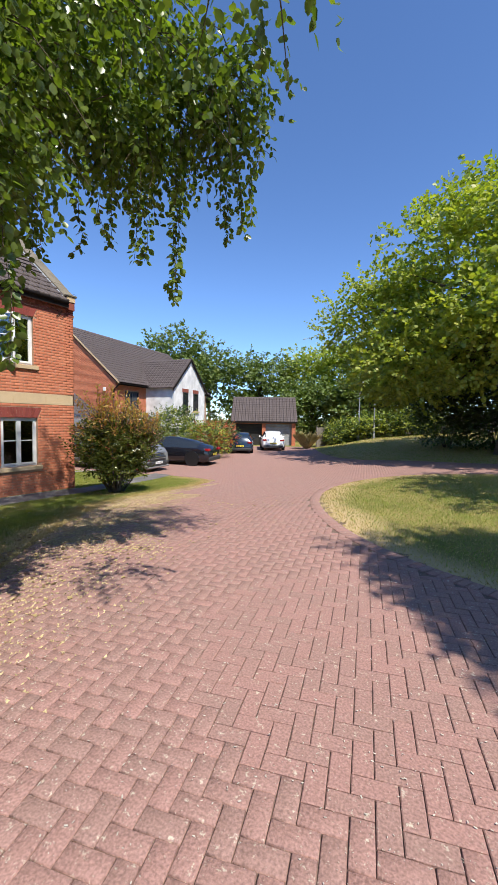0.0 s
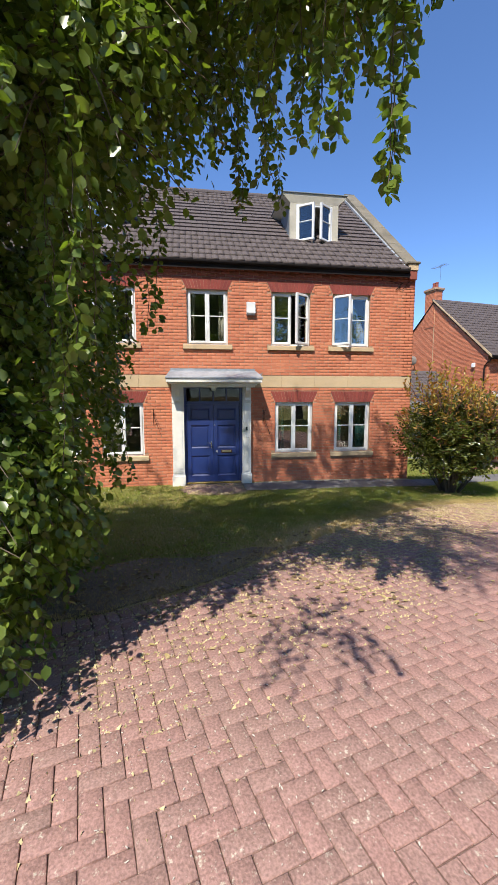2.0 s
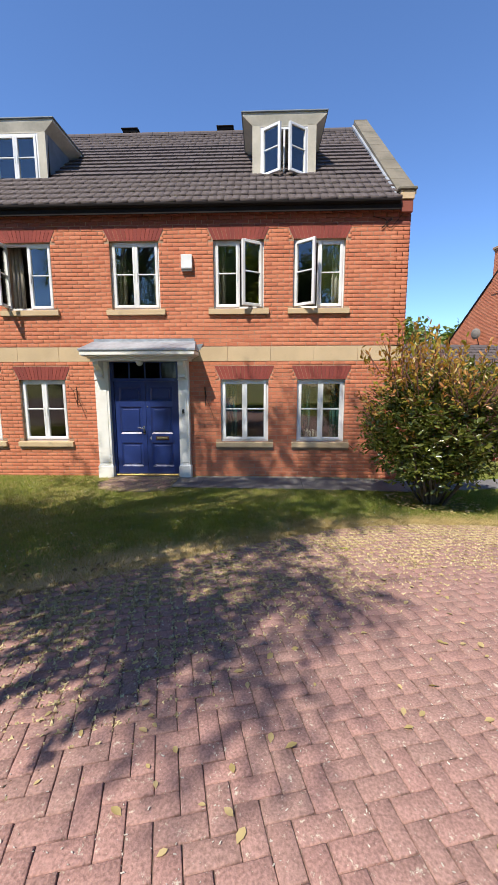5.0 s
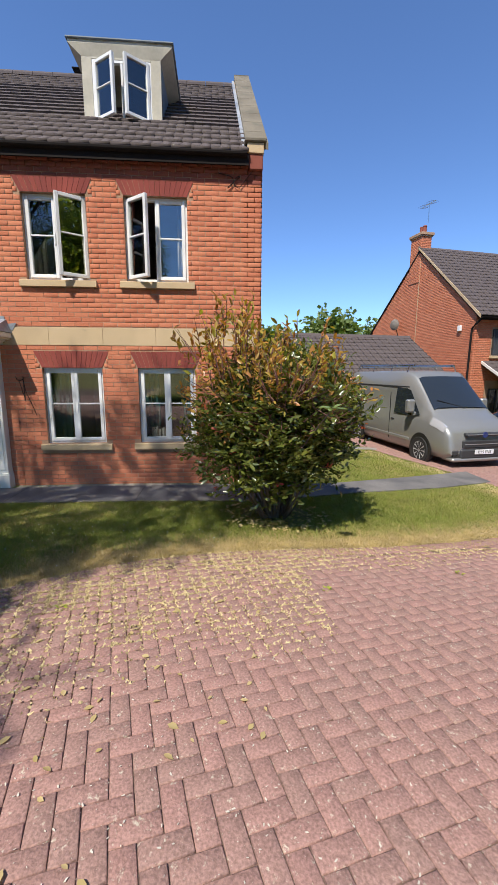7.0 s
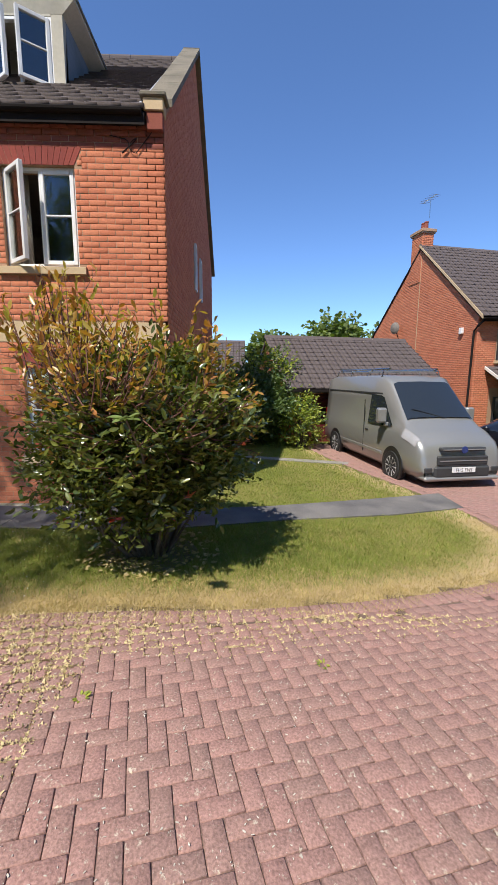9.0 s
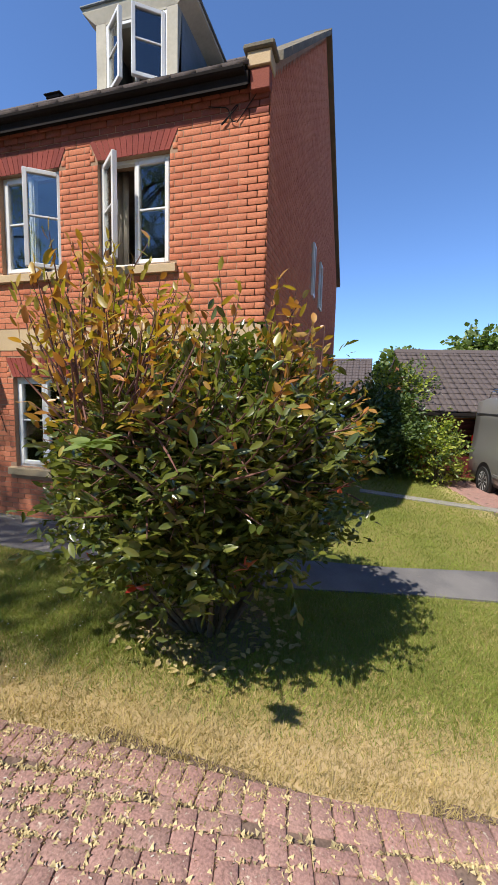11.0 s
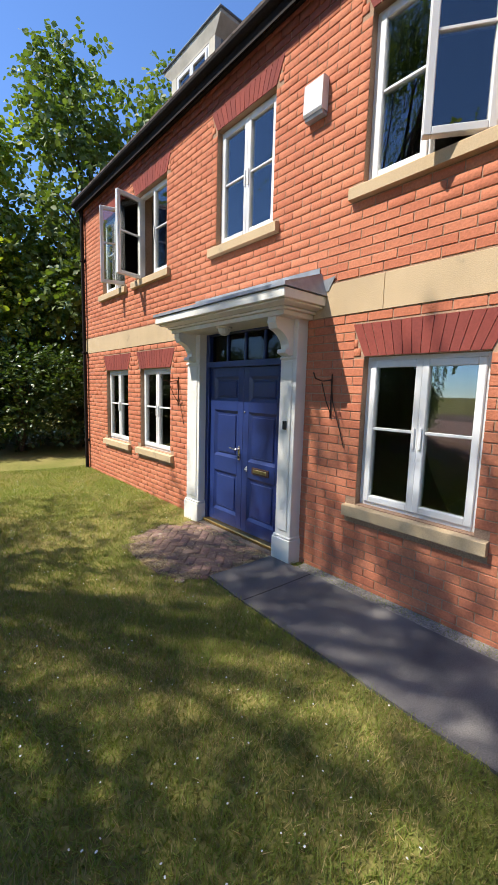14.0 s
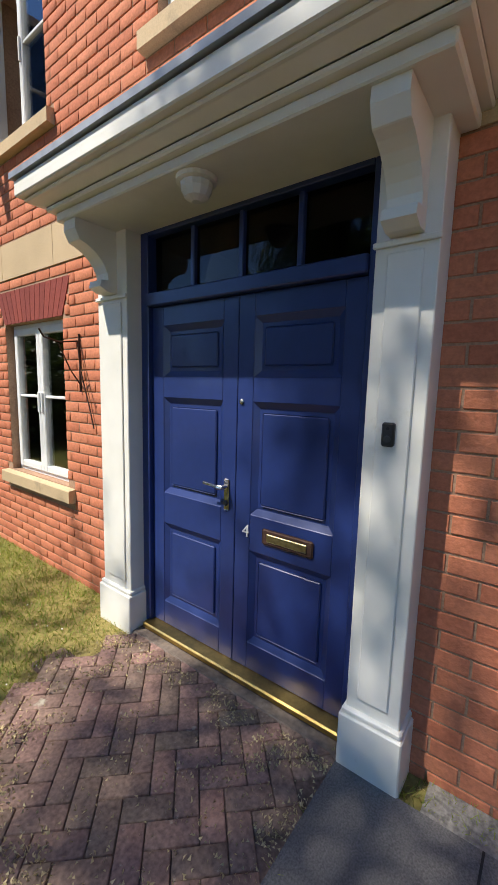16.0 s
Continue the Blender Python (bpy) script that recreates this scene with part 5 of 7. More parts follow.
NEAR_TREE = [((-4.1, -0.9, 2.0), (1.7, 1.7, 2.3), 20), ((-4.6, 0.1, 1.6), (1.15, 0.7, 1.7), 5), ((-2.8, 0.36, 1.3), (0.52, 0.42, 1.05), 4.5), ((-3.3, 0.1, 4.8), (2.0, 1.8, 1.6), 15), ((-2.75, 1.0, 3.5), (0.7, 0.75, 0.75), 3.2),
             ((-2.5, 2.2, 4.1), (0.65, 0.6, 0.5), 1.6), ((-3.6, 1.7, 4.75), (1.0, 0.75, 0.75), 2.4), ((-1.85, 2.7, 4.15), (0.32, 0.32, 0.28), 0.25), ((-0.95, 1.45, 3.6), (0.16, 0.2, 0.1), 0.012),
             ((-3.6, 2.7, 5.3), (0.8, 0.7, 0.6), 1.2), ((0.1, 2.2, 6.9), (0.4, 0.4, 0.35), 0.08), ((-4.3, -1.5, 6.3), (1.6, 1.8, 1.8), 1.2), ((-4.0, -0.1, 8.9), (0.85, 0.85, 0.6), 0.9), ((-5.3, 0.9, 8.6), (0.6, 0.7, 0.5), 0.35), ((-2.9, 1.3, 7.8), (1.8, 1.9, 1.1), 1.3), ((-4.4, 2.3, 9.4), (0.9, 2.0, 0.9), 2.6), ((-3.0, 3.2, 8.6), (1.2, 1.2, 0.7), 1.0), ((-3.4, 1.4, 9.2), (1.0, 1.4, 0.8), 0.7), ((-0.8, 2.5, 7.4), (0.6, 0.6, 0.5), 0.4)]
near_tree = tree(1, (-3.9, -1.2, gz(-3.9, -1.2)), NEAR_TREE, 13500, 12, 0.045, 0.06, "leaf",
                 "tall dense tree with drooping branches beside the block paving", 0.22, droop=0.6, shell=0.3, gap=0.75, twig_share=0.22, wide=1.35, clumps=12)


def hanging_twigs(parent, base, strings, seed):
    """Twigs that hang straight down, thick with leaves: x, y, top, foot, spread."""
    r = np.random.default_rng(seed)
    pos, dr, twigs = [], [], Mesh()
    for x, y, z1, z0, wide in strings:
        for k in range(3):
            p = np.array([x + r.normal(0, wide), y + r.normal(0, wide), z1 + r.uniform(0.1, 0.4)])
            foot = z0 + abs(r.normal(0, 0.12))
            pts = [p.copy()]
            while p[2] > foot:
                p = p + np.array([r.normal(0, 0.011), r.normal(0, 0.011), -0.028])
                pts.append(p.copy())
                for q in range(2):
                    a = r.uniform(0, 6.28)
                    pos.append(p + [0.015 * math.cos(a), 0.015 * math.sin(a), 0]), dr.append([math.cos(a), math.sin(a), -0.7 + r.normal(0, 0.3)])
            twigs.tube([Vector(q - np.array(base)) for q in pts[::4]], 0.0025, 4, cap=False)
    pos, dr = np.array(pos), np.array(dr)
    mm = frames(pos, dr, np.array([[0, 0, 0.7]] * len(pos)) + r.normal(0, 0.5, (len(pos), 3)), r.uniform(0.04, 0.07, len(pos)), 1.35)
    mm = mm[clear_of_path(pos, 0.6)]
    mm[:, :3, 3] -= np.array(base)
    scatter("hanging_foliage", LEAF_V, LEAF_F, mm, "leaf", parent)["kind"] = "stuff"
    twigs.make("hanging_twig_mass", "bark", parent)["kind"] = "stuff"


hanging_twigs(near_tree, (-3.9, -1.2, gz(-3.9, -1.2)),
              [(-2.2, 2.55, 3.6, 2.45, 0.07), (-2.3, 2.4, 3.6, 2.7, 0.09), (-1.75, 2.95, 3.9, 2.95, 0.07), (-2.0, 2.9, 3.8, 3.05, 0.08), (-2.75, 2.2, 3.7, 2.75, 0.1), (-3.87, 2.33, 3.9, 3.05, 0.08), (-3.6, 2.1, 3.8, 2.9, 0.1),
               (-4.4, 2.75, 4.8, 4.0, 0.1), (-3.3, 1.75, 4.1, 3.1, 0.1), (-2.4, 1.1, 2.9, 1.6, 0.1), (-2.6, 0.95, 2.6, 1.2, 0.12), (-4.3, 1.0, 2.4, 0.7, 0.12), (-5.2, 0.75, 3.0, 1.0, 0.14), (-3.7, 1.4, 3.2, 1.9, 0.12)], 71)
tree(2, (6.4, 1.6, gz(6.4, 1.6)), [((4.6, 2.6, 5.0), (1.7, 1.7, 1.7)), ((5.7, 1.9, 7.5), (1.8, 1.7, 1.8))], 3600, 9, 0.07, 0.13, "leaf",
     "broadleaf tree standing behind the walker", 0.2, gap=1.2)
tree(3, (7.5, 9.5, 0.0), [((6.0, 9.0, 6.0), (3.2, 3.4, 2.6)), ((6.8, 9.5, 9.0), (2.6, 2.6, 2.2))], 2300, 10, 0.1, 0.16, "leaf_light",
     "broadleaf tree shading the grass island", 0.25)
BIG = [((0.4, 22, 7.7), (5.5, 5.4, 4.7)), ((3.2, 22, 10.6), (5.0, 5.0, 3.6)), ((-4.9, 23.5, 6.9), (3.3, 3.3, 2.7)), ((5.5, 20, 8.5), (5.2, 4.5, 4.6)), ((0.5, 18.8, 4.3), (4.4, 3.2, 2.0)), ((3.0, 17.8, 6.0), (3.8, 3.3, 3.0)), ((-3.0, 22.5, 4.3), (3.6, 3.0, 1.8))]
tree(4, (1.2, 22.4, gz(1.2, 22.4)), BIG, 12500, 7, 0.1, 0.2, "leaf_light",
     "very large spreading lime-green tree over the far lawn", 0.5, droop=0.05, shell=0.6, wide=1.6, clumps=16)
for i, (x, y, h, rr, mt, lb) in enumerate([(-33, 38, 14.3, 4.6, "leaf_far", "dark green broadleaf tree behind the neighbouring house"), (-29, 40, 11.8, 4.2, "leaf_far", "broad green tree behind the neighbouring house"),
                                           (-25, 46, 11.2, 4.6, "leaf_far", "tall green tree behind the garages"), (-20, 50, 12.6, 4.2, "leaf_light", "feathery yellow-green tree behind the garages"), (-13.5, 48, 12.0, 4.2, "leaf_light", "tall light green tree behind the garages"), (-8, 50, 10.5, 4.6, "leaf_far", "dark tree at the end of the lawn"),
                                           (-17, 44, 7, 4, "leaf_far", "low dark tree behind the garages"), (-10, 42, 6.5, 4, "leaf_far", "low dense tree behind the hedge"), (-4, 44, 9, 5, "leaf_far", "dark tree behind the fence"),
                                           (-36, 16, 6.6, 2.6, "leaf_far", "round dark tree behind the side garage"), (-40, 22, 6.6, 2.6, "leaf_far", "dark tree beyond the side garage"), (-33, 11.0, 5.0, 1.7, "leaf_far", "green tree beyond the back gardens"),
                                           (6, 40, 10, 6, "leaf_far", "dark tree at the edge of the green")]):
    g0 = -0.9 if x < -13 else gz(x, y)
    tree(20 + i, (x, y, gz(x, y)), [((x, y, g0 + h * 0.55), (rr, rr, h * 0.42)), ((x + rr * 0.3, y - 0.5, g0 + h * 0.75), (rr * 0.6, rr * 0.6, h * 0.24)), ((x - rr * 0.4, y, g0 + h * 0.66), (rr * 0.6, rr * 0.6, h * 0.25))],
         1250, 6, 0.15, 0.31, mt, lb, 0.25, droop=0.0, shell=0.6, wide=1.7, clumps=10)
SWT = [(-12.5, -8.5, 11.5, 2.9, "leaf_far", "tall feathery birch-like tree past the corner of the house"), (-9.2, -9.5, 9.5, 2.4, "leaf_light", "tall light green tree at the end of the lawn"), (-15.2, -6.8, 12.0, 2.7, "leaf_far", "green tree behind the house corner"),
       (-6.2, -9.0, 8.0, 2.4, "leaf_far", "shaded tree at the end of the lawn")]
for i, (x, y, h, rr, mt, lb) in enumerate(SWT):
    tree(50 + i, (x, y, gz(x, y)), [((x, y, h * 0.35), (rr, rr, h * 0.3)), ((x, y, h * 0.62), (rr * 0.8, rr * 0.8, h * 0.26)), ((x + 0.2, y, h * 0.85), (rr * 0.45, rr * 0.45, h * 0.18)), ((x, y + 0.4, h * 0.15), (rr * 0.9, rr * 0.8, h * 0.18))],
         3000, 8, 0.09, 0.18, mt, lb, 0.16, droop=0.4, shell=0.5, wide=1.5, clumps=10)


def shrub(seed, x, y, rx, ry, h, n, size, mats, label, name="shrub", leaves=7, low=0.05, gap=0.0, shell=0.5):
    r = np.random.default_rng(seed)
    t = thing(name, (x, y, gz(x, y)), label, "shrub")
    lobes = [((0, 0, h * 0.5), (rx, ry, h * 0.48)), ((rx * 0.25, -ry * 0.2, h * 0.68), (rx * 0.62, ry * 0.62, h * 0.3)), ((-rx * 0.3, ry * 0.3, h * 0.62), (rx * 0.6, ry * 0.6, h * 0.33))]
    for mt, share in mats:
        mm, a, b = strands(r, lobes, int(n * share), leaves, size * 0.55, size, 0.1, shell, 1.0, up=0.25)
        ok = mm[:, 2, 3] > low
        scatter("foliage", LEAF_V, LEAF_F, mm[ok], mt, t)["kind"] = "stuff"
    m = Mesh()
    for k in range(14):
        v = r.normal(0, 0.5, 2)
        m.tube([(v[0] * 0.15, v[1] * 0.15, -0.05), (v[0] * rx * 0.4, v[1] * ry * 0.4, h * 0.35), (v[0] * rx * 0.9, v[1] * ry * 0.9, h * 0.72)], [0.022, 0.014, 0.005], 5)
    m.make("stem_mass", "bark", t)["kind"] = "stuff"
    return t


def photinia():
    r = np.random.default_rng(77)
    x, y = -8.6, 7.5
    t = thing("photinia_shrub", (x, y, gz(x, y)), "large glossy evergreen shrub with orange young leaves on the lawn", "shrub")
    lobes = [((0, 0, 1.3), (0.9, 1.0, 0.68)), ((0.15, -0.1, 1.05), (0.85, 0.9, 0.5)), ((-0.05, 0.1, 1.65), (0.72, 0.8, 0.5))]
    w = np.array([x, y, gz(x, y)])

    def put(name, lob, n, k, st, size, mat, up, shell, wide=0.95, droop=0.0, gap=0.42):
        mm, a, b = strands(r, lob, n, k, st, size, droop, shell, wide, up=up)
        q = mm.copy()
        q[:, :3, 3] += w
        ok = clear_of_path(q[:, :3, 3], gap) & (mm[:, 2, 3] > 0.28)
        scatter(name, LONG_V, LONG_F, mm[ok], mat, t, smooth=True)["kind"] = "stuff"
        return a, b
    put("old_leaves", lobes, 2300, 9, 0.034, 0.085, "photinia", 0.3, 0.35)
    a, b = put("young_leaves", [((0, 0, 1.55), (1.0, 1.1, 0.62))], 200, 6, 0.036, 0.08, "photinia_young", 0.7, 0.8)
    a1, b1 = put("young_leaves", [((0.3, -0.75, 2.2), (0.4, 0.45, 0.32)), ((0, 0.1, 2.0), (0.5, 0.6, 0.25))], 44, 9, 0.055, 0.10, "photinia_young", 1.4, 0.3)
    a2, b2 = put("red_leaves", [((0, 0, 1.15), (0.92, 1.0, 0.9))], 30, 4, 0.035, 0.085, "photinia_red", 0.7, 0.9)
    a3, b3 = put("young_leaves", [((0.6, -0.5, 1.95), (0.48, 0.45, 0.3))], 42, 12, 0.045, 0.085, "photinia_young", 1.8, 0.2, 0.95)
    a4, b4 = put("young_leaves", [((0.3, 0.5, 1.7), (0.3, 0.3, 0.2))], 16, 12, 0.045, 0.085, "photinia_young", 2.0, 0.2, 1.15)
    a5, b5 = put("old_leaves", [((0.62, 0.1, 1.5), (0.6, 0.65, 0.4))], 420, 8, 0.034, 0.08, "photinia", 0.5, 0.25, gap=0.5)
    a6, b6 = put("young_leaves", [((1.2, -0.1, 1.75), (0.28, 0.35, 0.2))], 34, 9, 0.042, 0.075, "photinia_young", 1.6, 0.2, 0.9, gap=0.45)
    whorl = np.array([[1.7, 0.25, 1.66]] * 11) + r.normal(0, 0.012, (11, 3))
    wa = np.linspace(0, 2 * math.pi, 12)[:-1]
    wd = np.stack([np.cos(wa), np.sin(wa), r.uniform(-0.3, 0.5, 11)], 1)
    scatter("old_leaves", LONG_V, LONG_F, frames(whorl, wd, np.array([[0.2, 0, 1.0]] * 11), r.uniform(0.08, 0.11, 11), 1.3), "photinia_pale", t, smooth=True)["kind"] = "stuff"
    a = np.concatenate([a, a3, a4, a5, a6])
    b = np.concatenate([b, b3, b4, b5, b6])
    put("old_leaves", [((0.25, -0.2, 0.62), (0.5, 0.6, 0.25))], 110, 6, 0.04, 0.09, "photinia", 0.2, 0.2)
    m = Mesh()
    for p, q in list(zip(a, b)) + list(zip(a1, b1)) + list(zip(a2, b2)):
        if clear_of_path(np.array([p + w, q + w]), 0.45).all():
            p, q = Vector(p), Vector(q)
            m.tube([p, p.lerp(q, 0.5) + Vector((0.01, 0.01, 0)), q], [0.006, 0.005, 0.002], 5, cap=False)
    m.make("shoot_mass", "twig", t)["kind"] = "stuff"
    m = Mesh()
    for k in range(34):
        v = r.normal(0, 0.5, 2).clip(-0.7, 0.7)
        z1 = r.uniform(0.9, 1.7)
        p1 = Vector((v[0] * 0.2, v[1] * 0.2, -0.05))
        p3 = Vector((v[0] * 0.85, v[1] * 0.9, z1))
        p2 = p1.lerp(p3, 0.5) + Vector((v[0] * 0.15, v[1] * 0.15, -0.1))
        m.tube([p1, p2, p3], [0.024, 0.015, 0.006], 6)
    m.tube([(0.3, 0.05, 0.7), (1.1, 0.2, 1.3), (1.7, 0.25, 1.65)], [0.014, 0.009, 0.005], 6)
    m.make("stem_mass", "bark", t)["kind"] = "stuff"
    bed = [(x + 0.55 * math.cos(a_), y + 0.5 * math.sin(a_)) for a_ in np.linspace(0, 2 * math.pi, 15)[:-1]]
    slab("soil_patch", bed, 0.012, "soil", 0.03, "bare dry soil with fallen leaves under the shrub", "soil", cell=0.15)
    k = 260
    aa, rr = r.uniform(0, 6.3, k), 0.75 * r.random(k) ** 0.5
    px, py = x + rr * np.cos(aa), y + rr * np.sin(aa)
    pos = np.stack([px, py, ground_z(px, py) + 0.03], 1)
    d = r.normal(size=(k, 3)) * [1, 1, 0.1]
    ob = scatter("fallen_leaves", LEAF_V, LEAF_F, frames(pos, d, np.array([[0, 0, 1.0]] * k) + r.normal(0, 0.3, (k, 3)), r.uniform(0.04, 0.09, k)), "straw")
    tagged(ob, "dry fallen leaves on the soil under the shrub", "leaves", kind="stuff")


photinia()
shrub(31, -16.9, 8.75, 1.3, 1.3, 2.1, 2200, 0.11, [("leaf_dark", 1.0)], "large dark round evergreen shrub on the lawn near the garage")
shrub(32, -18.3, 9.6, 1.1, 1.1, 2.9, 1200, 0.11, [("leaf_light", 0.6), ("leaf_dark", 0.4)], "loose light green shrub with pale flowers by the garage")
shrub(36, -16.5, 10.4, 0.55, 0.5, 1.45, 420, 0.09, [("leaf_light", 0.7), ("leaf_dark", 0.3)], "small light green shrub beside the garage door")
shrub(33, -14.2, 19.3, 1.3, 1.5, 2.0, 700, 0.12, [("leaf_light", 0.5), ("leaf_dark", 0.3), ("photinia_red", 0.2)], "green and red shrub beside the parked cars")
shrub(34, -17.2, 19.8, 1.9, 1.5, 2.9, 900, 0.14, [("leaf_dark", 0.6), ("leaf_light", 0.4)], "large grey-green shrub in front of the white gable")
shrub(35, -15.6, 22.6, 1.2, 1.3, 2.1, 600, 0.13, [("leaf_dark", 0.6), ("photinia_red", 0.4)], "red-leaved shrub beside the parked cars")
for i, (x, y, h) in enumerate([(-1.6, 25.0, 3.2), (0.6, 24.2, 3.6), (3.0, 24.6, 3.6), (5.6, 23.8, 3.4)]):
    shrub(80 + i, x, y, 1.7, 1.3, h, 700, 0.2, [("leaf_dark", 1.0)], "dark dense undergrowth shrub beneath the large tree", "shrub")
for i, x in enumerate(np.linspace(-11.0, -4.0, 6)):
    shrub(40 + i, x, 34.5 + (i % 2) * 0.5, 1.1, 1.1, 1.7, 380, 0.2, [("leaf_light", 0.5), ("leaf_dark", 0.5)], "clipped rounded hedge shrub before the fence", "hedge_shrub")
for i, (x, y) in enumerate([(-11.6, -5.6), (-9.6, -5.9), (-7.6, -6.3), (-5.6, -6.6), (-3.8, -6.4)]):
    shrub(60 + i, x, y, 1.4, 1.2, 2.6, 900, 0.12, [("leaf_dark", 1.0)], "dark shaded shrub in the border at the end of the lawn")
r_ = np.random.default_rng(4)
gr_ = thing("ornamental_grass", (-12.3, 30.5, gz(-12.3, 30.5)), "clump of arching pale ornamental grass beside the garage", "grass plant")
k = 500
a_ = r_.uniform(0, 6.28, k)
d_ = np.stack([np.cos(a_) * r_.uniform(0.2, 0.9, k), np.sin(a_) * r_.uniform(0.2, 0.9, k), np.ones(k)], 1)
scatter("blades", LEAF_V, LEAF_F, frames(np.stack([np.cos(a_) * 0.2, np.sin(a_) * 0.2, np.zeros(k)], 1), d_, -np.stack([np.cos(a_), np.sin(a_), 0 * a_], 1), r_.uniform(0.9, 1.6, k), 0.08), "straw", gr_)["kind"] = "stuff"


# ---- bare bed under the near tree ----
bed = [(-3.36, -6), (-3.36, 0), (-3.56, 1.0), (-4.06, 1.86), (-4.62, 2.44), (-4.95, 2.72), (-5.05, 2.4), (-4.75, 1.8), (-4.85, 1.2), (-4.6, 0.6), (-4.75, -0.2), (-4.5, -1), (-4.8, -2.5), (-4.6, -6)]
slab("soil_bed", bed, 0.01, "soil", 0.04, "bare dry soil strewn with dead leaves under the tree", "soil")
k = 2600
rb = np.random.default_rng(55)
px, py = rb.uniform(-6.2, -3.2, k), rb.uniform(-3, 3.4, k)
ok = inside(bed, px, py) | (rb.random(k) < 0.25)
px, py = px[ok], py[ok]
k = len(px)
mm = frames(np.stack([px, py, ground_z(px, py) + 0.022], 1), rb.normal(size=(k, 3)) * [1, 1, 0.1], np.array([[0, 0, 1.0]] * k) + rb.normal(0, 0.3, (k, 3)), rb.uniform(0.03, 0.07, k))
tagged(scatter("bed_leaves", LEAF_V, LEAF_F, mm, "dead_leaf"), "brown dead leaves on the soil under the tree", "leaves", kind="stuff")


# ---- neighbouring house, garages, fence ----
def local(x, y, deg, z=None):
    return Matrix.Translation((x, y, gz(x, y) if z is None else z)) @ Matrix.Rotation(radians(deg), 4, "Z")


def tile_rows(name, parent, a, b, c, d, mat="tile", gauge=0.3, width=0.32, seed=1):
    """Tiles over a slope: a, b eave ends; d, c ridge ends above a and b."""
    a, b, c, d = map(Vector, (a, b, c, d))
    r = random.Random(seed)
    out = []
    up_l = (d - a).length
    u = (b - a).normalized()
    nr = u.cross((d - a).normalized()).normalized()
    if nr.z < 0:
        nr = -nr
    rows_ = max(1, int(round(up_l / gauge)))
    for i in range(rows_):
        t = i / rows_
        p0, p1 = a.lerp(d, t), b.lerp(c, t)
        q0 = a.lerp(d, min(1, (i + 1.12) / rows_))
        run = (p1 - p0).length
        n = max(1, int(run / width))
        w = run / n
        upv = (q0 - p0)
        upn = (upv - u * upv.dot(u))
        for k in range(n):
            o = p0 + (p1 - p0) * ((k + 0.5) / n) + nr * (0.01 + r.random() * 0.006)
            L = upn.length
            y_ = upn / L
            out.append([[u.x * w * .985, y_.x * L, nr.x, o.x], [u.y * w * .985, y_.y * L, nr.y, o.y], [u.z * w * .985, y_.z * L, nr.z, o.z], [0, 0, 0, 1]])
    ob = scatter(name, TILE_V, TILE_F4, np.array(out), mat, parent)
    ob["kind"] = "stuff"
    return ob


def brick_field(name, parent, m, u0, u1, z0, z1, holes=(), limit=None, mat="brick", shift=0.0):
    """Bricks over a flat wall: m maps (out, along, up) to the parent's space; limit(z) gives the span left at a height."""
    rws = brick_rows(u0, u1, z0, z1, list(holes), shift)
    out = []
    rr = random.Random(4)
    for u, z, L in rws:
        p, q = u - L / 2, u + L / 2
        if limit:
            lo, hi = limit(z + 0.035)
            p, q = max(p, lo), min(q, hi)
        if q - p > 0.03:
            out.append(np.array(m @ Matrix.Translation((0, (p + q) / 2, z))) @ np.diag([0.006 + rr.random() * 0.003, q - p, 0.065, 1]))
    ob = scatter(name, BRICK_V, BRICK_F, np.array(out), mat, parent)
    ob["kind"] = "stuff"
    return ob


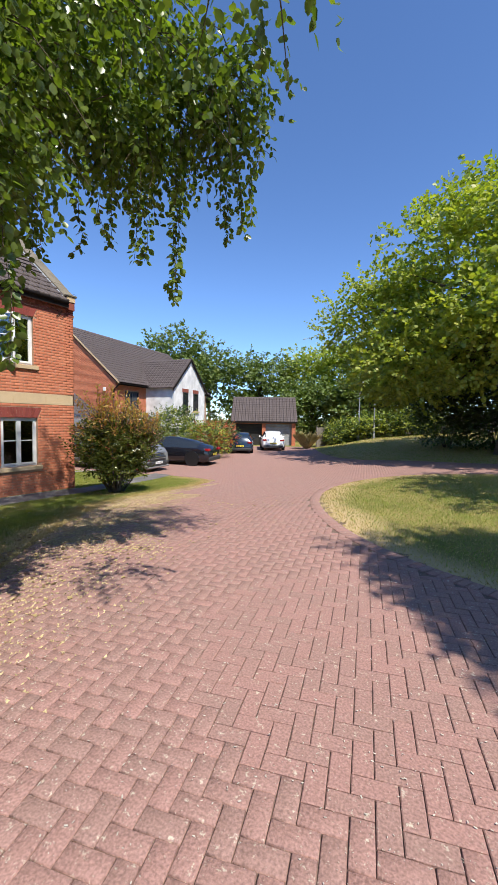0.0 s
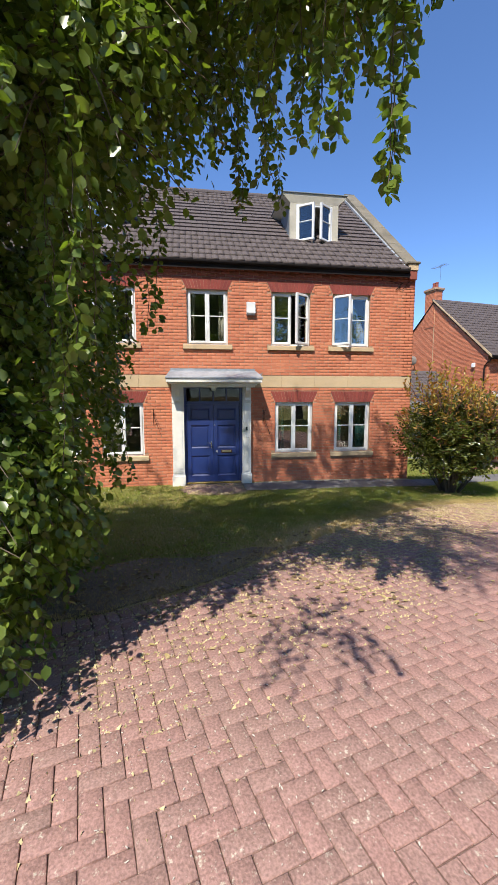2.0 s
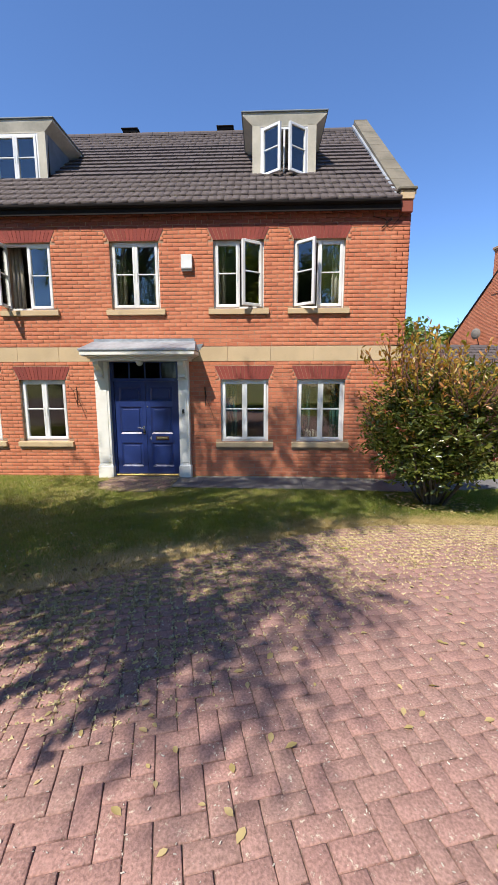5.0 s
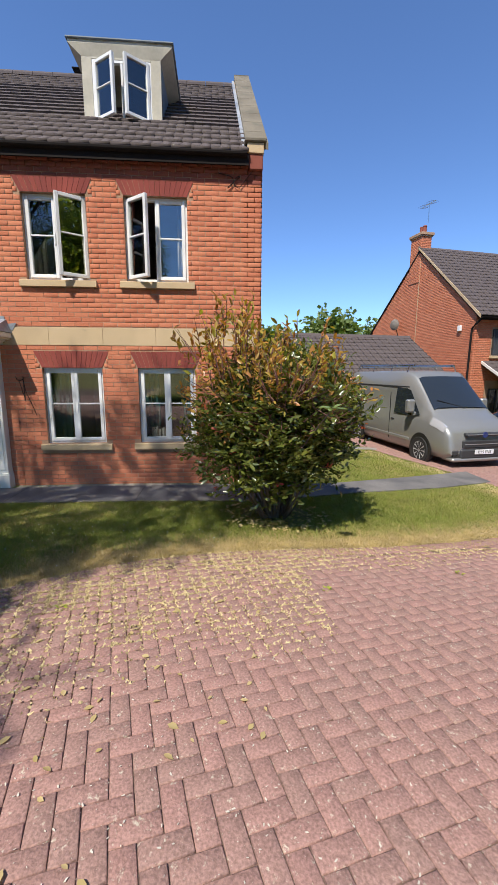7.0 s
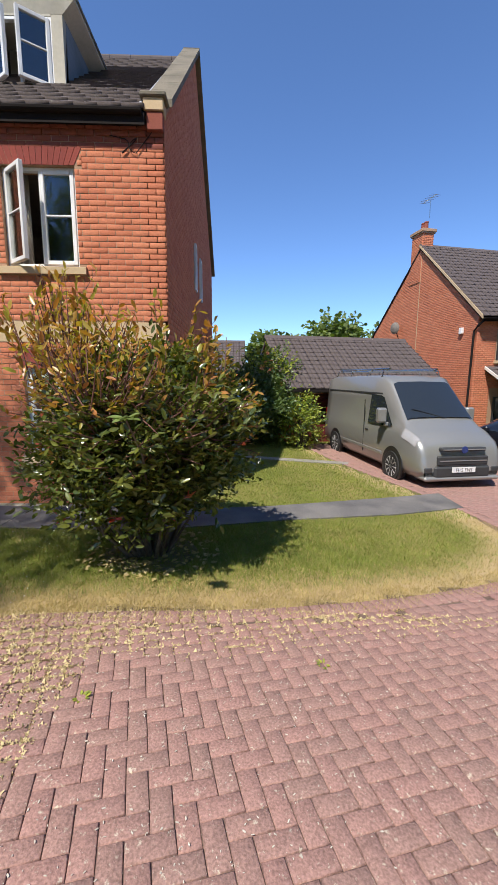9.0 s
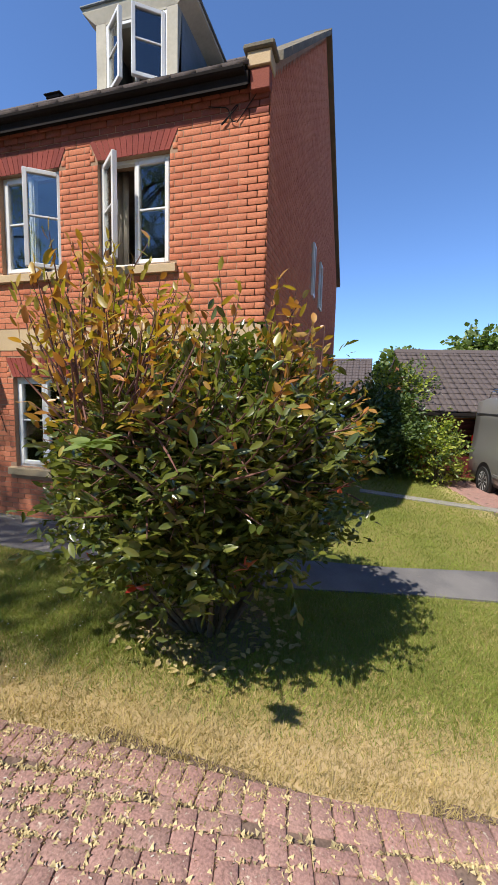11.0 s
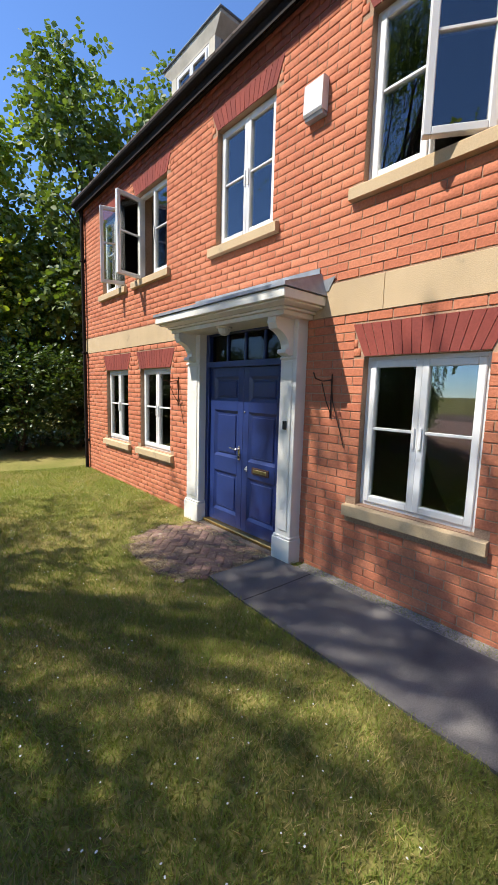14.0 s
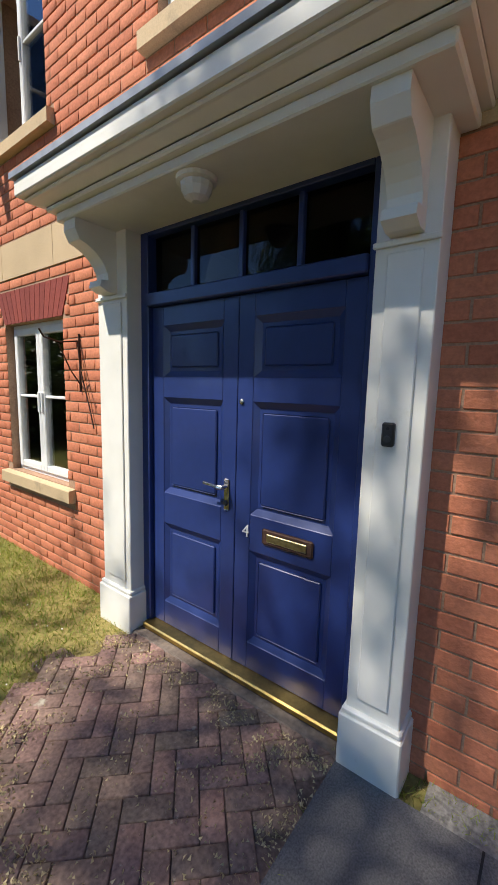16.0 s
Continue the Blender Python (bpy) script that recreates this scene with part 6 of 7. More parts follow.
def neighbour_house():
    """Local x runs out of the street front, y along it away from the walker; the near gable is at y = 0."""
    h = thing("neighbour_house", local(-20.4, 17.9, 10, -0.95), "two-storey red brick house with a white rendered gabled wing", "house")
    D, L, E, R = 8.2, 13.0, 4.95, 8.5
    rx = -D / 2
    fix_normals(Mesh().prism([(0, -0.6), (0, E), (rx, R), (-D, E), (-D, -0.6)], "y", 0, L).make("wall", "mortar", h))
    GP = Matrix(((0, 1, 0, 0), (-1, 0, 0, 0), (0, 0, 1, 0), (0, 0, 0, 1)))
    brick_field("brickwork", h, GP, -D, 0, -0.6, R - 0.1, limit=lambda z: (-D, 0) if z < E else (-D + (z - E) / (R - E) * D / 2, -(z - E) / (R - E) * D / 2))
    brick_field("brickwork", h, Matrix.Identity(4), 0, 3.25, -0.6, E, holes=[(0.9, 2.4, 3.0, 4.25), (0.8, 2.6, -0.6, 1.9)])
    tile_rows("roof_tiling", h, (0.35, -0.12, E - 0.25), (0.35, L, E - 0.25), (rx, L, R + 0.06), (rx, -0.12, R + 0.06), seed=3)
    Mesh().prism([(0.3, E - 0.33), (rx, R - 0.02), (-D - 0.3, E - 0.33), (-D - 0.3, E - 0.42), (rx, R - 0.12), (0.3, E - 0.42)], "y", -0.06, L).make("roof_deck", "gutter", h)
    Mesh().prism([(0.34, E - 0.2), (rx, R + 0.1), (rx, R + 0.0), (0.34, E - 0.34)], "y", -0.14, -0.1).make("verge", "stone", h)
    Mesh().prism([(rx - 0.12, R + 0.02), (rx, R + 0.14), (rx + 0.12, R + 0.02)], "y", -0.12, L).make("ridge", "tile", h)
    c0, c1 = rx - 0.78, rx + 0.06
    ch = Mesh().box(c0, c1, -0.03, 0.55, R - 1.6, R + 0.62, 0.01)
    ch.box(c0 - 0.05, c1 + 0.05, -0.08, 0.6, R + 0.62, R + 0.69, 0.01).box(c0 - 0.09, c1 + 0.09, -0.12, 0.64, R + 0.69, R + 0.82, 0.01)
    c = ch.make("chimney", "mortar", h)
    brick_field("chimney_brick", c, Matrix.Translation((0, -0.03, 0)) @ GP, c0, c1, R - 1.6, R + 0.62)
    brick_field("chimney_brick", c, Matrix.Translation((c1, 0, 0)), -0.03, 0.55, R - 1.6, R + 0.62)
    Mesh().box(rx + 0.05, rx + 0.09, -0.016, -0.002, 0.2, R - 0.3).make("wall_joint", "stone", h)
    for dx in (-0.3, -0.08):
        Mesh().lathe([(0.11, 0), (0.095, 0.28), (0.11, 0.31), (0.1, 0.35)], (rx + dx, 0.2, R + 0.82), "z", 12).make("chimney_pot", "red_brick", c)
    an = Mesh().tube([(rx + 0.3, 0.08, R + 1.2), (rx + 0.3, 0.08, R + 2.1)], 0.02, 6).tube([(rx - 0.3, 0.08, R + 2.05), (rx + 0.75, 0.08, R + 2.05)], 0.012, 5)
    for k in range(7):
        an.tube([(rx - 0.28 + k * 0.16, -0.15, R + 2.05), (rx - 0.28 + k * 0.16, 0.31, R + 2.05)], 0.008, 4)
    an.make("aerial", "chrome", h)
    dish = Mesh().lathe([(0.02, 0.1), (0.2, 0.06), (0.3, 0), (0.3, -0.012), (0.2, 0.045), (0.02, 0.08)], (0, 0, 0), "x", 18)
    dish.make("satellite_dish", "wood_grey", h, m=Matrix.Translation((rx - 1.3, -0.38, 4.9)) @ Matrix.Rotation(radians(-75), 4, "Z"))
    Mesh().tube([(rx - 1.3, -0.33, 4.85), (rx - 1.45, 0, 4.3)], 0.02, 6).make("dish_arm", "gutter", h)
    Mesh().box(-0.95, -0.75, -0.12, -0.01, 4.15, 4.4, 0.02).make("alarm_cover", "white", h)
    Mesh().tube([(0.3, 0.08, E - 0.3), (0.1, -0.06, E - 0.55), (-0.12, -0.07, E - 0.75), (-0.15, -0.07, -0.5)], 0.045, 8).make("downpipe", "gutter", h)
    fix_normals(Mesh().prism([(0.38 + 0.07 * math.cos(t), E - 0.3 + 0.07 * math.sin(t)) for t in np.linspace(math.pi, 2 * math.pi, 7)], "y", -0.1, 3.3).make("gutter", "gutter", h))

    def front_window(x, y0, y1, z0, z1, mt, lights=2):
        w = new("window")
        w.parent = h
        m = Mesh().box(x, x + 0.05, y0, y0 + 0.06, z0, z1).box(x, x + 0.05, y1 - 0.06, y1, z0, z1).box(x, x + 0.05, y0 + .06, y1 - .06, z0, z0 + 0.06).box(x, x + 0.05, y0 + .06, y1 - .06, z1 - 0.06, z1)
        for k in range(1, lights):
            c_ = y0 + (y1 - y0) * k / lights
            m.box(x, x + 0.045, c_ - 0.03, c_ + 0.03, z0 + .06, z1 - .06)
        m.make("window_frame", mt, w)
        Mesh().box(x + 0.004, x + 0.012, y0 + .05, y1 - .05, z0 + .05, z1 - .05).make("pane", "dark_glass", w)
        Mesh().box(x, x + 0.12, y0 - 0.1, y1 + 0.1, z0 - 0.12, z0 - 0.002, 0.01).make("sill", "stone", w)
    front_window(0.004, 0.95, 2.35, 3.05, 4.2, "bumper", 2)
    front_window(0.004, 1.0, 2.4, 0.2, 1.6, "bumper", 3)
    pw = Mesh()
    pw.prism([(0.01, 2.75), (1.25, 2.05), (1.25, 1.97), (0.01, 2.6)], "y", 0.55, 3.2)
    fix_normals(pw.make("porch_deck", "gutter", h))
    tile_rows("porch_tiling", h, (1.28, 0.5, 2.07), (1.28, 3.2, 2.07), (0.02, 3.2, 2.8), (0.02, 0.5, 2.8), seed=5)
    Mesh().prism([(0.02, 2.82), (1.3, 2.1), (1.3, 1.98), (0.02, 2.7)], "y", 0.46, 0.5).make("porch_verge", "paint", h)
    for yy in (0.6, 3.05):
        Mesh().box(1.05, 1.15, yy, yy + 0.1, -0.4, 2.05, 0.004).make("porch_post", "bumper", h)
    # white wing
    P, W0, WQ, WE, WR = 2.3, 3.27, 4.8, 4.75, 6.85
    wy = W0 + WQ / 2
    w_wall = Mesh().prism([(W0, -0.6), (W0, WE), (wy, WR), (W0 + WQ, WE), (W0 + WQ, -0.6)], "x", 0.0, P)
    fix_normals(w_wall.make("wing_wall", "white_render", h, "white rendered gabled wing"))
    tile_rows("wing_tiling", h, (P + 0.12, W0 - 0.25, WE - 0.2), (-2.4, W0 - 0.25, WE - 0.2), (-2.4, wy, WR + 0.05), (P + 0.12, wy, WR + 0.05), seed=6)
    tile_rows("wing_tiling", h, (-2.4, W0 + WQ + 0.25, WE - 0.2), (P + 0.12, W0 + WQ + 0.25, WE - 0.2), (P + 0.12, wy, WR + 0.05), (-2.4, wy, WR + 0.05), seed=7)
    for s in (-1, 1):
        Mesh().prism([(wy, WR + 0.08), (wy + s * (WQ / 2 + 0.28), WE - 0.22), (wy + s * (WQ / 2 + 0.28), WE - 0.42), (wy, WR - 0.12)], "x", P + 0.1, P + 0.14).make("bargeboard", "gutter", h)
    for c_ in (wy - 0.75, wy + 0.85):
        front_window(P + 0.004, c_ - 0.38, c_ + 0.38, 3.0, 4.35, "bumper", 1)
        Mesh().box(P + 0.004, P + 0.03, c_ - 0.45, c_ + 0.45, 4.36, 4.62, 0.005).make("window_arch", "red_brick", h)
    return h


def garage(x, y, deg, wide, deep, eave, ridge, doors, label, ridge_along=True, seed=1, z=None):
    """Front faces local +x, width along y."""
    g = thing("garage", local(x, y, deg, z), label, "garage")
    fix_normals(Mesh().prism([(-deep, -0.4), (-deep, eave), (-deep / 2, ridge), (-0.35, eave), (-0.35, -0.4)], "y", 0, wide).make("wall", "brick", g))
    n = len(doors)
    pier = 0.34
    span = (wide - pier * (n + 1)) / n
    for i in range(n + 1):
        y0 = i * (pier + span)
        Mesh().box(-0.36, 0, y0, y0 + pier, -0.4, eave - 0.25, 0.004).make("pier", "brick", g)
        brick_field("pier_brick", g, Matrix.Identity(4), y0 + 0.002, y0 + pier - 0.002, -0.3, eave - 0.25)
    Mesh().box(-0.34, 0.01, 0, wide, eave - 0.25, eave + 0.0, 0.004).make("lintel_beam", "wood_grey", g)
    # a "void" bay is closed by a near-black panel, its inner shade as colour
    for i, mt in enumerate(doors):
        y0 = pier + i * (pier + span)
        prof = [(-0.36, 0)]
        for k in range(14):
            za, zb = k * (eave - 0.3) / 14, (k + 1) * (eave - 0.3) / 14
            prof += [(-0.31, za + 0.012), (-0.31, zb - 0.012), (-0.325, zb)]
        prof.append((-0.36, eave - 0.3))
        fix_normals(Mesh().prism(prof, "y", y0, y0 + span).make("garage_door", mt, g))
    tile_rows("roof_tiling", g, (0.25, -0.15, eave - 0.1), (0.25, wide + 0.15, eave - 0.1), (-deep / 2, wide + 0.15, ridge + 0.1), (-deep / 2, -0.15, ridge + 0.1), seed=seed)
    Mesh().prism([(0.22, eave - 0.13), (-deep / 2, ridge + 0.06), (-deep - 0.25, eave - 0.13), (-deep - 0.25, eave - 0.22), (-deep / 2, ridge - 0.05), (0.22, eave - 0.22)], "y", -0.1, wide + 0.1).make("roof_deck", "tile", g)
    Mesh().prism([(-deep / 2 - 0.12, ridge + 0.08), (-deep / 2, ridge + 0.2), (-deep / 2 + 0.12, ridge + 0.08)], "y", -0.15, wide + 0.15).make("ridge", "tile", g)
    Mesh().box(0.2, 0.28, -0.1, wide + 0.1, eave - 0.2, eave - 0.12, 0.01).make("gutter", "gutter", g)
    return g


neighbour_house()
garage(-19.8, 30.9, -62, 5.8, 5.6, 2.3, 4.4, ["void", "garage_grey"], "double brick garage with one open bay and a grey shutter", seed=11, z=-0.9)
garage(-17.3, 10.05, 10, 5.6, 5.4, 2.05, 3.7, ["garage_red", "garage_red"], "double brick garage with dark red doors and mossy tiled roof", seed=12, z=-0.95)
garage(-27.0, 3.7, 0, 5.0, 5.0, 2.6, 4.2, ["garage_red"], "low brick outbuilding with tiled roof beyond the gardens", seed=13, z=-0.8)


def fence(x0, y0, x1, y1, h, label):
    a, b = Vector((x0, y0)), Vector((x1, y1))
    n = max(1, round((b - a).length / 1.9))
    f = thing("fence", (x0, y0, gz(x0, y0)), label, "fence")
    ang = math.atan2(b.y - a.y, b.x - a.x)
    R = Matrix.Rotation(ang, 4, "Z")
    for i in range(n + 1):
        p = a.lerp(b, i / n)
        z = gz(p.x, p.y) - gz(x0, y0)
        o = Matrix.Translation((p.x - x0, p.y - y0, z)) @ R
        Mesh().box(-0.05, 0.05, -0.05, 0.05, -0.3, h + 0.08, 0.005).make("post", "wood_grey", f, m=o)
        if i < n:
            w = (b - a).length / n
            for k in range(12):
                Mesh().box(0.06 + (w - 0.12) * k / 12, 0.06 + (w - 0.12) * (k + 0.94) / 12, 0.0 + 0.006 * (k % 2), 0.018 + 0.006 * (k % 2), 0.02, h).make("board", "wood_grey", f, m=o)
            Mesh().box(0.05, w - 0.05, 0.026, 0.06, h * 0.5, h * 0.5 + 0.08).make("rail", "wood_grey", f, m=o)


tagged(slab("path_edging", [(-14.6, 8.6), (-14.3, 8.6), (-14.1, 11.2), (-14.4, 11.3)], 0.02, "gravel", 0.05), "narrow pale path across the side lawn", "path", kind="structure")
fence(-12, 36.5, 3.5, 37.5, 1.6, "weathered grey timber fence at the edge of the green")
fence(-21.0, 31.0, -24.5, 26.0, 1.7, "weathered timber fence beside the garages")
fence(-12.2, 32.5, -12, 36.5, 1.7, "short weathered timber fence beside the garage")


def street_lamp(x, y, h, label):
    s = thing("street_lamp", (x, y, gz(x, y)), label, "street lamp", "street lamps")
    Mesh().lathe([(0.08, -0.2), (0.08, 1.0), (0.05, 1.1), (0.045, h)], (0, 0, 0), "z", 12).make("post", "garage_grey", s)
    Mesh().box(-0.12, 0.3, -0.09, 0.09, h - 0.02, h + 0.1, 0.03).make("lantern", "garage_grey", s)


street_lamp(-9.0, 34.0, 4.9, "pale grey street lamp post before the fence")
street_lamp(-7.6, 33.4, 3.3, "short pale street lamp with a small lantern")


# ---- vehicles ----
def loft(stations, sides):
    """stations: (x, [(y, z)...]) half sections from sill to roof centre; mirrored."""
    v, f = [], []
    k = len(stations[0][1])
    for x, half in stations:
        for y, z in half:
            v.append((x, -y, z))
        for y, z in reversed(half[:-1]):
            v.append((x, y, z))
    w = 2 * k - 1
    for i in range(len(stations) - 1):
        for j in range(w - 1):
            f.append((i * w + j, i * w + j + 1, (i + 1) * w + j + 1, (i + 1) * w + j))
        f.append((i * w + w - 1, i * w, (i + 1) * w, (i + 1) * w + w - 1))
    f.append(tuple(range(w))[::-1])
    f.append(tuple((len(stations) - 1) * w + j for j in range(w)))
    return v, f


def wheel(parent, x, y, r, out):
    """out: +1 or -1, the side that faces outwards along y."""
    w = new("wheel")
    w.parent = parent
    w.matrix_basis = Matrix.Translation((x, y, r))
    t = Mesh().lathe([(r * 0.66, -0.1), (r * 0.93, -0.11), (r, -0.07), (r, 0.07), (r * 0.93, 0.11), (r * 0.66, 0.1)], (0, 0, 0), "y", 28)
    t.make("tyre", "rubber", w, smooth=False)
    m = Mesh().lathe([(r * 0.67, out * 0.02), (r * 0.67, out * 0.1), (r * 0.62, out * 0.1), (r * 0.6, out * 0.04)], (0, 0, 0), "y", 28)
    for k in range(10):
        a = 2 * math.pi * k / 10
        m.tube([(0.06 * math.cos(a), out * 0.08, 0.06 * math.sin(a)), (r * 0.63 * math.cos(a), out * 0.09, r * 0.63 * math.sin(a))], 0.022, 5)
    m.lathe([(0.07, out * 0.05), (0.07, out * 0.095), (0.05, out * 0.1)], (0, 0, 0), "y", 14)
    m.make("rim", "rim", w)


def section(w, zs, top_w, z_top, belt):
    """Half section: sill, side, shoulder, glass top, roof centre."""
    return [(w * 0.9, zs), (w * 0.98, zs + 0.12), (w, (zs + belt) * 0.5), (w * 0.985, belt - 0.08), (w * 0.955, belt), (top_w + (w * 0.955 - top_w) * 0.45, belt + (z_top - belt) * 0.5), (top_w, z_top - 0.07), (top_w * 0.85, z_top - 0.02), (0, z_top)]


def patch(parent, name, mat, stations, i0, i1, j0, j1, side, off=0.006, label=""):
    """A panel over part of the lofted skin; side -1, 1, or 0 for across the middle."""
    v, f = [], []
    cols = list(range(j0, j1 + 1))
    for i in range(i0, i1 + 1):
        x, half = stations[i]
        if side:
            row = [Vector((x, side * half[j][0], half[j][1])) for j in cols]
        else:
            row = [Vector((x, -half[j][0], half[j][1])) for j in cols] + [Vector((x, half[j][0], half[j][1])) for j in reversed(cols) if j != cols[-1] or half[j][0] > 0]
        v.append(row)
    n = len(v[0])
    centre = Vector((sum(p.x for r in v for p in r) / (n * len(v)), 0, 0.7))
    flat, fs = [], []
    for i, row in enumerate(v):
        for j, p in enumerate(row):
            d1 = v[min(i + 1, len(v) - 1)][j] - v[max(i - 1, 0)][j]
            d2 = row[min(j + 1, n - 1)] - row[max(j - 1, 0)]
            nn = d1.cross(d2).normalized()
            if nn.dot(p - Vector((centre.x - 0.6 if side == 0 else p.x, 0, 0.7))) < 0:
                nn = -nn
            flat.append(p + nn * off)
    for i in range(len(v) - 1):
        for j in range(n - 1):
            a = i * n + j
            fs.append((a, a + 1, a + n + 1, a + n))
    return mesh_object(name, flat, fs, mat, parent, label, smooth=True)


def number_plate(parent, m, mat, text=""):
    p = Mesh().box(-0.006, 0.006, -0.26, 0.26, -0.055, 0.055, 0.004).make("number_plate", mat, parent, m=m)
    if text:
        cu = bpy.data.curves.new("plate_text", "FONT")
        cu.body, cu.size, cu.extrude, cu.align_x = text, 0.1, 0.001, "CENTER"
        tx = new("plate_text", cu)
        tx.data.materials.append(M["black"])
        tx.parent = p
        tx.matrix_basis = m @ Matrix(((0, 0, 1, 0.008), (1, 0, 0, 0), (0, 1, 0, -0.036), (0, 0, 0, 1)))
    else:
        for k in range(7):
            if k != 4:
                Mesh().box(0.007, 0.009, -0.22 + k * 0.063, -0.18 + k * 0.063, -0.035, 0.035).make("plate_bar", "black", p, m=m)


def van():
    c = thing("van", local(-14.8, 12.6, 8), "silver-grey panel van with a roof rack parked on the drive", "van")
    c.location.z = -0.93
    W = 0.99
    st = []
    for x, zt, tw, belt, w in [(-2.66, 2.05, 0.80, 1.1, 0.93), (-2.6, 2.28, 0.86, 1.15, 0.97), (-2.2, 2.34, 0.87, 1.15, W), (-0.5, 2.36, 0.87, 1.15, W), (0.45, 2.36, 0.86, 1.15, W), (0.8, 2.33, 0.82, 1.15, W), (1.02, 2.2, 0.76, 1.17, W),
                               (1.4, 1.84, 0.78, 1.17, W), (1.85, 1.42, 0.83, 1.16, 0.985), (1.98, 1.33, 0.84, 1.12, 0.985), (2.25, 1.22, 0.8, 1.06, 0.97), (2.45, 1.1, 0.76, 0.98, 0.94), (2.58, 0.94, 0.72, 0.84, 0.9), (2.64, 0.72, 0.68, 0.6, 0.86), (2.66, 0.5, 0.66, 0.42, 0.82)]:
        st.append((x, section(w, 0.28 if x < 2.5 else 0.3, tw, zt, belt)))
    v, f = loft(st, 2)
    mesh_object("body", v, f, "silver", c, smooth=True)
    for s in (-1, 1):
        for x in (-1.62, 1.68):
            wheel(c, x, s * 0.9, 0.35, s)
            Mesh().lathe([(0.42, -0.02), (0.42, 0.018), (0.40, 0.02)], (x, s * 0.97, 0.38), "y", 28).make("wheel_arch", "black", c)
    gl = []
    for x, z, w in ((1.04, 2.185, 0.70), (1.4, 1.845, 0.735), (1.84, 1.43, 0.78)):
        gl += [(x + 0.016, -w, z - 0.035), (x + 0.02, -w * 0.85, z + 0.012), (x + 0.022, 0, z + 0.024), (x + 0.02, w * 0.85, z + 0.012), (x + 0.016, w, z - 0.035)]
    mesh_object("windscreen", gl, [(i * 5 + j, i * 5 + j + 1, i * 5 + j + 6, i * 5 + j + 5) for i in range(2) for j in range(4)], "dark_glass", c, smooth=True)
    for s in (-1, 1):
        Mesh().add([(0.4, s * 0.958, 1.2), (1.35, s * 0.955, 1.2), (1.55, s * 0.94, 1.24), (1.02, s * 0.878, 1.84), (0.85, s * 0.878, 1.88), (0.4, s * 0.885, 1.88)], [(0, 1, 2, 3, 4, 5)]).make("side_window", "dark_glass", c, m=Matrix.Translation((0, s * 0.012, 0)))
        Mesh().box(-1.15, 1.2, s * 0.985 - 0.014, s * 0.985 + 0.014, 0.52, 0.6, 0.01).make("side_moulding", "silver", c)
        Mesh().box(-2.5, 0.95, s * 0.9 - 0.006, s * 0.9 + 0.006, 1.9, 1.94, 0.004).make("roof_seam", "bumper", c)
        Mesh().box(0.22, 0.23, s * 0.985 - 0.008, s * 0.985 + 0.008, 0.45, 1.75).make("door_gap", "black", c)
        Mesh().box(0.3, 0.46, s * 0.985 - 0.01, s * 0.985 + 0.02, 1.0, 1.04, 0.008).make("door_handle", "bumper", c)
        mi = Mesh().box(1.25, 1.42, s * 1.1 - 0.12, s * 1.1 + 0.1, 1.28, 1.62, 0.04)
        mi.box(1.3, 1.38, s * 0.98 - 0.06, s * 0.98 + 0.06, 1.2, 1.3, 0.02)
        mi.make("wing_mirror", "silver", c)
        patch(c, "headlamp", "lamp_lens", st, 9, 11, 3, 5, s, 0.01)
        Mesh().box(2.3, 2.672, s * 0.74 - 0.11, s * 0.74 + 0.13, 0.36, 0.54, 0.05).make("fog_lamp_surround", "bumper", c)
        Mesh().box(-2.71, -2.6, s * 0.86 - 0.05, s * 0.86 + 0.05, 0.95, 1.35, 0.02).make("tail_lamp", "tail", c)
        Mesh().tube([(-2.3, s * 0.62, 2.5), (0.7, s * 0.62, 2.5)], 0.025, 8).make("rack_rail", "chrome", c)
    for x in (-2.2, -1.2, -0.2, 0.6):
        Mesh().tube([(x, -0.8, 2.2), (x, -0.72, 2.46), (x, 0.72, 2.46), (x, 0.8, 2.2)], 0.02, 6).make("rack_bar", "chrome", c)
    Mesh().tube([(-2.35, -0.6, 2.52), (-2.35, 0.6, 2.52)], 0.05, 10).make("rack_roller", "bumper", c)
    for z0, z1, w in ((0.84, 0.91, 0.5), (0.56, 0.74, 0.56)):
        Mesh().box(2.5, 2.70, -w, w, z0, z1, 0.02).make("grille", "bumper", c)
        Mesh().box(2.62, 2.712, -w + 0.03, w - 0.03, (z0 + z1) / 2 - 0.01, (z0 + z1) / 2 + 0.01, 0.004).make("grille_bar", "silver", c)
    Mesh().box(2.4, 2.71, -0.62, 0.62, 0.3, 0.54, 0.04).make("bumper_insert", "bumper", c)
    Mesh().box(2.3, 2.72, -0.84, 0.84, 0.24, 0.33, 0.035).make("front_bumper", "silver", c)
    Mesh().lathe([(0.075, 0), (0.07, 0.012)], (2.70, 0, 0.87), "x", 16).make("badge", "blue", c)
    number_plate(c, Matrix.Translation((2.725, 0, 0.47)), "plate_white", "FJ15 FNS")
    Mesh().tube([(1.7, -0.6, 1.62), (1.88, 0.1, 1.43)], 0.01, 4).make("wiper", "black", c)


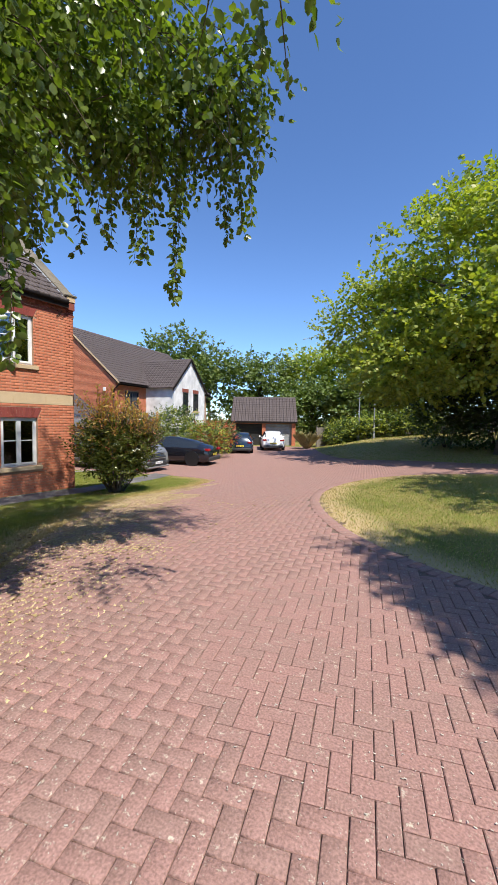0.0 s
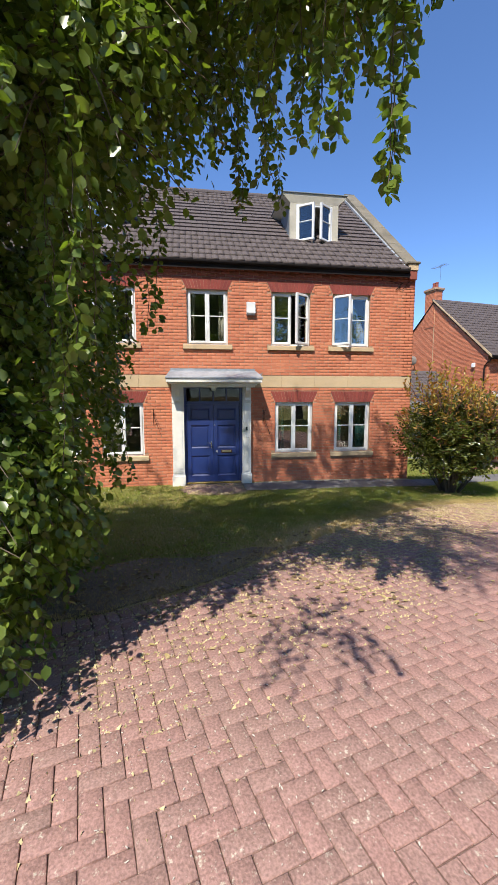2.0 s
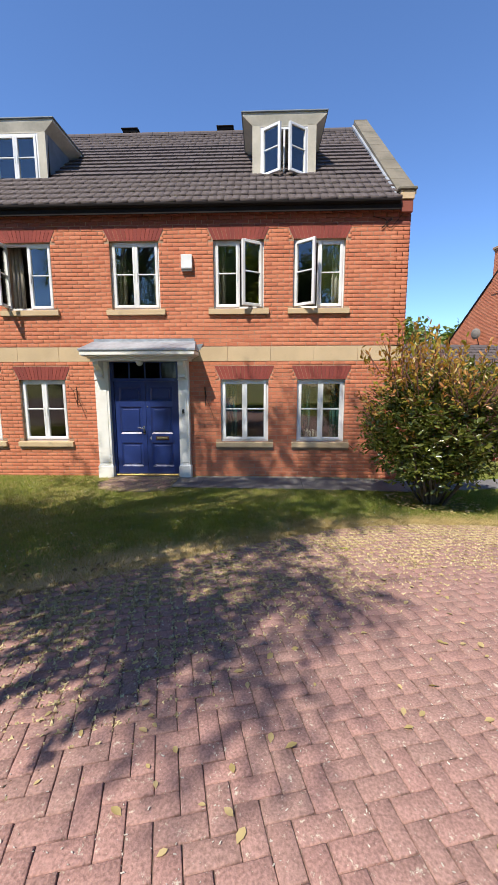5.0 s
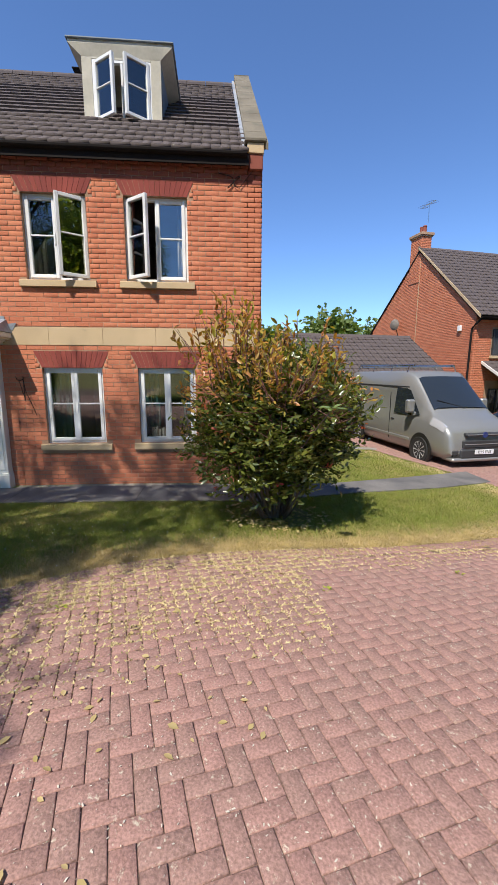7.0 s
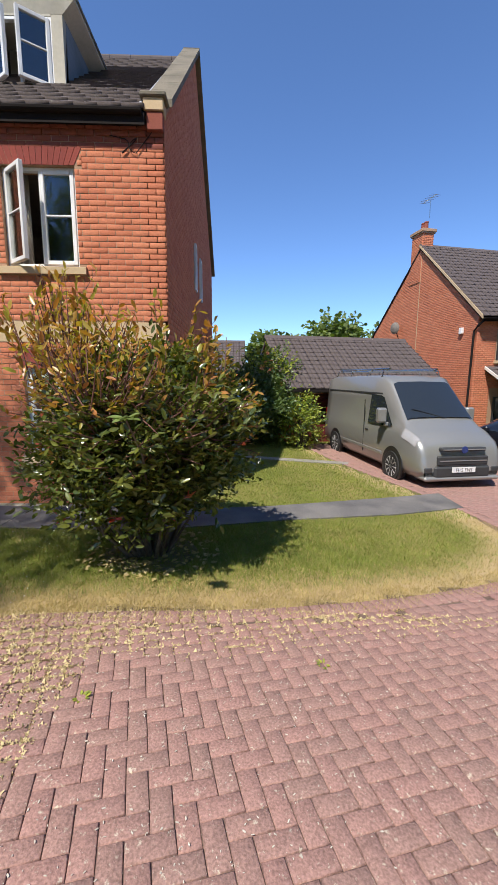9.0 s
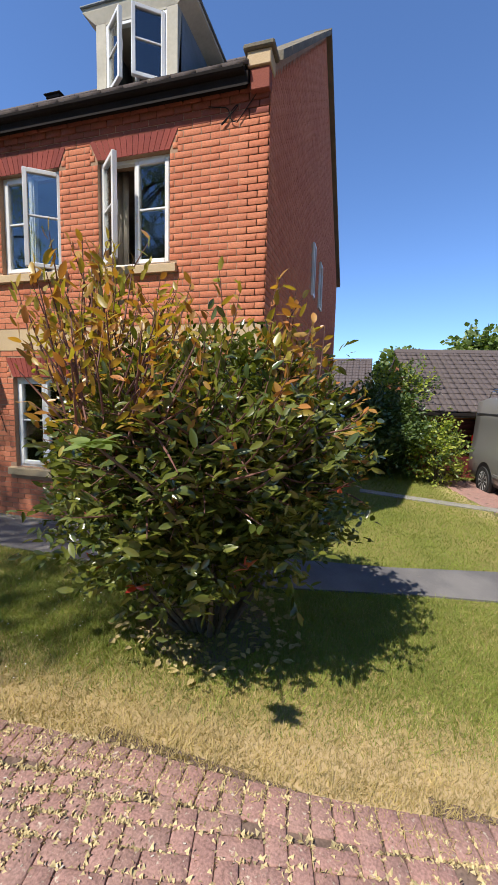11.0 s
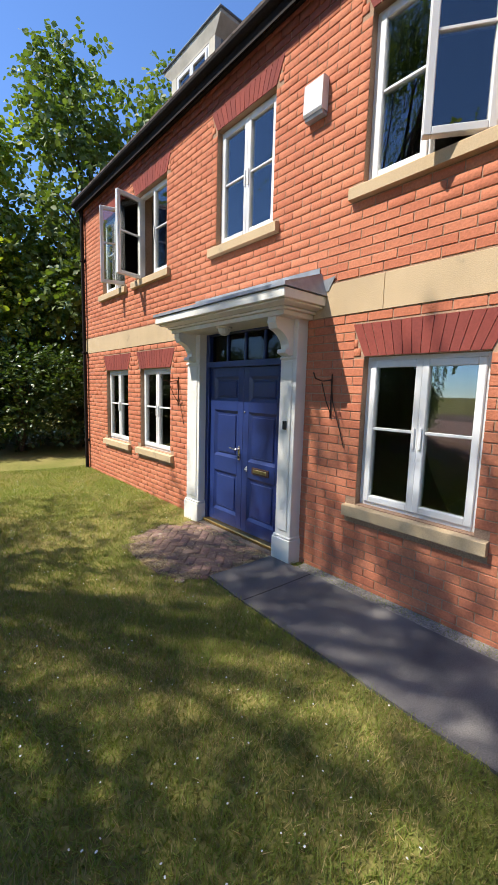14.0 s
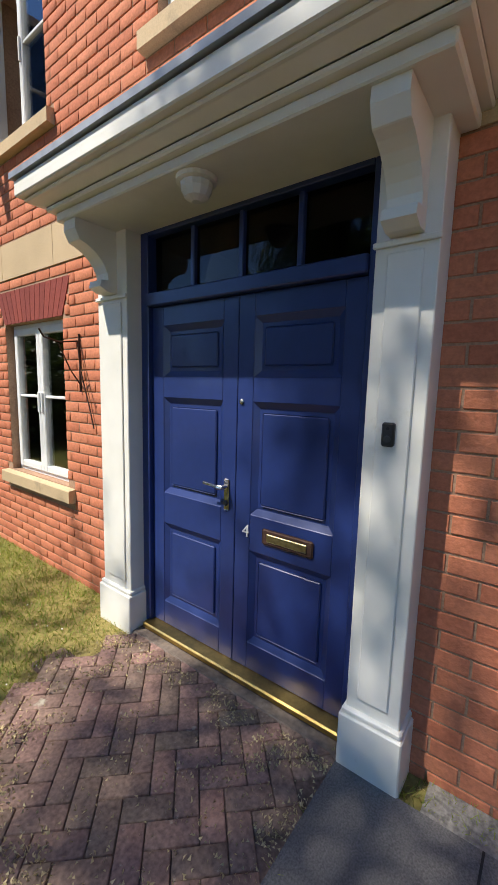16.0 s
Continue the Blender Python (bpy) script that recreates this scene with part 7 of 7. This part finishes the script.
def car(at, L, W, H, paint, label, plate, rear_light=True, hatch=False):
    """Front faces local +x."""
    c = thing("car", at, label, "car", "parked cars")
    h = L / 2
    belt = H * 0.62
    if hatch:
        prof = [(-h, .62, .5), (-h + .05, .85, .6), (-h + .2, 1.1, .6), (-h + .45, H * .93, .58), (-h + .9, H * .985, .6), (-.3, H, .62), (.3, H * .975, .6), (.75, H * .86, .62), (1.15, belt + .08, .68), (h - .6, belt - .08, .62), (h - .15, .66, .5), (h, .5, .42)]
    else:
        prof = [(-h, .6, .45), (-h + .04, .86, .6), (-h + .25, 1.0, .62), (-h + .6, 1.08, .6), (-h + 1.0, H * .87, .55), (-.5, H * .98, .58), (0, H, .6), (.5, H * .95, .6), (.95, H * .82, .62), (1.3, belt + .04, .68), (h - .6, belt - .1, .62), (h - .15, .64, .5), (h, .48, .42)]
    st = []
    for x, zt, tw in prof:
        b = min(belt, zt - 0.06)
        edge = 1 - 0.16 * max(0, (abs(x) - (h - 0.5)) / 0.5) ** 2
        st.append((x, section(W / 2 * edge, 0.22, min(tw, W / 2 * edge * 0.9), zt, b)))
    v, f = loft(st, 2)
    mesh_object("body", v, f, paint, c, smooth=True)
    n = len(st)
    lo, hi = (3, 7) if hatch else (3, 8)
    for s in (-1, 1):
        patch(c, "side_glass", "dark_glass", st, lo, hi + (1 if hatch else 0), 4, 6, s, 0.006)
        for x in (-h + 0.85, h - 0.85):
            wheel(c, x, s * (W / 2 - 0.1), 0.33, s)
            Mesh().lathe([(0.385, -0.01), (0.385, 0.02), (0.36, 0.02)], (x, s * (W / 2 - 0.008), 0.35), "y", 24).make("wheel_arch", "black", c)
        Mesh().box(-h - 0.005, -h + 0.22, s * (W / 2 - 0.24) - 0.15, s * (W / 2 - 0.24) + 0.15, 0.74, 0.86, 0.02).make("tail_lamp", "tail", c)
        Mesh().box(h - 0.35, h - 0.1, s * (W / 2 - 0.28) - 0.12, s * (W / 2 - 0.28) + 0.12, 0.56, 0.68, 0.03).make("headlamp", "lamp_lens", c)
        Mesh().box(0.72, 0.88, s * (W / 2 + 0.08) - 0.08, s * (W / 2 + 0.08) + 0.06, belt - 0.02, belt + 0.12, 0.03).make("wing_mirror", paint, c)
    if hatch:
        patch(c, "rear_window", "dark_glass", st, 2, 3, 6, 8, 0, 0.012)
        patch(c, "windscreen", "dark_glass", st, 6, 8, 6, 8, 0, 0.012)
    else:
        patch(c, "rear_window", "dark_glass", st, 3, 4, 6, 8, 0, 0.012)
        patch(c, "windscreen", "dark_glass", st, 7, 9, 6, 8, 0, 0.012)
    Mesh().box(-h - 0.03, -h + 0.15, -W / 2 + 0.16, W / 2 - 0.16, 0.24, 0.42, 0.03).make("rear_bumper", "bumper", c)
    number_plate(c, Matrix.Translation((-h - 0.035, 0, 0.56)) @ Matrix.Rotation(math.pi, 4, "Z"), plate)
    return c


van()
car(local(-14.0, 16.05, 194, -0.86), 4.7, 1.84, 1.42, "black_paint", "black saloon car parked on the drive", "plate_yellow")
car(local(-15.2, 24.9, 120, -0.9), 4.2, 1.8, 1.48, "navy_paint", "dark blue hatchback parked before the garage", "plate_yellow", hatch=True)
car(local(-14.5, 28.55, 120, -0.85), 4.2, 1.8, 1.46, "white_paint", "white hatchback parked before the garage", "plate_yellow", hatch=True)


# ---- grass, moss, litter ----
BLADE_V = [(-.5, 0, 0), (.5, 0, 0), (.15, .25, 1)]
BLADE_F = [(0, 1, 2)]


def blades(name, x, y, h0, h1, w, mat, label, seed, category="grass", lift=-0.003):
    r = np.random.default_rng(seed)
    k = len(x)
    a = r.uniform(0, 6.283, k)
    h = r.uniform(h0, h1, k)
    m = np.zeros((k, 4, 4))
    m[:, 0, 0], m[:, 1, 0] = np.cos(a) * w, np.sin(a) * w
    m[:, 0, 1], m[:, 1, 1] = -np.sin(a) * h * 1.6, np.cos(a) * h * 1.6
    m[:, 0, 2], m[:, 1, 2] = r.normal(0, .5, k) * h, r.normal(0, .5, k) * h
    m[:, 2, 2] = h
    m[:, 0, 3], m[:, 1, 3], m[:, 2, 3], m[:, 3, 3] = x, y, ground_z(x, y) + lift, 1
    ob = scatter(name, BLADE_V, BLADE_F, m, mat)
    return tagged(ob, label, category, kind="stuff")


def lawn_points(r, n, x0, x1, y0, y1, margin=0.0):
    x, y = r.uniform(x0, x1, n), r.uniform(y0, y1, n)
    ok = ~(inside(ROAD, x, y) | inside(PATH_AREA, x, y) | inside(COURT, x, y) | inside(HOUSE_AREA, x, y))
    return x[ok], y[ok]


r = np.random.default_rng(12)
PATCH = lambda x, y: 0.5 + 0.5 * np.sin(x * 2.1 + 1.3 * np.sin(y * 1.7)) * np.sin(y * 1.9 + 1.1 * np.sin(x * 2.3))
x, y = lawn_points(r, 560000, -10.3, -3.2, -3, 12.5)
xe, ye = lawn_points(r, 300000, -9.9, -6.3, 1.5, 11)
soft_edge = r.random(len(xe)) < np.clip(np.minimum(ye - 1.5, 11 - ye) / 2.0, 0, 1)
xe, ye = xe[soft_edge], ye[soft_edge]
x, y = np.append(x, xe), np.append(y, ye)
d = edge_distance(ROAD, x, y)
dry = r.random(len(x)) < np.clip(1.3 - d / 0.6, 0, 1) * 0.93 + 0.12 + 0.3 * (PATCH(x, y) > 0.62) * (y < 6)
thin = r.random(len(x)) < np.where(inside(bed, x, y), 0.3, 0.92)
blades("lawn_grass", x[~dry & thin], y[~dry & thin], 0.014, 0.052, 0.006, "grass", "mown green lawn grass with daisies", 1)
blades("dry_grass", x[dry], y[dry], 0.01, 0.042, 0.005, "straw", "dried yellow grass along the paving edge", 2)
x, y = lawn_points(r, 120000, -19, -10.3, 6.8, 13)
blades("lawn_grass", x, y, 0.015, 0.045, 0.011, "grass", "mown green lawn grass beside the drive", 3)
x, y = lawn_points(r, 190000, -4, 6, 3.0, 16)
d = edge_distance(ROAD, x, y)
dry = r.random(len(x)) < np.clip(1.0 - d / 1.1, 0.42, 1)
blades("lawn_grass", x[~dry], y[~dry], 0.015, 0.045, 0.011, "grass", "rough grass on the round island", 4)
blades("dry_grass", x[dry], y[dry], 0.01, 0.04, 0.011, "straw", "dried grass on the island edge", 5)
x, y = lawn_points(r, 90000, -12, 8, 17, 36)
dry = (r.random(len(x)) < 0.5) & (edge_distance(ROAD, x, y) < 99)
blades("lawn_grass", x[~dry], y[~dry], 0.03, 0.07, 0.03, "grass", "far green lawn grass", 6)
blades("dry_grass", x[dry], y[dry], 0.03, 0.06, 0.03, "straw", "far dried lawn grass", 7)
# daisies
x, y = lawn_points(r, 1300, -9.9, -5.4, -2, 7)
k = len(x)
pos = np.stack([x, y, ground_z(x, y) + r.uniform(0.015, 0.035, k)], 1)
petal = [(0, 0, .1)] + [(math.cos(t), math.sin(t), 0) for t in np.linspace(0, 2 * math.pi, 7)[:-1]]
dm = frames(pos, np.array([[0, 1.0, 0]] * k) + r.normal(0, .2, (k, 3)), np.array([[0, 0, 1.0]] * k) + r.normal(0, .3, (k, 3)), r.uniform(0.0035, 0.006, k))
tagged(scatter("daisies", petal, [(0, i, i % 6 + 1) for i in range(1, 7)], dm, "daisy"), "small white daisies and fallen petals in the lawn", "flowers", kind="stuff")
# moss and straw in the joints by the lawn
n = 820000
x, y = r.uniform(-7.4, -1.8, n), r.uniform(-3, 12, n)
ok = inside(ROAD, x, y)
x, y = x[ok], y[ok]
d = line_distance(WEST, x, y)
lump = np.sin(x * 5 + 2 * np.sin(y * 3)) * np.sin(y * 4.3 + np.sin(x * 6))
edge = np.where(y < 7.5, 1.0, 0.35)
keep = r.random(len(x)) < np.where(y < 3, 0.3, 1.3) * np.clip(1 - d / (1.9 * edge), 0, 1) ** np.where((y > 4) & (y < 7.5), 1.1, 1.3) * (0.35 + 0.65 * (lump > 0.1))
x, y = x[keep], y[keep]
c13, s13 = math.cos(radians(14)), math.sin(radians(14))
u, v = x * c13 + y * s13, -x * s13 + y * c13
snap = r.random(len(x)) < 0.45
v = np.where(snap, np.round(v / 0.0925) * 0.0925 + r.normal(0, .012, len(v)), v)
u2 = np.where(~snap, np.round(u / 0.0925) * 0.0925 + r.normal(0, .008, len(u)), u)
x, y = u2 * c13 - v * s13, u2 * s13 + v * c13
ok = inside(ROAD, x, y)
bl = blades("joint_moss", x[ok], y[ok], 0.008, 0.018, 0.026, "moss", "dry moss and straw growing in the paving joints", 8, "moss", 0.006)
x, y = r.uniform(-8.6, -2.9, 260000), r.uniform(-2, 12.3, 260000)
d = line_distance(WEST, x, y)
ok = (d < 0.16 + 0.1 * np.sin(y * 5) * np.sin(y * 1.7))
blades("dry_fringe", x[ok], y[ok], 0.012, 0.035, 0.007, "straw", "dry straw creeping over the paving edge", 9, "grass", 0.004)
n = 40000
x, y = r.uniform(-10.1, -8.9, n), r.uniform(1.3, 3.2, n)
ok = inside(COURT, x, y) & (r.random(n) < np.where(np.sin(x * 9 + 2 * np.sin(y * 7)) * np.sin(y * 8 + x * 3) > 0.1, 0.6, 0.12) * np.clip(edge_distance(COURT, x, y) * -2.2 + 1.1, 0.12, 1))
blades("court_straw", x[ok], y[ok], 0.004, 0.012, 0.012, "moss", "dry straw and dust caught between the pavers by the door", 18, "straw", 0.016)
# little stones, petals and leaves on the paving
LIT_V = [(0, 0, 0), (.42, .15, .1), (.5, 1, .2), (.12, .8, .1)]
n = 64000
x, y = r.uniform(-7, 2.5, n), r.uniform(-2.5, 13, n)
ok = inside(ROAD, x, y)
x, y = x[ok], y[ok]
k = len(x)
pos = np.stack([x, y, ground_z(x, y) + 0.0145], 1)
mm = frames(pos, np.concatenate([r.normal(size=(k, 2)), np.zeros((k, 1))], 1), np.array([[0, 0, 1.0]] * k), 0.003 + 0.013 * r.random(k) ** 4)
tagged(scatter("litter", LIT_V, [(0, 1, 2, 3)], mm, "curtain"), "pale petals and grit strewn over the paving", "litter", kind="stuff")
n = 700
x, y = r.uniform(-7.5, -2.8, n), r.uniform(-2.0, 7, n)
k = len(x)
pos = np.stack([x, y, ground_z(x, y) + 0.018], 1)
mm = frames(pos, np.concatenate([r.normal(size=(k, 2)), np.zeros((k, 1))], 1), np.array([[0, 0, 1.0]] * k) + r.normal(0, .2, (k, 3)), r.uniform(0.025, 0.06, k))
tagged(scatter("fallen_leaves", LEAF_V, LEAF_F, mm, "straw"), "dry fallen leaves on the paving under the tree", "leaves", kind="stuff")
# weeds in the joints
for i, (wx, wy_) in enumerate([(-6.1, 5.55), (-6.35, 7.6), (-5.9, 4.3), (-6.7, 9.0), (-5.2, 1.9)]):
    w = thing("weed", (wx, wy_, gz(wx, wy_) + 0.01), "small green weed growing between the pavers", "weed", "weeds")
    rr = np.random.default_rng(90 + i)
    k = 26
    a = rr.uniform(0, 6.28, k)
    dd = np.stack([np.cos(a), np.sin(a), rr.uniform(0.1, 0.7, k)], 1)
    scatter("leaf_tuft", LEAF_V, LEAF_F, frames(np.zeros((k, 3)) + np.stack([np.cos(a), np.sin(a), 0 * a], 1) * 0.02, dd, np.array([[0, 0, 1.0]] * k), rr.uniform(0.015, 0.04, k), 0.7), "leaf_light", w)["kind"] = "stuff"


# ---- pieces laid one by one ----
def pieces(name, verts, faces, mats4, mat, parent):
    me = bpy.data.meshes.new(name)
    me.from_pydata([tuple(v) for v in verts], [], [tuple(f) for f in faces])
    me.materials.append(M[mat])
    for m in mats4:
        o = new(name, me)
        if parent is not None:
            o.parent = parent
        o.matrix_basis = Matrix([list(map(float, q)) for q in m])


M["paver_piece"] = material("clay_paver_piece", (0.31, 0.178, 0.152), 0.9, vary=0.3, bump=0.8, scale=90, coarse=0.35, second=(0.255, 0.165, 0.138), per_piece=True, mix=0.3, spec=0.2, stain=(0.5, 0.43, 0.34), stain_scale=30, stain_lo=0.6, stain_hi=0.68)
M["tile_piece"] = material("concrete_roof_tile_piece", (0.105, 0.085, 0.082), 0.85, vary=0.15, bump=0.5, scale=40, second=(0.085, 0.068, 0.066), mix=0.25, per_piece=True, spec=0.25, stain=(0.3, 0.28, 0.22), stain_scale=7, stain_lo=0.64, stain_hi=0.74)
pieces("paver", BLOCK_V, BLOCK_F, block_matrices(bx[PAVER_PARTS], by[PAVER_PARTS], ba[PAVER_PARTS], 0.181, 0.0875, rng), "paver_piece", scatter_pavers)
pieces("brick", BRICK_V, BRICK_F, NEAR_BRICKS, "brick_piece", wall_east)
pieces("tile", TILE_V, TILE_F4, TILE_PARTS, "tile_piece", roof)
